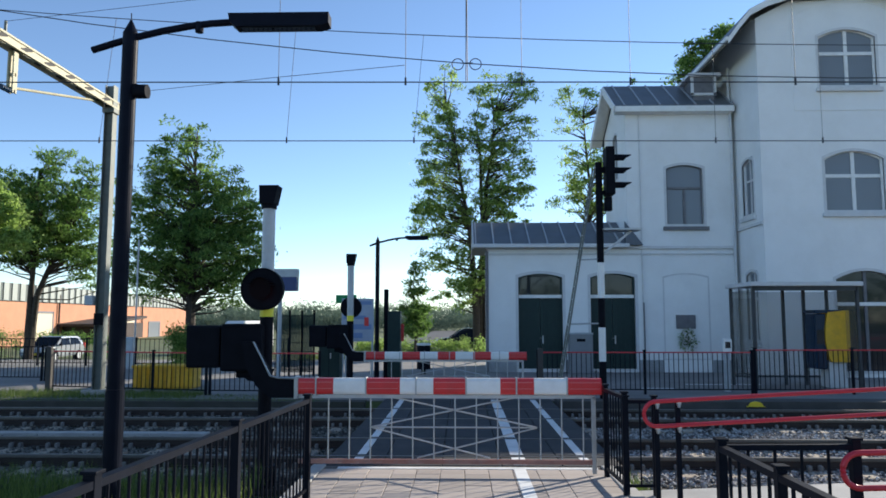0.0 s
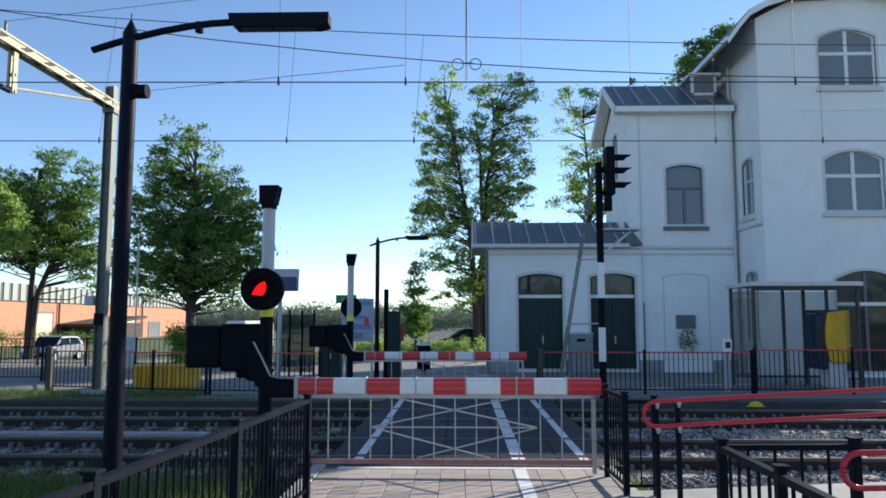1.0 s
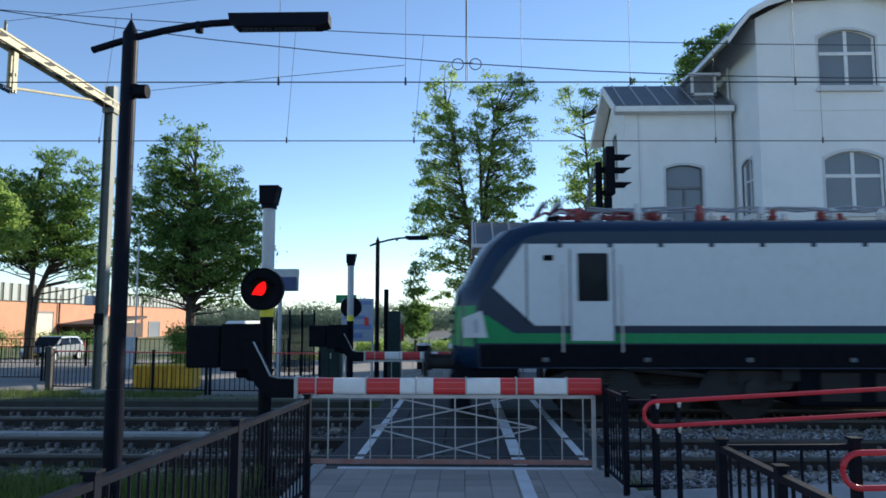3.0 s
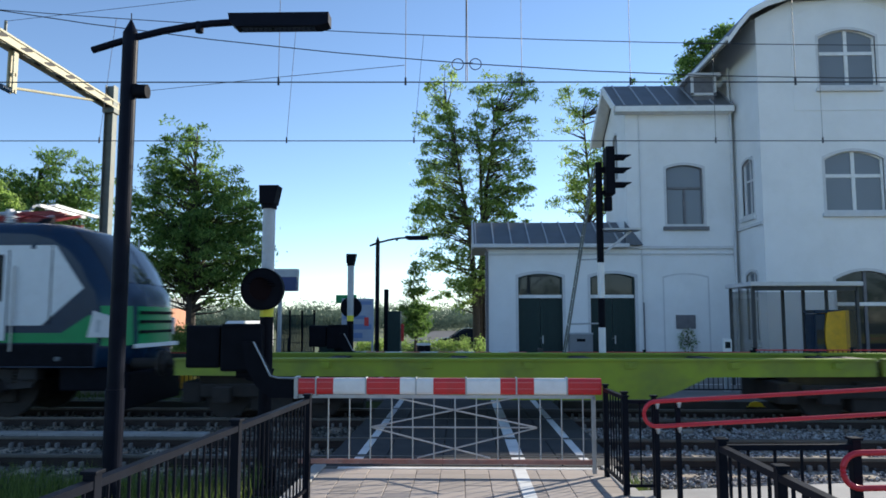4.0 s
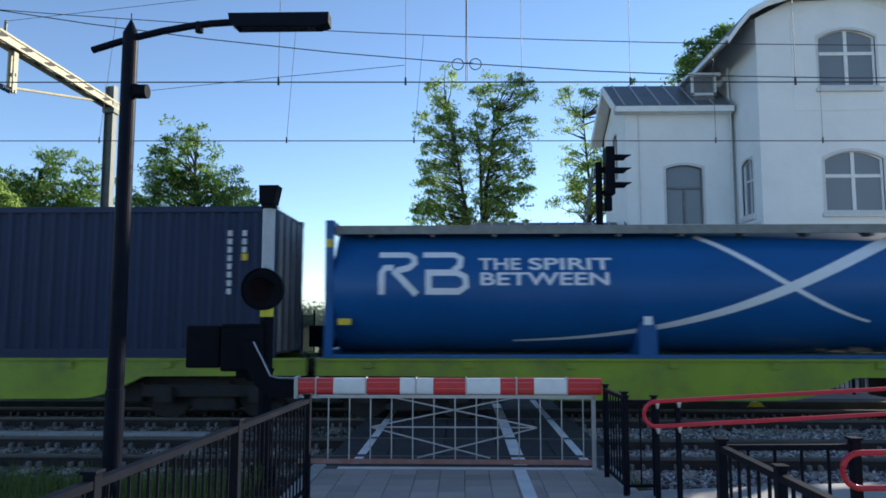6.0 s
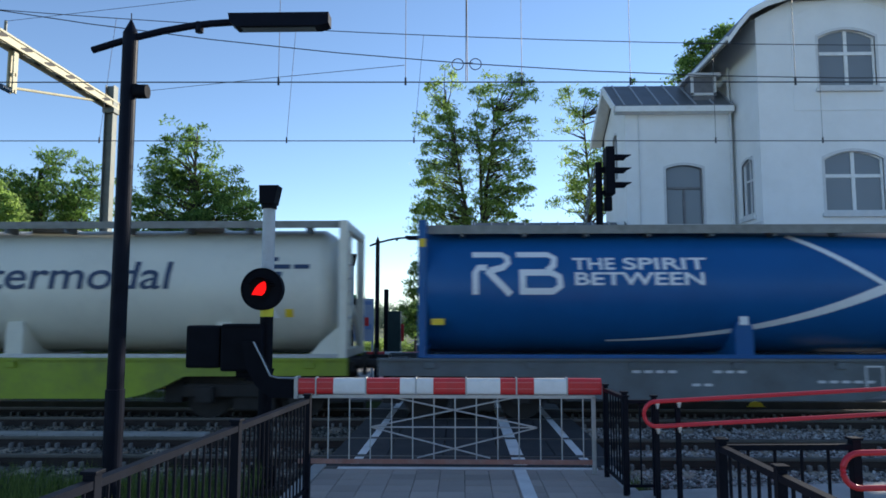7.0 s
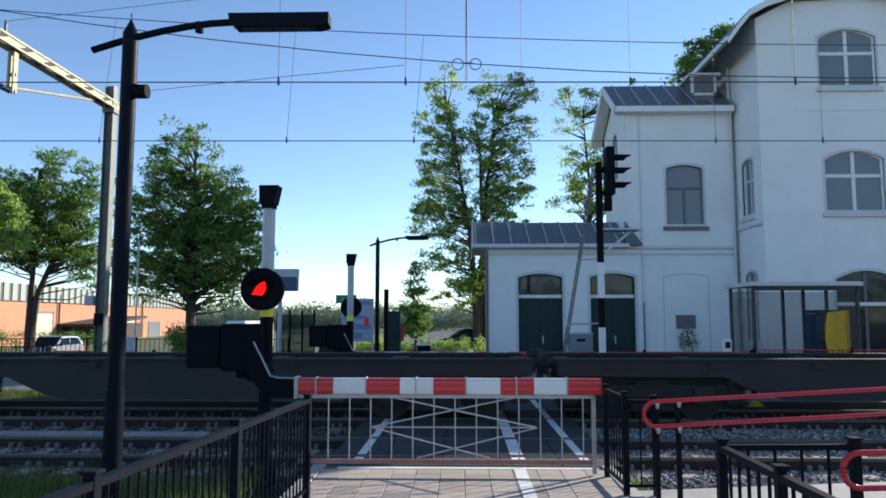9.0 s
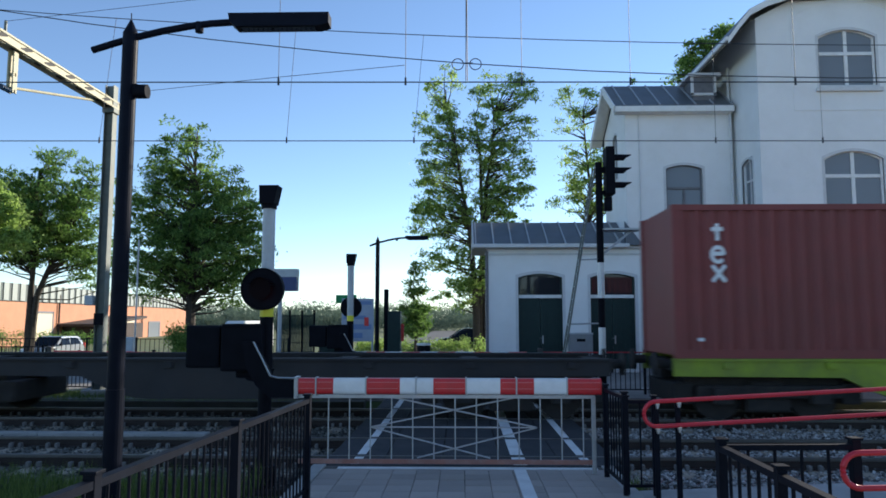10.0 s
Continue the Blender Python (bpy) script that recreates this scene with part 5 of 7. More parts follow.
def barrier(base, boom, faces_camera, label, px):
    """A half barrier: drive with counterweight boxes, red and white boom with a hanging skirt, pole with warning light and bell."""
    g = thing("level_crossing_barrier", Matrix.Translation(base), label, "barrier", "barriers")
    x0, x1 = boom
    # drive
    part("drive_box", box(-0.62, -0.09, -0.2, 0.28, 1.24, 1.82, bevel=0.03), DULL_BLACK, g, "black drive housing")
    part("lid", box(-0.60, -0.10, -0.215, 0.28, 1.79, 1.84, bevel=0.015), DULL_BLACK, g)
    part("counterweight", box(-1.08, -0.64, -0.16, 0.2, 1.28, 1.82, bevel=0.035), DULL_BLACK, g, "black counterweight box")
    part("drive_foot", merge(box(-0.45, -0.05, -0.1, 0.15, 1.15, 1.28, bevel=0.03), prism([(-0.42, 1.26), (0.0, 1.26), (-0.05, 1.08), (-0.3, 1.12)], "y", -0.08, 0.1)), DULL_BLACK, g)
    arm = prism([(-0.3, 1.62), (-0.16, 1.62), (-0.05, 1.42), (0.06, 1.2), (0.16, 1.17), (x0 + 0.02, 1.17), (x0 + 0.02, 0.93), (0.06, 0.93), (-0.12, 1.08), (-0.25, 1.3)], "y", -0.33, -0.21)
    a = part("boom_arm", arm, DULL_BLACK, g, "black cranked boom arm")
    part("arm_edge", tube([(-0.16, -0.335, 1.62), (-0.05, -0.335, 1.42), (0.06, -0.335, 1.2), (0.16, -0.335, 1.175), (x0, -0.335, 1.17)], 0.012, seg=6), STEEL, a, "bare bright arm edge")
    part("socket", box(x0 - 0.02, x0 + 0.03, -0.34, -0.18, 0.92, 1.19, bevel=0.008), STEEL, a)
    # boom of nine bands
    n = 9
    boom_ob = part("boom", box(x0 + 0.02, x1 - 0.02, -0.3, -0.22, 0.99, 1.17), STEEL, g)
    w = (x1 - x0) / (n + 0.13)
    cuts = [x0] + [x0 + 0.13 * w + w * (i + 1) for i in range(n)]
    for i in range(n):
        edge = [(-0.26 + 0.065 * math.copysign(abs(math.cos(radians(q))) ** 0.5, math.cos(radians(q))), 1.072 + 0.1 * math.copysign(abs(math.sin(radians(q))) ** 0.5, math.sin(radians(q)))) for q in range(0, 360, 15)]
        bm = prism(edge, "x", cuts[i] + 0.001, cuts[i + 1] - 0.001)
        part("band", bm, RED if i % 2 == 0 else WHITE, boom_ob, "red band" if i % 2 == 0 else "white band")
        if i % 2 == 0:
            for z in (1.045, 1.12):
                part("joint_line", box(cuts[i] + 0.02, cuts[i + 1] - 0.02, -0.328, -0.318, z, z + 0.005), LINE_RED, boom_ob)
    for i in range(6):
        x = x0 + 0.24 + i * 0.62
        part("clamp", box(x, x + 0.02, -0.33, -0.19, 0.955, 1.183, bevel=0.006), STEEL, boom_ob)
    # skirt
    sk = part("skirt_rail", box(x0 + 0.02, x1 - 0.08, -0.28, -0.24, 0.925, 0.965), STEEL, g, "light metal skirt rail")
    rodm = link_mesh("skirt_bar", rod((0, -0.26, 0.17), (0, -0.26, 0.94), 0.009, seg=6), STEEL)
    k = x0 + 0.14
    while k < x1 - 0.15:
        ob = new("skirt_bar", rodm)
        ob.parent, ob.location.x = sk, k
        k += 0.262
    part("bottom_rail", box(x0 + 0.02, x1 - 0.08, -0.275, -0.245, 0.13, 0.185), BEIGE_RED, sk, "faded red and white bottom rail")
    c, h = (x0 + x1) / 2 + 0.07, 1.03
    for p, q in (((c - h, 0.57), (c + h * 0.72, 0.93)), ((c + h, 0.57), (c - h * 0.72, 0.93)), ((c - h, 0.57), (c + 0.45, 0.2)), ((c + h, 0.57), (c - 0.45, 0.2)), ((c - h, 0.57), (c + h, 0.57))):
        part("brace", rod((p[0], -0.25, p[1]), (q[0], -0.25, q[1]), 0.010, seg=6), STEEL, sk)
    part("end_leg", box(x1 - 0.12, x1 - 0.07, -0.28, -0.24, 0.02, 0.95, bevel=0.005), STEEL, sk)
    # pole
    part("pole", merge(rod((px, 0, -0.2), (px, 0, 1.95), 0.085, seg=18), rod((px, 0, -0.2), (px, 0, 0.05), 0.16, seg=18)), DULL_BLACK, g, "black pole foot")
    part("reflective_band", rod((px, 0, 1.93), (px, 0, 2.07), 0.088, seg=18), BAND_YELLOW, g, "yellow reflective band")
    part("upper_pole", rod((px, 0, 2.05), (px, 0, 3.38), 0.082, seg=18), GREY_PAINT, g, "grey upper pole")
    bell = part("bell", merge(rod((px, 0, 3.34), (px, 0, 3.42), 0.1, seg=16), prism([(px - 0.10, 3.40), (px + 0.09, 3.40), (px + 0.14, 3.64), (px - 0.11, 3.64)], "y", -0.12, 0.12)), DULL_BLACK, g, "black bell housing")
    s = -1 if faces_camera else 1
    lamp = part("warning_light", merge(rod((px - 0.01, s * 0.10, 2.28), (px - 0.01, s * 0.22, 2.28), 0.265, seg=36), rod((px - 0.01, 0, 2.28), (px - 0.01, s * 0.12, 2.28), 0.1, seg=16)), DULL_BLACK, g, "round black warning light disc")
    rim = part("rim", tube([(px - 0.01 + 0.26 * math.cos(6.2832 * i / 36), s * 0.225, 2.28 + 0.26 * math.sin(6.2832 * i / 36)) for i in range(37)], 0.012, seg=6), DULL_BLACK, lamp)
    part("hood", merge(*[bar((px - 0.01 + 0.15 * math.cos(radians(20 + 14 * i)), s * 0.22, 2.28 + 0.15 * math.sin(radians(20 + 14 * i))), (px - 0.01 + 0.15 * math.cos(radians(20 + 14 * i)), s * 0.36, 2.28 + 0.15 * math.sin(radians(20 + 14 * i))), 0.045, 0.008) for i in range(11)]), DULL_BLACK, lamp, "short black hood")
    core = None
    if faces_camera:
        core = part("lamp_insert", rod((0, -0.004, 0), (0, 0.004, 0), 0.136, seg=32), LENS_DARK, lamp, "turning signal lens, glowing on one side")
        drop = curve_points((-0.105, -0.075), (-0.06, 0.06), (0.055, 0.095), 10) + curve_points((0.055, 0.095), (0.10, -0.02), (0.02, -0.085), 8)[1:] + curve_points((0.02, -0.085), (-0.02, -0.08), (-0.105, -0.075), 4)[1:-1]
        part("lit_lens", prism(drop, "y", -0.012, -0.005), LAMP_RED, core, "glowing red lens")
        core.location = (px - 0.01, -0.30, 2.28)
    return g, core


BARRIER_LAMP = []


def build_barriers():
    near, core = barrier((-2.44, 9.28, 0), (0.38, 4.15), True, "lowered red and white crossing barrier with hanging skirt and warning light", -0.09)
    BARRIER_LAMP.append(core)
    barrier((-2.78, 18.28, -0.08), (0.36, 4.38), False, "lowered red and white crossing barrier on the far side", -0.06)


# ---- railway signal ----
def build_signal():
    s = thing("railway_signal", Matrix.Translation((3.34, 17.3, 0)), "railway signal on a black and white banded post with ladder", "railway signal")
    for z0, z1, m in ((-0.05, 0.9, DULL_BLACK), (0.9, 1.7, WHITE), (1.7, 2.4, DULL_BLACK), (2.4, 3.25, WHITE), (3.25, 5.7, DULL_BLACK)):
        part("post_band", rod((0, 0, z0), (0, 0, z1), 0.085, seg=16), m, s, "white band" if m is WHITE else "black band")
    head = part("signal_head", box(0.14, 0.35, -0.26, 0.20, 4.88, 6.05, bevel=0.03), DULL_BLACK, s)
    for z0, z1 in ((5.45, 5.58), (4.9, 5.0)):
        part("head_bracket", box(-0.02, 0.2, -0.06, 0.06, z0, z1), DULL_BLACK, s)
    for z in (5.80, 5.48, 5.12):
        n, rr = 14, 0.095
        hood = bmesh.new()
        loops = []
        for rad in (rr, rr - 0.015):
            for far in (0, 1):
                loops.append([hood.verts.new((0.33 + far * (0.30 + 0.16 * max(0.0, math.sin(radians(-30 + 240 * i / n)))), -0.03 + rad * math.cos(radians(-30 + 240 * i / n)), z + rad * math.sin(radians(-30 + 240 * i / n)) * (1 - 0.08 * far))) for i in range(n + 1)])
        for p, q in ((0, 1), (1, 3), (3, 2), (2, 0)):
            for i in range(n):
                hood.faces.new((loops[p][i], loops[p][i + 1], loops[q][i + 1], loops[q][i]))
        part("hood", hood, DULL_BLACK, head)
        part("lens", rod((0.34, -0.03, z), (0.358, -0.03, z), 0.1, seg=20), LENS_DARK, head)
    part("lower_lamp", box(0.12, 0.30, -0.1, 0.1, 4.5, 4.84, bevel=0.03), DULL_BLACK, s)
    part("platform_bracket", merge(box(0.05, 0.95, -0.25, 0.25, 4.02, 4.06), bar((0.05, 0, 3.45), (0.75, 0, 4.02), 0.05, 0.05)), STEEL, s, "small steel service bracket")
    lad = part("ladder", merge(rod((-1.1, -0.17, 0.0), (-0.12, -0.17, 5.55), 0.022, seg=8), rod((-1.1, 0.17, 0.0), (-0.12, 0.17, 5.55), 0.022, seg=8)), MAST_STEEL, s, "slanting steel service ladder")
    for i in range(17):
        t = (i + 0.7) / 18
        part("rung", rod((-1.1 + 0.98 * t, -0.17, 5.55 * t), (-1.1 + 0.98 * t, 0.17, 5.55 * t), 0.012, seg=6), STEEL, lad)
    for x, z in ((-0.55, 3.32), (-0.83, 1.78)):
        part("ladder_stay", rod((x, 0, z), (0, 0, z + 0.02), 0.02, seg=6), STEEL, s)


# ---- overhead line ----
def wire(points, r, label, name="overhead_wire"):
    return single(name, tube(points, r, seg=6), WIRE, label, "wire", "overhead line")


def build_overhead():
    m = thing("catenary_portal", Matrix.Translation((-9.27, 18.3, 0)), "galvanised catenary mast with a cream lattice beam over the tracks", "catenary mast")
    part("mast", merge(box(-0.10, 0.10, -0.02, 0.02, -0.1, 8.05), box(-0.115, -0.10, -0.12, 0.12, -0.1, 8.05), box(0.10, 0.115, -0.12, 0.12, -0.1, 8.05)), MAST_STEEL, m, "galvanised steel H-section mast")
    part("mast_foot", box(-0.3, 0.3, -0.3, 0.3, -0.1, 0.12, bevel=0.02), CONCRETE, m)
    part("mast_collar", box(-0.16, 0.16, -0.16, 0.16, 7.30, 7.44, bevel=0.02), MAST_STEEL, m)
    part("mast_box", box(-0.36, -0.15, -0.22, 0.1, 2.25, 2.5, bevel=0.02), GREY_PAINT, m)
    part("number_plate", box(-0.12, 0.12, -0.16, -0.135, 1.75, 2.05), DULL_BLACK, m, "small dark plate")
    beam = thing("lattice_beam", Matrix.Translation((-9.3, 0, 0)), "weathered cream lattice beam of the catenary portal", "catenary beam")
    for x in (-0.12, 0.12):
        for z in (7.47, 7.64):
            part("chord", box(x - 0.03, x + 0.03, 6.5, 18.75, z - 0.022, z + 0.022), BEAM_CREAM, beam)
        part("web_plate", box(x - 0.008, x + 0.008, 6.5, 18.75, 7.485, 7.625), BEAM_CREAM, beam, "cream web plate between the chords")
    for i in range(14):
        y = 6.6 + 0.85 * i
        for x in (-0.12, 0.12):
            # dark slanted bars over the cream web plates
            part("lattice", bar((x, y, 7.49), (x, y + 0.36, 7.62), 0.05, 0.085), DARK_CONCRETE, beam, "dark slanted lattice bar")
        part("batten_plate", box(-0.13, 0.13, y + 0.05, y + 0.6, 7.655, 7.675), BEAM_CREAM, beam)
    for y in (14.2, 10.2):
        d = part("drop_post", merge(box(-0.07, -0.04, y - 0.07, y + 0.07, 6.55, 7.42), box(0.04, 0.07, y - 0.07, y + 0.07, 6.55, 7.42), box(-0.07, 0.07, y - 0.02, y + 0.02, 6.55, 6.62), box(-0.07, 0.07, y - 0.02, y + 0.02, 6.9, 6.97)), BEAM_CREAM, beam, "hanging drop post")
        part("insulator", merge(*[rod((0, y - 0.1 - 0.07 * k, 6.58), (0, y - 0.14 - 0.07 * k, 6.58), 0.06, seg=10) for k in range(4)]), LOCO_BLUE, d, "dark insulator")
        part("stay_tube", rod((0, y, 6.66), (0, y + 3.3, 7.42), 0.03, seg=8), BEAM_CREAM, d)
    for y, track in ((10.2, TRACK_NEAR),):
        part("registration_arm", rod((0, y, 6.6), (0, track, 5.69), 0.02, seg=6), MAST_STEEL, beam)
    part("top_spike", rod((0, 13.9, 7.69), (0, 13.9, 7.97), 0.03, seg=6), MAST_STEEL, beam)
    X = [-40 + 2 * i for i in range(46)]
    wire([(x, TRACK_FAR, 5.631 - 0.0064 * x) for x in X], 0.010, "contact wire over the far track")
    wire([(x, TRACK_NEAR, 5.617 - 0.0085 * x) for x in X], 0.010, "contact wire over the near track")
    wire([(x, TRACK_NEAR, 5.62 + 0.00575 * (x - 7.3) ** 2) for x in X if -12 < x < 22], 0.008, "messenger wire sagging over the near track")
    wire([(x, TRACK_FAR, 7.6 + 0.00208 * (x - 12) ** 2) for x in X if -14 < x < 36], 0.009, "messenger wire sagging over the far track")
    wire([(-6.4, 14.0, 6.5), (-3.3, 12.0, 6.06), (-0.9, 11.0, 5.9)], 0.005, "thin slanting stay wire")
    wire([(-9.3, 13.9, 7.96), (-5.4, 13.9, 8.37), (2, 13.9, 9.1)], 0.005, "thin slanting stay wire")

    wire([(x, TRACK_NEAR, 7.5) for x in X if -12 < x < 30], 0.008, "upper feeder wire over the near track")

    def dropper(x, y, z0, z1, bent=0.0):
        wire([(x, y, z0), (x + bent, y, z1)], 0.005, "thin vertical dropper wire", "dropper")
        single("wire_clip", merge(rod((x, y, z0 - 0.05), (x, y, z0 + 0.07), 0.018, seg=6)), WIRE, "small dark dropper clip", "clip", "overhead line")
    for x in (-2.9, -0.88, 0.95, 2.65, 5.2):
        dropper(x, TRACK_NEAR, 5.62 - 0.0085 * x, 7.5)
    for x, b in ((-7.72, 0.25), (-3.7, 0.15), (-1.0, 0.2), (5.3, 0.0), (7.5, 0.0)):
        dropper(x, TRACK_FAR, 5.635 - 0.0064 * x, 7.6 + 0.00208 * (x - 12) ** 2, b)
    feed = thing("insulator_hanger", Matrix.Translation((0.085, TRACK_NEAR - 0.02, 5.63)), "thin hanger with two round rings over the near track", "line hanger")
    for dx in (-0.012, 0.012):
        part("hanger_rod", rod((dx, 0, 0), (dx * 0.3, 0, 1.9), 0.007, seg=6), WIRE, feed)
    for x in (-0.14, 0.14):
        part("ring", tube([(x + 0.09 * math.cos(6.2832 * i / 24), 0, 0.27 + 0.09 * math.sin(6.2832 * i / 24)) for i in range(25)], 0.008, seg=6), WIRE, feed)
    part("ring_bar", rod((-0.1, 0, 0.29), (0.1, 0, 0.29), 0.008, seg=6), WIRE, feed)


# ---- plants ----
def leaf_mesh(name, centres, size, rng, mat, aspect=0.6):
    """Many small single leaves round the centres (n x 3 points with a spread)."""
    c = np.asarray(centres)
    n = len(c)
    a = rng.normal(size=(n, 3))
    a /= np.linalg.norm(a, axis=1)[:, None]
    b = np.cross(a, rng.normal(size=(n, 3)))
    b /= np.linalg.norm(b, axis=1)[:, None]
    s = rng.uniform(0.6, 1.2, (n, 1)) * size
    v = np.stack([c - a * s, c + b * s * aspect * 0.5, c + a * s, c - b * s * aspect * 0.5], 1).reshape(-1, 3)
    me = bpy.data.meshes.new(name)
    me.from_pydata(v.tolist(), [], np.arange(4 * n).reshape(-1, 4).tolist())
    me.materials.append(mat)
    return me


def tree(base, trunk_r, blobs, leaves, leaf_size, label, seed, mat, trunks=((0, 0),), fork=0.35, clump=0.55, fill=0.5):
    """A tree: trunk(s), limbs to the blobs (x, z, rx, rz from the base), and a crown of leaves in clumps at twig ends."""
    rng = np.random.default_rng(seed)
    t = thing("tree", Matrix.Translation(base), label, "tree", "trees")
    wood = bmesh.new()
    top = max(b[1] + b[3] * 0.6 for b in blobs)
    stems = []
    for dx, lean in trunks:
        pts = [Vector((dx + lean * (k / 6) ** 2 + rng.uniform(-0.04, 0.04) * k, rng.uniform(-0.05, 0.05) * k, top * 0.9 * k / 6 - (0.2 if k == 0 else 0))) for k in range(7)]
        stems.append(pts)
        for k in range(6):
            rod(pts[k], pts[k + 1], trunk_r * (1 - k / 6.6), trunk_r * (1 - (k + 1) / 6.6), seg=8, bm=wood)
    vol = np.array([b[2] * b[2] * b[3] for b in blobs])
    share = vol / vol.sum()
    pos = []
    for b, sh in zip(blobs, share):
        n_twig = max(4, int(sh * leaves / 45))
        for _ in range(n_twig):
            d = rng.normal(size=3)
            d /= np.linalg.norm(d)
            rad = rng.uniform(fill, 1.0) ** 0.6
            tip = np.array([b[0], 0, b[1]]) + d * rad * np.array([b[2], b[2] * 0.9, b[3]])
            at = 6 * min(max(tip[2] - 0.9 * b[3] * (0.4 + fork), 0.17 * top), tip[2] - 0.3, 0.88 * top) / (0.9 * top)
            at = min(max(at, 0.6), 5.95)
            spots = [p[int(at)].lerp(p[int(at) + 1], at - int(at)) for p in stems]
            root = np.array(min(spots, key=lambda p: abs(p.x - tip[0])))
            if rng.random() < 0.4:
                mid = (root + tip) / 2 + rng.normal(size=3) * 0.15
                rod(root, mid, trunk_r * 0.22, trunk_r * 0.12, seg=5, bm=wood)
                rod(mid, tip, trunk_r * 0.12, 0.008, seg=4, bm=wood)
            cl = clump * rng.uniform(0.5, 1.3)
            pos.append(tip + rng.normal(size=(45, 3)) * np.array([cl, cl, cl * 0.5]) * 0.6)
    part("trunk", wood, BARK, t, "brown bark trunk and limbs")
    crown = new("crown", leaf_mesh("crown", np.concatenate(pos), leaf_size, rng, mat))
    crown.parent = t
    tagged(crown, "crown of many small green leaves", kind="stuff")
    return t


def bush(name, x0, x1, y0, y1, z0, z1, leaves, size, label, seed, mat, uneven=0.3):
    rng = np.random.default_rng(seed)
    n = leaves // 40
    cx, cy = rng.uniform(x0, x1, n), rng.uniform(y0, y1, n)
    top = z1 - (z1 - z0) * uneven * rng.random(n)
    top *= 1 - 0.25 * (0.5 + 0.5 * np.sin(cx * 0.9 + seed) * np.cos(cx * 0.37))
    cz = z0 + (top - z0) * rng.random(n) ** 0.5
    c = np.repeat(np.stack([cx, cy, cz], 1), 40, 0) + rng.normal(size=(n * 40, 3)) * size * 1.8
    c[:, 2] = np.maximum(c[:, 2], z0)
    return tagged(new(name, leaf_mesh(name, c, size, rng, mat)), label, "shrubs", kind="stuff")


def grass_patch(x0, x1, y0, y1, z, count, height, seed):
    rng = np.random.default_rng(seed)
    c = np.stack([rng.uniform(x0, x1, count), rng.uniform(y0, y1, count), np.full(count, z)], 1)
    h = rng.uniform(0.3, 1.0, (count, 1)) * height
    a = rng.uniform(0, 6.28, count)
    side = np.stack([np.cos(a), np.sin(a), np.zeros(count)], 1) * 0.006
    tip = c + np.concatenate([rng.normal(size=(count, 2)) * 0.25 * h, h], 1)
    v = np.stack([c - side, c + side, tip], 1).reshape(-1, 3)
    me = bpy.data.meshes.new("grass")
    me.from_pydata(v.tolist(), [], np.arange(3 * count).reshape(-1, 3).tolist())
    me.materials.append(GRASS)
    return tagged(new("grass", me), "tall unmown green grass blades", "grass", kind="stuff")


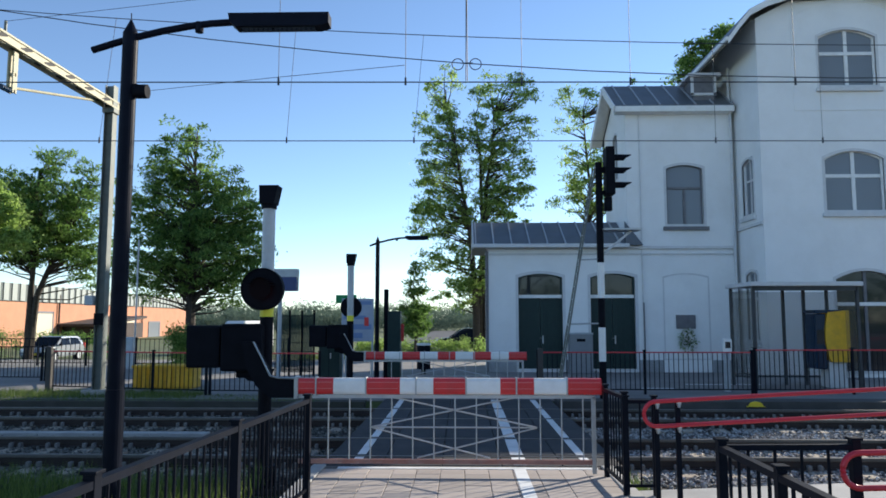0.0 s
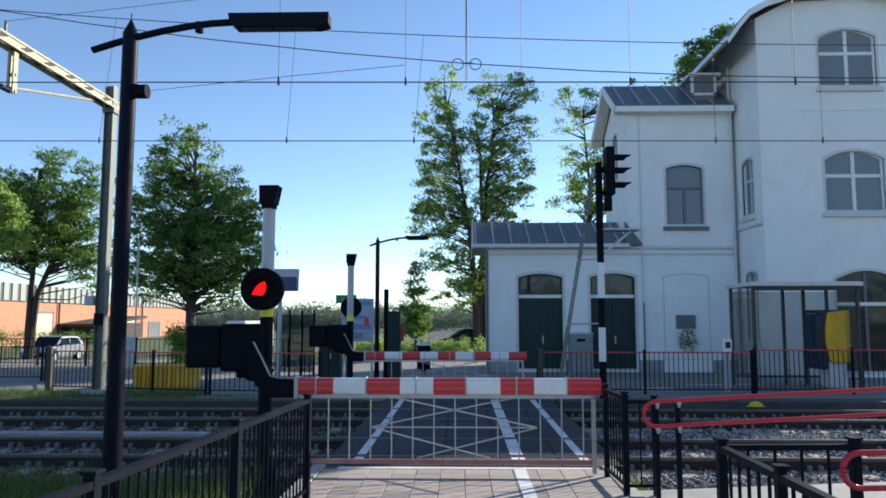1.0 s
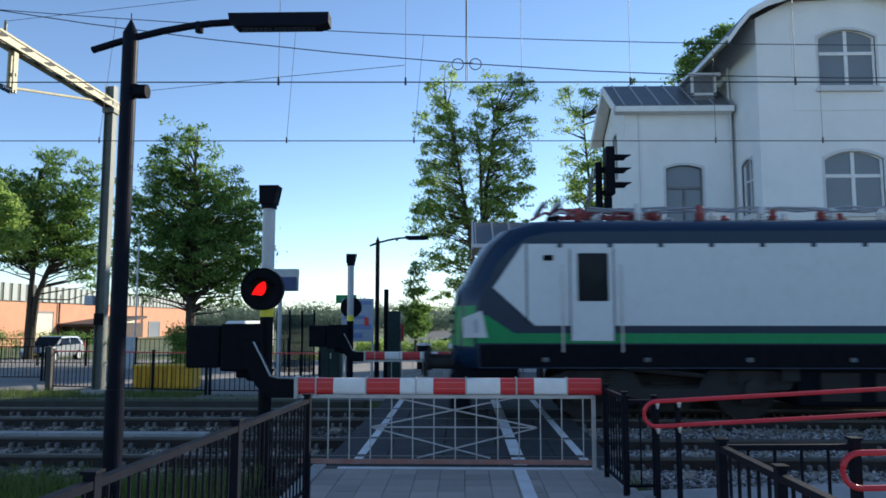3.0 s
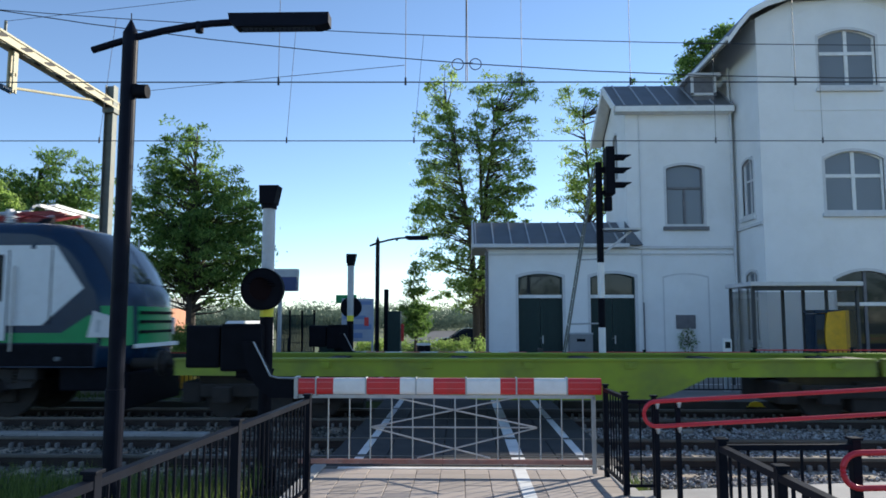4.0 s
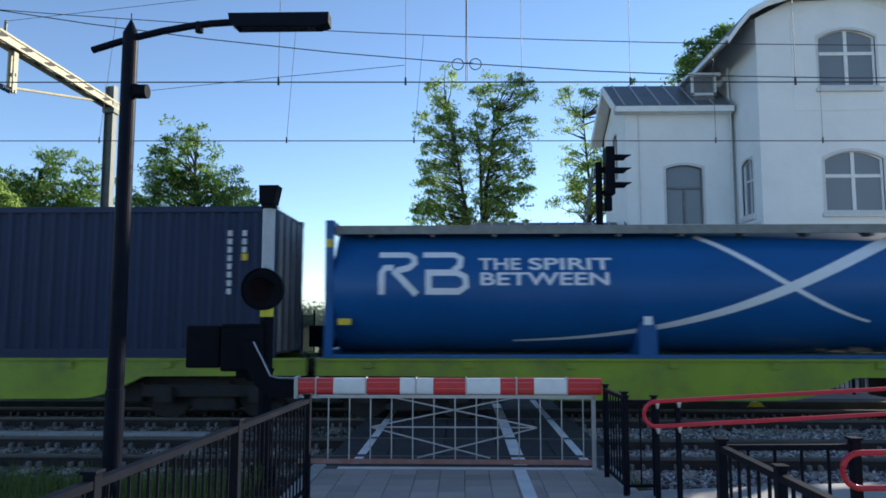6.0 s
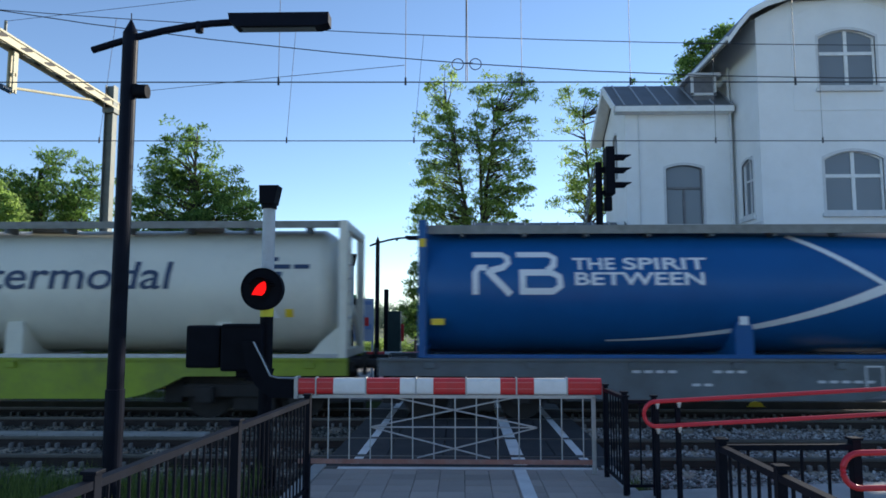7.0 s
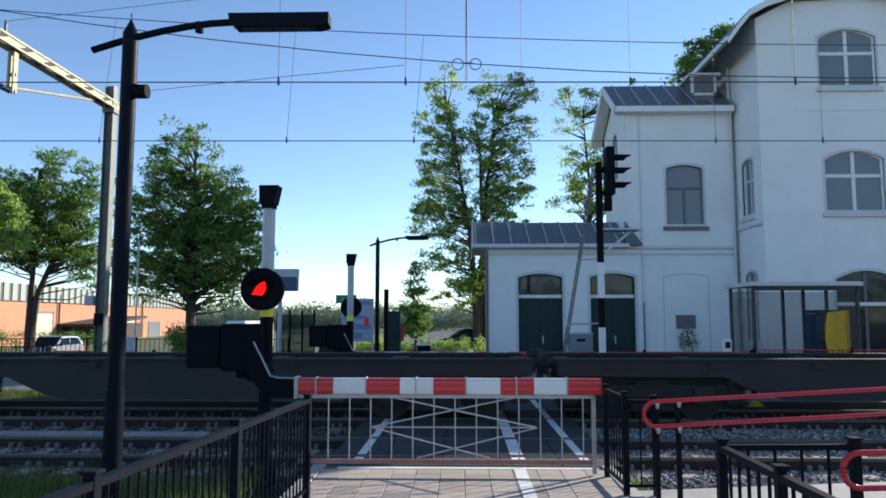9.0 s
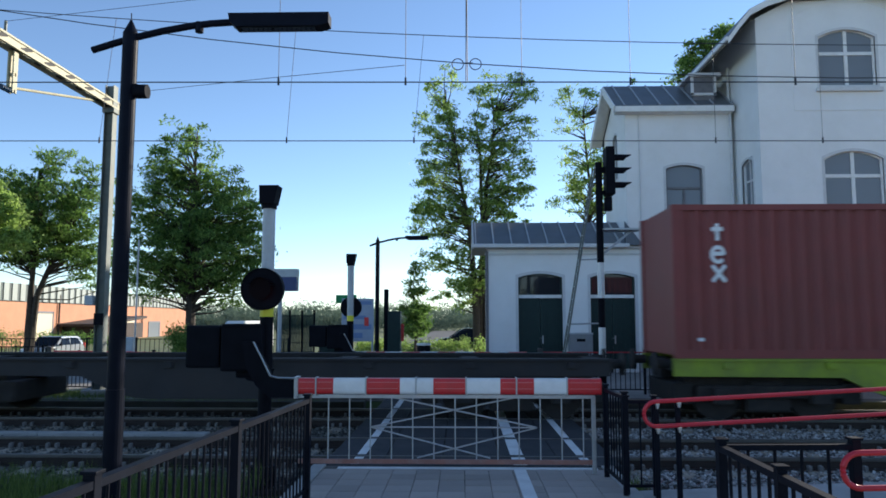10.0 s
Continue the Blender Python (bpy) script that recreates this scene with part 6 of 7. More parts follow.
def build_plants():
    tree((-12.3, 32.4, 0), 0.26, [(0.3, 4.9, 3.1, 1.9), (-1.3, 6.7, 1.8, 1.7), (1.3, 6.6, 1.9, 1.7), (-0.5, 9.2, 1.6, 1.4), (-1.3, 8.3, 1.2, 1.1), (1.1, 8.0, 1.3, 1.1), (1.9, 7.3, 1.2, 1.0), (-2.1, 7.2, 1.1, 1.0), (-2.3, 3.3, 0.9, 0.8), (1.5, 3.0, 0.9, 0.7), (-0.7, 10.7, 0.9, 0.8), (2.9, 5.2, 0.9, 0.9), (2.2, 3.7, 1.2, 0.9), (-2.3, 4.1, 1.3, 1.0), (-0.9, 3.3, 1.0, 0.7), (2.9, 3.0, 0.6, 0.5), (2.6, 6.0, 1.0, 0.9)], 42000, 0.115, "broad-leaved tree with a dense green crown", 11, LEAF, clump=0.34, fill=0.25)
    tree((-21.0, 34.5, 0), 0.2, [(0.4, 7.3, 2.4, 1.9), (2.4, 7.2, 1.7, 1.7), (-1.5, 7.2, 2.2, 2.1), (1.6, 4.8, 1.7, 0.8), (3.2, 5.0, 1.3, 1.0), (0.4, 5.6, 2.4, 1.1), (2.9, 3.9, 1.0, 0.7), (-1.4, 5.0, 1.5, 1.0), (1.4, 9.6, 1.3, 0.9), (3.0, 8.9, 0.9, 0.7)], 29000, 0.125, "tree with a forked trunk and loose green crown", 12, LEAF, trunks=((0, 0.3), (0.05, 2.9)), clump=0.36, fill=0.3)
    tree((-20.8, 29.5, 0), 0.2, [(0.5, 6.2, 1.6, 1.7), (-0.6, 7.5, 1.5, 1.3), (1.7, 5.0, 0.9, 0.8)], 13000, 0.14, "tree with fresh yellowish green leaves", 13, LEAF_LIGHT, clump=0.38, fill=0.3)
    tree((0.2, 38.5, 0), 0.22, [(-1.2, 14.6, 1.0, 1.2), (-1.4, 12.3, 1.5, 1.3), (-1.3, 10.8, 1.4, 1.1), (-1.3, 8.3, 1.5, 1.0), (-1.2, 9.4, 1.5, 1.2), (-1.5, 7.2, 1.8, 1.1), (-0.8, 5.2, 1.6, 0.9), (-0.4, 3.2, 1.5, 0.9), (0.9, 4.4, 1.1, 0.9), (-2.2, 10.6, 0.7, 0.5)], 16000, 0.125, "tall slender tree with a sparse light crown", 14, LEAF_LIGHT, trunks=((0.6, -1.8),), clump=0.34, fill=0.3)
    tree((1.25, 39.0, 0), 0.22, [(1.0, 14.4, 2.0, 1.1), (0.3, 12.1, 1.9, 1.2), (0.9, 10.8, 1.7, 1.0), (0.8, 8.5, 1.8, 1.0), (0.7, 6.5, 1.7, 0.9), (1.2, 9.6, 1.9, 1.2), (0.3, 7.4, 2.1, 1.1), (1.0, 5.6, 1.5, 0.9), (-0.3, 3.6, 1.4, 1.0), (2.4, 12.4, 1.0, 0.9)], 18500, 0.125, "tall slender tree with a sparse light crown", 15, LEAF_LIGHT, trunks=((-0.3, 0.9), (0.1, -0.6)), clump=0.34, fill=0.3)
    tree((-2.15, 34.0, 0), 0.09, [(0, 1.5, 0.7, 0.5), (0, 2.3, 0.75, 0.5), (0, 3.3, 0.5, 0.5), (0, 4.2, 0.3, 0.5)], 5000, 0.11, "small conical green garden tree", 16, LEAF, clump=0.25, fill=0.1)
    tree((8.2, 46.0, 0), 0.25, [(-0.6, 16.2, 1.5, 1.0), (-1.0, 14.7, 1.3, 1.0), (-0.4, 12.4, 1.5, 0.9), (-1.3, 9.4, 1.1, 0.7), (0.6, 10.5, 2.4, 2.5), (2.6, 16.4, 1.6, 1.2)], 9000, 0.14, "tall sparse tree behind the station", 17, LEAF_LIGHT, clump=0.42, fill=0.4)
    tree((18.3, 52.0, 0), 0.35, [(-0.4, 20.9, 1.9, 1.9), (1.6, 22.2, 1.8, 1.6), (-1.9, 19.2, 1.2, 1.0), (2.0, 17.0, 3.0, 3.0)], 18000, 0.22, "tall dark tree behind the station", 18, LEAF, clump=0.55, fill=0.25)
    bush("hedge", -34, -21, 43, 44.4, -0.45, 1.4, 9000, 0.09, "dark green hedge behind the parking place", 21, LEAF)
    bush("hedge", -5.5, 1.2, 36.2, 37.6, 0, 0.95, 9000, 0.07, "low green hedge along the road", 22, LEAF_LIGHT)
    bush("shrub", -10.0, -9.3, 24.2, 24.8, 0, 1.75, 3500, 0.06, "dark green shrub by the railing", 23, LEAF)
    bush("far_woods", -110, 60, 170, 185, 0, 6.8, 60000, 0.42, "line of far trees, haze put into their colour", 24, LEAF_HAZED, uneven=0.7)
    bush("far_woods", -60, 10, 120, 130, 0, 4.0, 30000, 0.26, "rough bushes beyond the meadow", 25, LEAF_HAZED, uneven=0.7)
    # the row at negative y is an unseen backdrop, added to dim reflections
    bush("far_woods", -120, 120, -62, -50, 0, 9.0, 30000, 0.5, "unseen tree row added behind the camera to darken reflections", 26, LEAF, uneven=0.5)
    grass_patch(-7.5, -2.4, 6.2, 9.0, -0.12, 9000, 0.34, 31)
    grass_patch(-14, -6.6, 17.5, 18.9, -0.03, 7000, 0.2, 32)
    grass_patch(-14, -3.3, 17.05, 18.4, -0.05, 9000, 0.1, 35)
    grass_patch(1.95, 2.2, 8.3, 9.4, -0.2, 300, 0.25, 33)
    grass_patch(-8, 1.0, 34.6, 36.2, -0.05, 6000, 0.35, 34)


# ---- yard: shelter, machines, signs, cars, hall ----
def build_shelter():
    s = thing("platform_shelter", Matrix.Translation((7.98, 19.9, 0)), "glass platform shelter with dark posts and a flat pale roof", "shelter")
    W, D, H = 2.8, 1.65, 2.80
    part("roof", box(-0.12, W + 0.12, -0.15, D + 0.1, H, H + 0.12, bevel=0.02), TRIM, s, "flat pale roof")
    for x, y in ((0.0, 0.0), (0.0, D), (W, 0.0), (W, D), (1.52, D), (2.12, D)):
        part("post", box(x - 0.04, x + 0.04, y - 0.04, y + 0.04, -0.03, H, bevel=0.008), POST_GREY, s)
    for a, b in ((0.05, 1.47), (1.57, 2.07), (2.17, W - 0.05)):
        p = part("pane", box(a, b, D - 0.01, D + 0.01, 0.25, 2.7), CLEAR, s, "clear glass pane")
        p.visible_shadow = False
        part("pane_rail", box(a, b, D - 0.03, D + 0.03, 0.2, 0.26), POST_GREY, s)
    for x in (0.0, W):
        p = part("side_pane", box(x - 0.01, x + 0.01, 0.05, D - 0.05, 0.25, 2.7), CLEAR, s, "clear glass pane")
        p.visible_shadow = False
    part("front_beam", box(0, W, -0.04, 0.04, 2.68, 2.8), POST_GREY, s)
    m = thing("ticket_machine", Matrix.Translation((10.26, 20.9, 0)), "yellow and dark blue ticket machine with rounded side", "ticket machine")
    part("body", box(-0.30, 0.0, -0.3, 0.35, 0.5, 2.05, bevel=0.04), LOCO_BLUE, m, "dark blue machine body")
    part("pedestal", box(0.05, 0.55, -0.25, 0.25, -0.02, 0.75, bevel=0.02), TRIM, m, "grey pedestal")
    part("yellow_side", prism([(0.08, 0.7)] + [(0.04 - 0.10 * math.sin(math.pi * i / 10), 0.8 + 1.3 * i / 10) for i in range(11)] + [(0.62, 2.15), (0.62, 0.7)], "y", -0.36, 0.3), YELLOW, m, "yellow rounded side")
    part("screen", box(-0.27, -0.06, -0.315, -0.3, 1.2, 1.6), PANE, m)
    part("canopy", box(-0.32, 0.45, -0.34, 0.35, 2.06, 2.16, bevel=0.02), LOCO_BLUE, m)
    v = thing("card_reader_post", Matrix.Translation((7.05, 19.5, 0)), "pale grey card reader post", "card reader")
    part("post", box(-0.07, 0.07, -0.06, 0.06, -0.03, 1.03, bevel=0.02), GREY_PAINT, v)
    part("reader", box(-0.1, 0.12, -0.1, 0.07, 1.0, 1.38, bevel=0.03), WHITE, v, "white reader head")
    part("reader_screen", box(-0.06, 0.08, -0.108, -0.098, 1.13, 1.30), PANE, v)


def build_wall_items():
    p = single("plaque", box(7.80, 8.50, 26.44, 26.49, 1.55, 2.05, bevel=0.008), SILL, "dark rectangular memorial plaque on the wall", "plaque")
    w = thing("wreath", Matrix.Translation((8.18, 26.4, 1.12)), "green and white wreath under the plaque", "wreath")
    lv = np.random.default_rng(6)
    ang = lv.uniform(0, 6.28, 1500)
    rad = 0.2 + lv.normal(size=1500) * 0.06
    c = np.stack([rad * np.cos(ang), lv.normal(size=1500) * 0.03, rad * np.sin(ang) * 1.35], 1)
    leaf = new("leaves", leaf_mesh("leaves", c, 0.05, lv, LEAF))
    leaf.parent = w
    tagged(leaf, "green leaves", kind="stuff")
    flowers = new("flowers", leaf_mesh("flowers", c[::5] + np.array([0, -0.05, 0]), 0.045, lv, WHITE, aspect=1.2))
    flowers.parent = w
    tagged(flowers, "small white flowers", kind="stuff")
    part("ribbon", merge(box(-0.08, -0.03, -0.05, -0.03, -0.62, -0.2), box(0.02, 0.07, -0.05, -0.03, -0.55, -0.2)), WHITE, w, "white ribbon")
    c = thing("service_cabinet", Matrix.Translation((3.85, 25.9, 0)), "grey steel service cabinet before the wall", "cabinet")
    part("body", box(0, 0.82, 0, 0.45, -0.02, 1.38, bevel=0.02), material("cabinet grey", (0.22, 0.23, 0.24), 0.6, vary=0.1), c)
    part("lid", box(-0.02, 0.84, -0.02, 0.47, 1.36, 1.41, bevel=0.01), GREY_PAINT, c)
    part("label", box(0.25, 0.55, -0.006, 0.0, 1.1, 1.2), DULL_BLACK, c, "dark label")
    for x in (6.66,):
        single("downpipe_guard", rod((x - 0.02, 26.43, -0.03), (x - 0.02, 26.43, 2.5), 0.028, seg=10), SILL, "dark grey downpipe foot on the wall", "pipe")


PRINT_BLUE = material("pale blue print", (0.16, 0.24, 0.42), 0.6, vary=0.1, bump=0)
BOARD_BLUE = material("pale blue board face", (0.33, 0.38, 0.47), 0.6, vary=0.1, bump=0)
SIGN_BLUE = material("dark blue sign face", (0.012, 0.035, 0.14), 0.4, vary=0.1, bump=0)
LINE_RED = material("pale red seam", (0.62, 0.2, 0.2), 0.5, vary=0.1, bump=0)


def build_signs():
    b = thing("information_board", Matrix.Translation((-3.1, 21.0, 0)), "white information board with blue panels on posts", "sign board")
    part("board", box(-0.42, 0.52, 0, 0.05, 1.25, 2.5, bevel=0.01), BOARD_BLUE, b)
    for z0, z1, x0, x1 in ((2.32, 2.42, -0.36, 0.46), (2.1, 2.25, -0.36, 0.1), (1.9, 2.0, -0.36, 0.3), (1.6, 1.75, -0.3, 0.46), (1.35, 1.5, -0.36, 0.2)):
        part("panel", box(x0, x1, -0.006, 0.0, z0, z1), PRINT_BLUE, b, "blue printed bar")
    part("red_mark", box(0.25, 0.38, -0.007, 0.0, 1.7, 1.95), RED, b, "small red mark")
    for x in (-0.38, 0.48):
        part("post", rod((x, 0.08, -0.03), (x, 0.08, 2.5), 0.03, seg=8), GREY_PAINT, b)
    g = thing("direction_sign", Matrix.Translation((-3.55, 22.0, 0)), "green direction sign on a grey post", "road sign")
    part("panel", box(-0.32, 0.32, -0.02, 0.02, 2.38, 2.64, bevel=0.01), LOCO_GREEN, g)
    part("post", rod((0, 0.04, -0.03), (0, 0.04, 2.6), 0.03, seg=8), GREY_PAINT, g)
    n = thing("station_sign", Matrix.Translation((-5.1, 20.0, 0)), "blue and grey station sign box on a grey pole", "station sign")
    part("pole", rod((0, 0.05, -0.03), (0, 0.05, 3.3), 0.06, seg=12), GREY_PAINT, n)
    part("sign_box", box(-0.35, 0.52, -0.12, 0.12, 3.05, 3.30, bevel=0.02), GREY_PAINT, n)
    part("blue_face", box(-0.30, 0.5, -0.13, 0.13, 2.68, 3.07), SIGN_BLUE, n, "blue sign face")
    c = thing("signal_cabinet", Matrix.Translation((-2.25, 23.0, 0)), "dark green equipment cabinet with a tall vent pole", "cabinet")
    part("body", box(-0.1, 0.3, -0.2, 0.3, -0.02, 2.15, bevel=0.02), DARK_GREEN, c)
    part("vent_pole", box(-0.24, -0.1, -0.08, 0.08, -0.02, 2.85, bevel=0.01), DULL_BLACK, c)
    part("red_mark", box(0.31, 0.4, 0.0, 0.05, 1.2, 1.75), RED, c, "red sign edge")
    q = thing("equipment_cabinet", Matrix.Translation((-3.84, 19.3, 0)), "dark green crossing equipment cabinet behind the barrier", "cabinet")
    part("body", box(0, 0.56, 0, 0.5, 0.08, 1.62, bevel=0.02), DARK_GREEN, q)
    part("lid", box(-0.03, 0.59, -0.03, 0.53, 1.62, 1.68, bevel=0.015), DARK_GREEN, q)
    part("plinth", box(0.03, 0.53, 0.03, 0.47, -0.03, 0.08), DARK_CONCRETE, q, "dark concrete plinth")
    part("door_seam", box(0.275, 0.285, -0.004, 0.0, 0.15, 1.55), DULL_BLACK, q)
    part("handle", box(0.31, 0.34, -0.03, 0.0, 0.85, 1.0, bevel=0.006), STEEL, q, "small steel handle")
    l = thing("litter_bin", Matrix.Translation((-1.35, 25.5, 0)), "dark litter bin with a white band", "bin")
    part("drum", rod((0, 0, 0.15), (0, 0, 1.0), 0.24, seg=18), DULL_BLACK, l)
    part("band", rod((0, 0, 0.98), (0, 0, 1.05), 0.25, seg=18), WHITE, l)
    part("foot", rod((0, 0, -0.03), (0, 0, 0.2), 0.08, seg=10), DULL_BLACK, l)
    f = thing("mesh_fence", Matrix.Translation((-6.3, 24.5, 0)), "tall dark mesh fence panels", "fence")
    for i in range(4):
        x = 0.42 * i
        part("post", box(x - 0.03, x + 0.03, -0.03, 0.03, -0.03, 2.2), DULL_BLACK, f)
    for i in range(3):
        part("mesh_panel", merge(*[rod((0.42 * i + 0.05 * k, 0, 0.1), (0.42 * i + 0.05 * k, 0, 2.05), 0.02, seg=4) for k in range(1, 8)], *[rod((0.42 * i, 0, 0.2 + 0.3 * k), (0.42 * i + 0.42, 0, 0.2 + 0.3 * k), 0.012, seg=4) for k in range(7)]), DARK_GREEN, f)
    y = thing("grit_container", Matrix.Translation((-9.12, 19.9, 0)), "yellow ribbed plastic container behind the railing", "container")
    part("box", box(0, 1.66, 0, 0.7, -0.02, 0.56, bevel=0.03), YELLOW, y)
    for i in range(7):
        part("rib", box(0.08 + 0.23 * i, 0.18 + 0.23 * i, -0.05, 0.02, 0.02, 0.5, bevel=0.015), YELLOW, y)
    part("lid", box(-0.04, 1.70, -0.05, 0.74, 0.54, 0.63, bevel=0.03), YELLOW, y)
    d = thing("cable_duct", Matrix.Translation((-12.5, 12.85, 0)), "pale concrete cable duct between the tracks", "cable duct")
    for i in range(8):
        part("duct_lid", box(i * 1.0 + 0.004, i * 1.0 + 0.996, -0.12, 0.12, -0.2, -0.1, bevel=0.01), CONCRETE, d)
    e = thing("track_plate", Matrix.Translation((6.66, 16.72, -0.1)), "small yellow plate on the platform edge", "plate")
    part("plate", prism([(-0.22, 0.02)] + [(-0.16 * math.cos(math.pi * i / 8), 0.04 + 0.1 * math.sin(math.pi * i / 8)) for i in range(9)] + [(0.22, 0.02)], "y", -0.03, 0.01), CARGO_YELLOW, e)
    h = thing("height_pole", Matrix.Translation((-13.5, 29.5, 0)), "thin grey flag pole in the yard", "pole")
    part("pole", rod((0, 0, -0.03), (0, 0, 5.2), 0.035, seg=8), GREY_PAINT, h)
    for x, y, dx, dy in ((5.0, 20.3, 0.9, 0.12), (6.6, 21.6, 2.2, 0.10), (-2.4, 22.0, 1.5, 0.12), (-1.0, 20.2, 0.12, 1.6)):
        single("yard_line", box(x, x + dx, y, y + dy, -0.025, -0.014), MARKING, "worn white painted line in the yard", "road marking", kind="structure")
    k = thing("grey_bollard", Matrix.Translation((-13.0, 28.0, 0)), "grey steel post in the yard", "post")
    part("post", box(-0.15, 0.15, -0.1, 0.1, -0.03, 1.2, bevel=0.02), GREY_PAINT, k)


def car(m, paint, label, van=False):
    """A parked car along local x (nose at +x): a small hatchback 3.6 m long, or a van."""
    c = thing("parked_car", m, label, "car", "parked cars")
    if van:
        out = [(-2.4, 0.35), (2.3, 0.35), (2.4, 0.6), (2.35, 1.0), (1.7, 1.25), (1.15, 1.95), (0.9, 2.2), (-2.3, 2.2), (-2.4, 2.0)]
    else:
        out = [(-1.75, 0.28), (1.75, 0.28), (1.83, 0.5), (1.72, 0.72), (1.5, 0.80), (0.95, 0.88), (-1.75, 0.90), (-1.82, 0.6)]
    bm = prism(out, "y", -0.82, 0.82)
    bmesh.ops.bevel(bm, geom=list(bm.edges), offset=0.07, segments=2, affect="EDGES")
    body = part("body", bm, paint, c)
    if van:
        for y in (-0.832, 0.812):
            part("side_window", prism([(1.62, 1.25), (1.1, 1.9), (0.3, 1.9), (0.3, 1.25)], "y", y, y + 0.02), PANE, body)
        part("windscreen", prism([(1.72, 1.28), (1.2, 1.92), (1.25, 1.94), (1.77, 1.3)], "y", -0.7, 0.7), PANE, body)
    else:
        # cabin narrows towards the roof
        cab = prism([(1.0, 0.84), (0.30, 1.34), (0.1, 1.38), (-1.25, 1.36), (-1.45, 1.28), (-1.76, 0.86)], "y", -0.78, 0.78)
        for v in cab.verts:
            v.co.y *= 1 - 0.32 * max(0.0, v.co.z - 0.86)
        bmesh.ops.bevel(cab, geom=list(cab.edges), offset=0.04, segments=2, affect="EDGES")
        roof = part("cabin", cab, paint, body)
        for q in (-1, 1):
            for pts in ([(0.80, 0.90), (0.30, 1.27), (-0.32, 1.30), (-0.32, 0.90)], [(-0.40, 0.90), (-0.40, 1.30), (-1.12, 1.28), (-1.42, 0.92)]):
                w = prism(pts, "y", -0.008, 0.008)
                for v in w.verts:
                    v.co.y += q * (0.785 * (1 - 0.32 * max(0.0, v.co.z - 0.86)))
                part("side_window", w, CAB_GLASS, roof)
            part("mirror", box(0.72, 0.84, q * 0.88 - 0.08, q * 0.88 + 0.08, 0.88, 1.0, bevel=0.02), DULL_BLACK, body)
            part("tail_light", box(-1.80, -1.66, q * 0.72 - 0.09, q * 0.72 + 0.09, 0.72, 1.0, bevel=0.02), RED, body)
        part("windscreen", prism([(0.99, 0.88), (0.36, 1.33), (0.38, 1.36), (1.02, 0.90)], "y", -0.64, 0.64), CAB_GLASS, roof)
        part("rear_window", prism([(-1.50, 1.27), (-1.74, 0.92), (-1.78, 0.94), (-1.54, 1.29)], "y", -0.6, 0.6), CAB_GLASS, roof)
    n = 2.3 if van else 1.76
    for y in (-0.6, 0.6):
        part("headlight", box(n - 0.15, n + 0.05, y - 0.17, y + 0.17, 0.56, 0.72, bevel=0.03), LETTER_WHITE, body)
    part("grille", box(n - 0.1, n + 0.09, -0.5, 0.5, 0.32, 0.54, bevel=0.02), DULL_BLACK, body, "dark grille")
    part("plate", box(n + 0.085, n + 0.11, -0.26, 0.26, 0.40, 0.51), CARGO_YELLOW, body, "plain yellow plate")
    for x in (-1.12, 1.15) if not van else (-1.5, 1.5):
        for y in (-0.76, 0.76):
            w = part("wheel", rod((x, y - 0.1, 0.29), (x, y + 0.1, 0.29), 0.29, seg=20), DULL_BLACK, c)
            part("rim", rod((x, y - 0.11, 0.29), (x, y + 0.11, 0.29), 0.19, seg=14), STEEL, w)
    return c


def build_cars():
    car(pose(-22.9, 40.0, -0.44, 0, 0, 268), material("silver white car paint", (0.30, 0.32, 0.34), 0.25, 0.3, vary=0.03, bump=0, coat=0.5), "silver white hatchback parked behind the railing")
    car(pose(0.3, 41.0, 0, 0, 0, 180), material("black car paint", (0.015, 0.016, 0.02), 0.25, 0.2, vary=0.05, bump=0, coat=0.5), "dark car parked on the road by the trees")
    car(pose(-15.2, 50.0, -0.42, 0, 0, 250), material("white van paint", (0.7, 0.7, 0.7), 0.3, vary=0.03, bump=0), "white van parked far back", van=True)


BRICK = material("orange red brick", (0.46, 0.21, 0.12), 0.85, vary=0.12, scale=0.8, fine=20, dirt=(0.40, 0.19, 0.11), dirt_amount=0.4, bump=0.2)
CLAD = material("grey green roof cladding", (0.07, 0.085, 0.08), 0.6, vary=0.15, scale=1)


RIB_GREY = material("pale grey green ribs", (0.30, 0.32, 0.29), 0.6, vary=0.1)


PORCH = material("dark brown weathered boards", (0.045, 0.03, 0.025), 0.8, vary=0.3, scale=2)


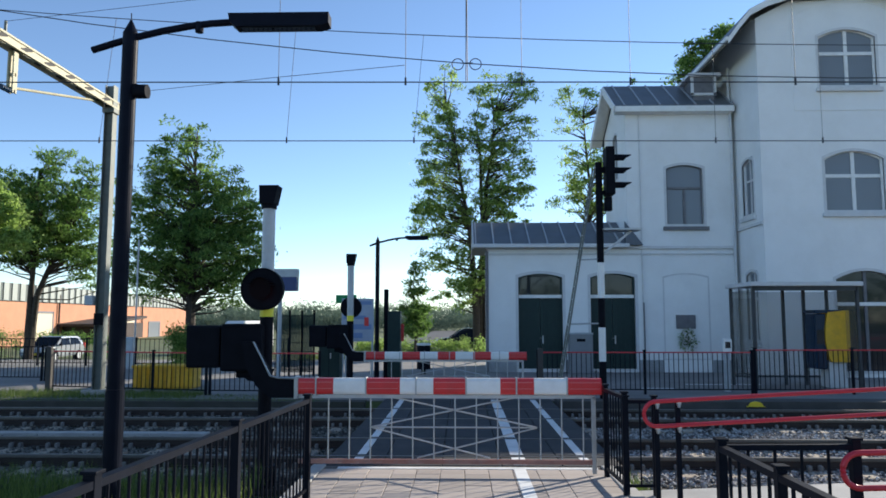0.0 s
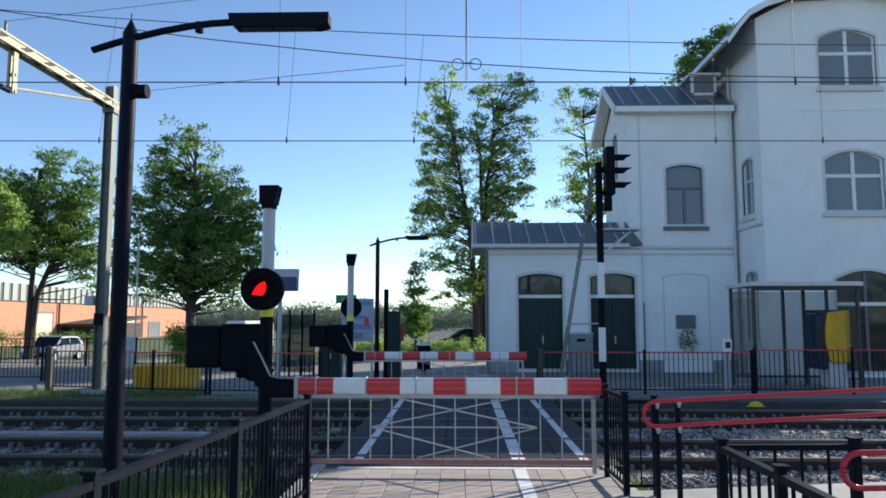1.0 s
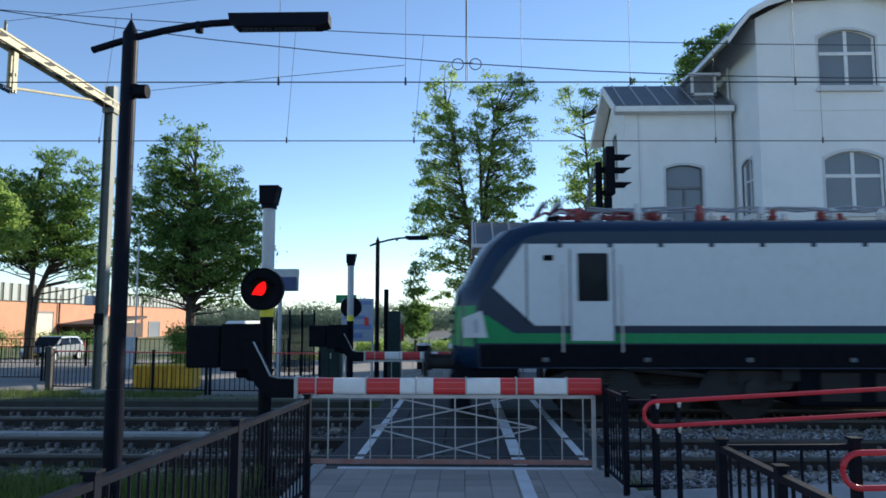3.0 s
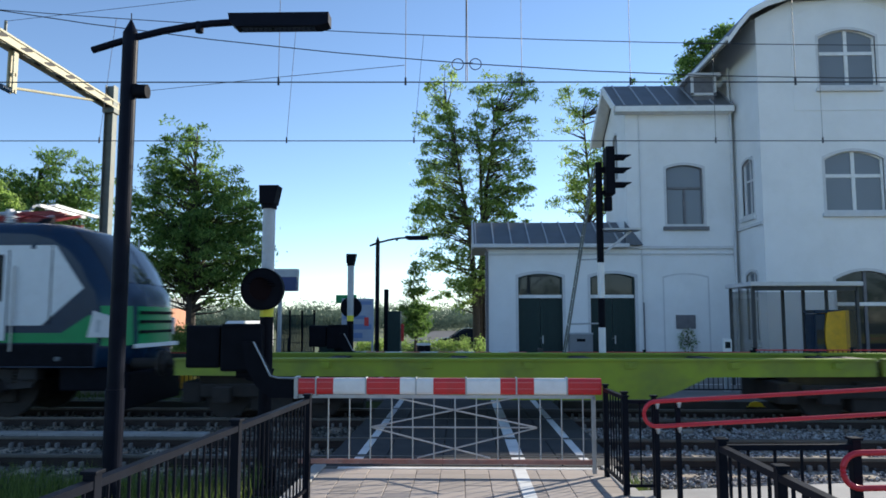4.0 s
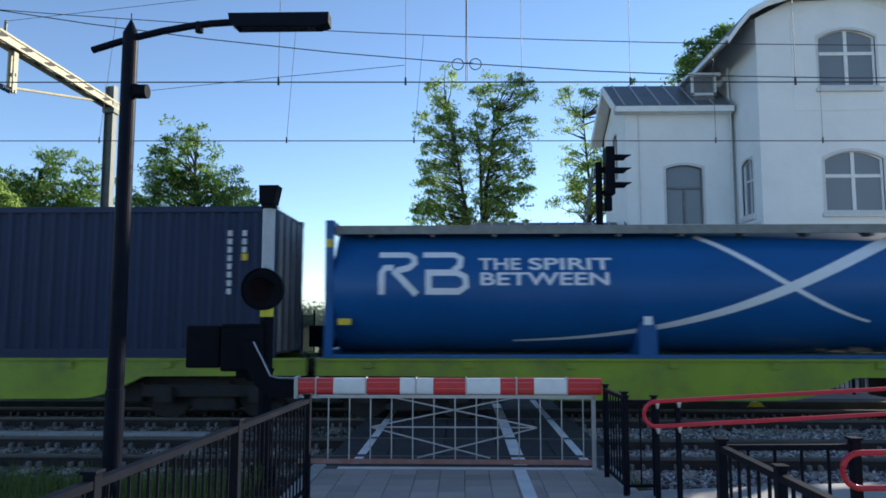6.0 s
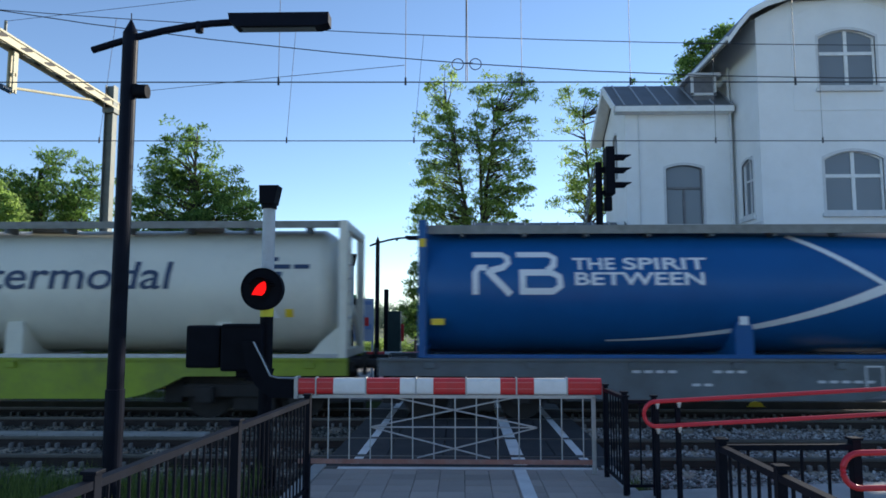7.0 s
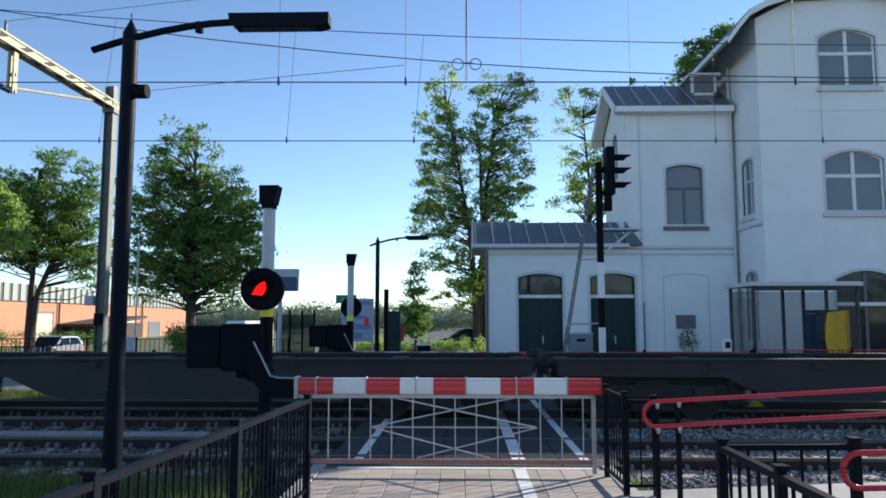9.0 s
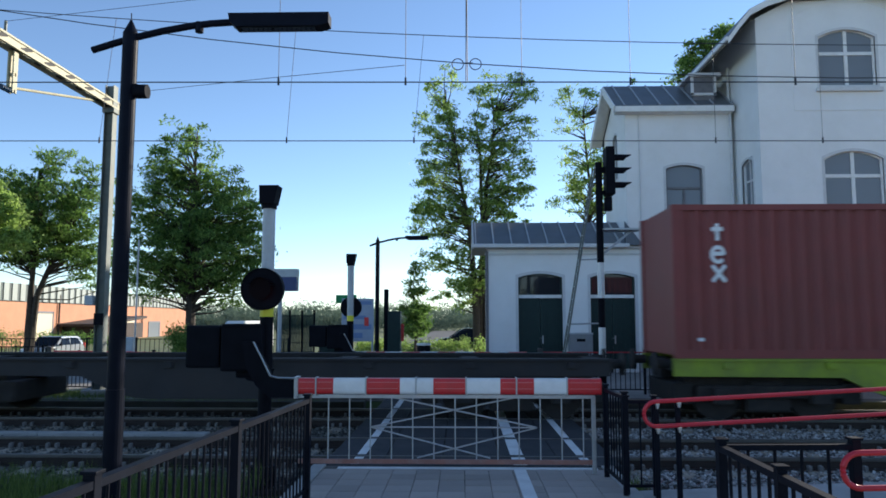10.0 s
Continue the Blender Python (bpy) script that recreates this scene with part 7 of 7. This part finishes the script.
def build_hall():
    """Low brick hall, its long side running away from the camera."""
    a, b = Vector((-37.3, 55.0, 0)), Vector((-41.0, 108.0, 0))
    d = (b - a).normalized()
    m = Matrix.Translation(a) @ Matrix.Rotation(math.atan2(d.y, d.x), 4, "Z")
    h = thing("brick_hall", m, "low orange brick industrial hall with ribbed grey cladding", "hall")
    L = (b - a).length
    part("wall", box(0, L, 0, 12, -0.7, 3.4), BRICK, h)
    part("cladding", box(-0.1, L + 0.1, -0.12, 12, 3.4, 4.9), CLAD, h, "grey green ribbed cladding")
    for i in range(42):
        part("rib", box(i * L / 42, i * L / 42 + 0.75, -0.2, -0.11, 3.45, 4.9), RIB_GREY, h, "pale vertical rib")
    for x0, x1, z in ((7.6, 11.0, 2.4), (27, 31, 2.0)):
        dr = part("door", box(x0, x1, -0.05, 0.02, -0.1, z), material("cream roller door", (0.58, 0.48, 0.34), 0.6, vary=0.05), h, "cream roller door")
        part("door_frame", merge(box(x0 - 0.2, x0, -0.08, 0.02, -0.1, z + 0.2), box(x1, x1 + 0.2, -0.08, 0.02, -0.1, z + 0.2), box(x0 - 0.2, x1 + 0.2, -0.08, 0.02, z, z + 0.2)), SILL, dr)
    for x0, x1 in ((35.8, 39.5),):
        part("window", box(x0, x1, -0.05, 0.02, -0.4, 1.5), PALE_PANE, h)
        part("window_frame", merge(box(x0 - 0.25, x0 + 0.1, -0.08, 0.02, -0.5, 1.6), box(x1 - 0.1, x1 + 0.25, -0.08, 0.02, -0.5, 1.6), box(x0, x1, -0.08, 0.02, 1.45, 1.62)), SILL, h)
    part("porch_roof", prism([(12, 1.2), (24, 2.0), (24, 2.25), (12, 1.45)], "y", -4.0, 0.0), PORCH, h, "dark sloping porch roof")
    part("porch_wall", box(13, 24, -3.6, -0.02, -0.1, 1.5), PORCH, h, "dark brown boarded porch")
    for x in (12.0, 33.0):
        part("downpipe", rod((x, -0.16, -0.1), (x, -0.16, 4.2), 0.09, seg=8), PORCH, h, "dark downpipe")


build_fences()
build_handrails()
street_lamp("street_lamp", (-3.57, 7.4, 0), 5.12, 0.085, (-0.41, 1.10, 2.16), "tall black street lamp with a flat LED head")
street_lamp("street_lamp", (-2.83, 24.0, 0), 4.66, 0.075, (-0.27, 0.95, 1.70), "black street lamp beyond the crossing", box_on=False)
build_barriers()
build_signal()
build_overhead()
build_plants()
build_shelter()
build_wall_items()
build_signs()
build_cars()
build_hall()
stones("ballast", "grey and brown crushed stone ballast", [(1.95, 13, 9.2, 12.6, -0.19, 22000), (2.15, 14, 12.6, 16.7, -0.19, 16000)], 0.042, 41)
# Darker copy of the ballast stone colours, for the left side only.
STONE_DARK = island_material("darker ballast stones", (0.025, 0.025, 0.022), (0.20, 0.195, 0.17), 0.9)
stones("ballast", "darker crushed stone ballast left of the crossing", [(-13, -1.9, 9.2, 12.6, -0.19, 17000), (-14, -1.9, 12.6, 16.7, -0.19, 16000)], 0.042, 42, STONE_DARK)
lay_tiles(footway)
motions()
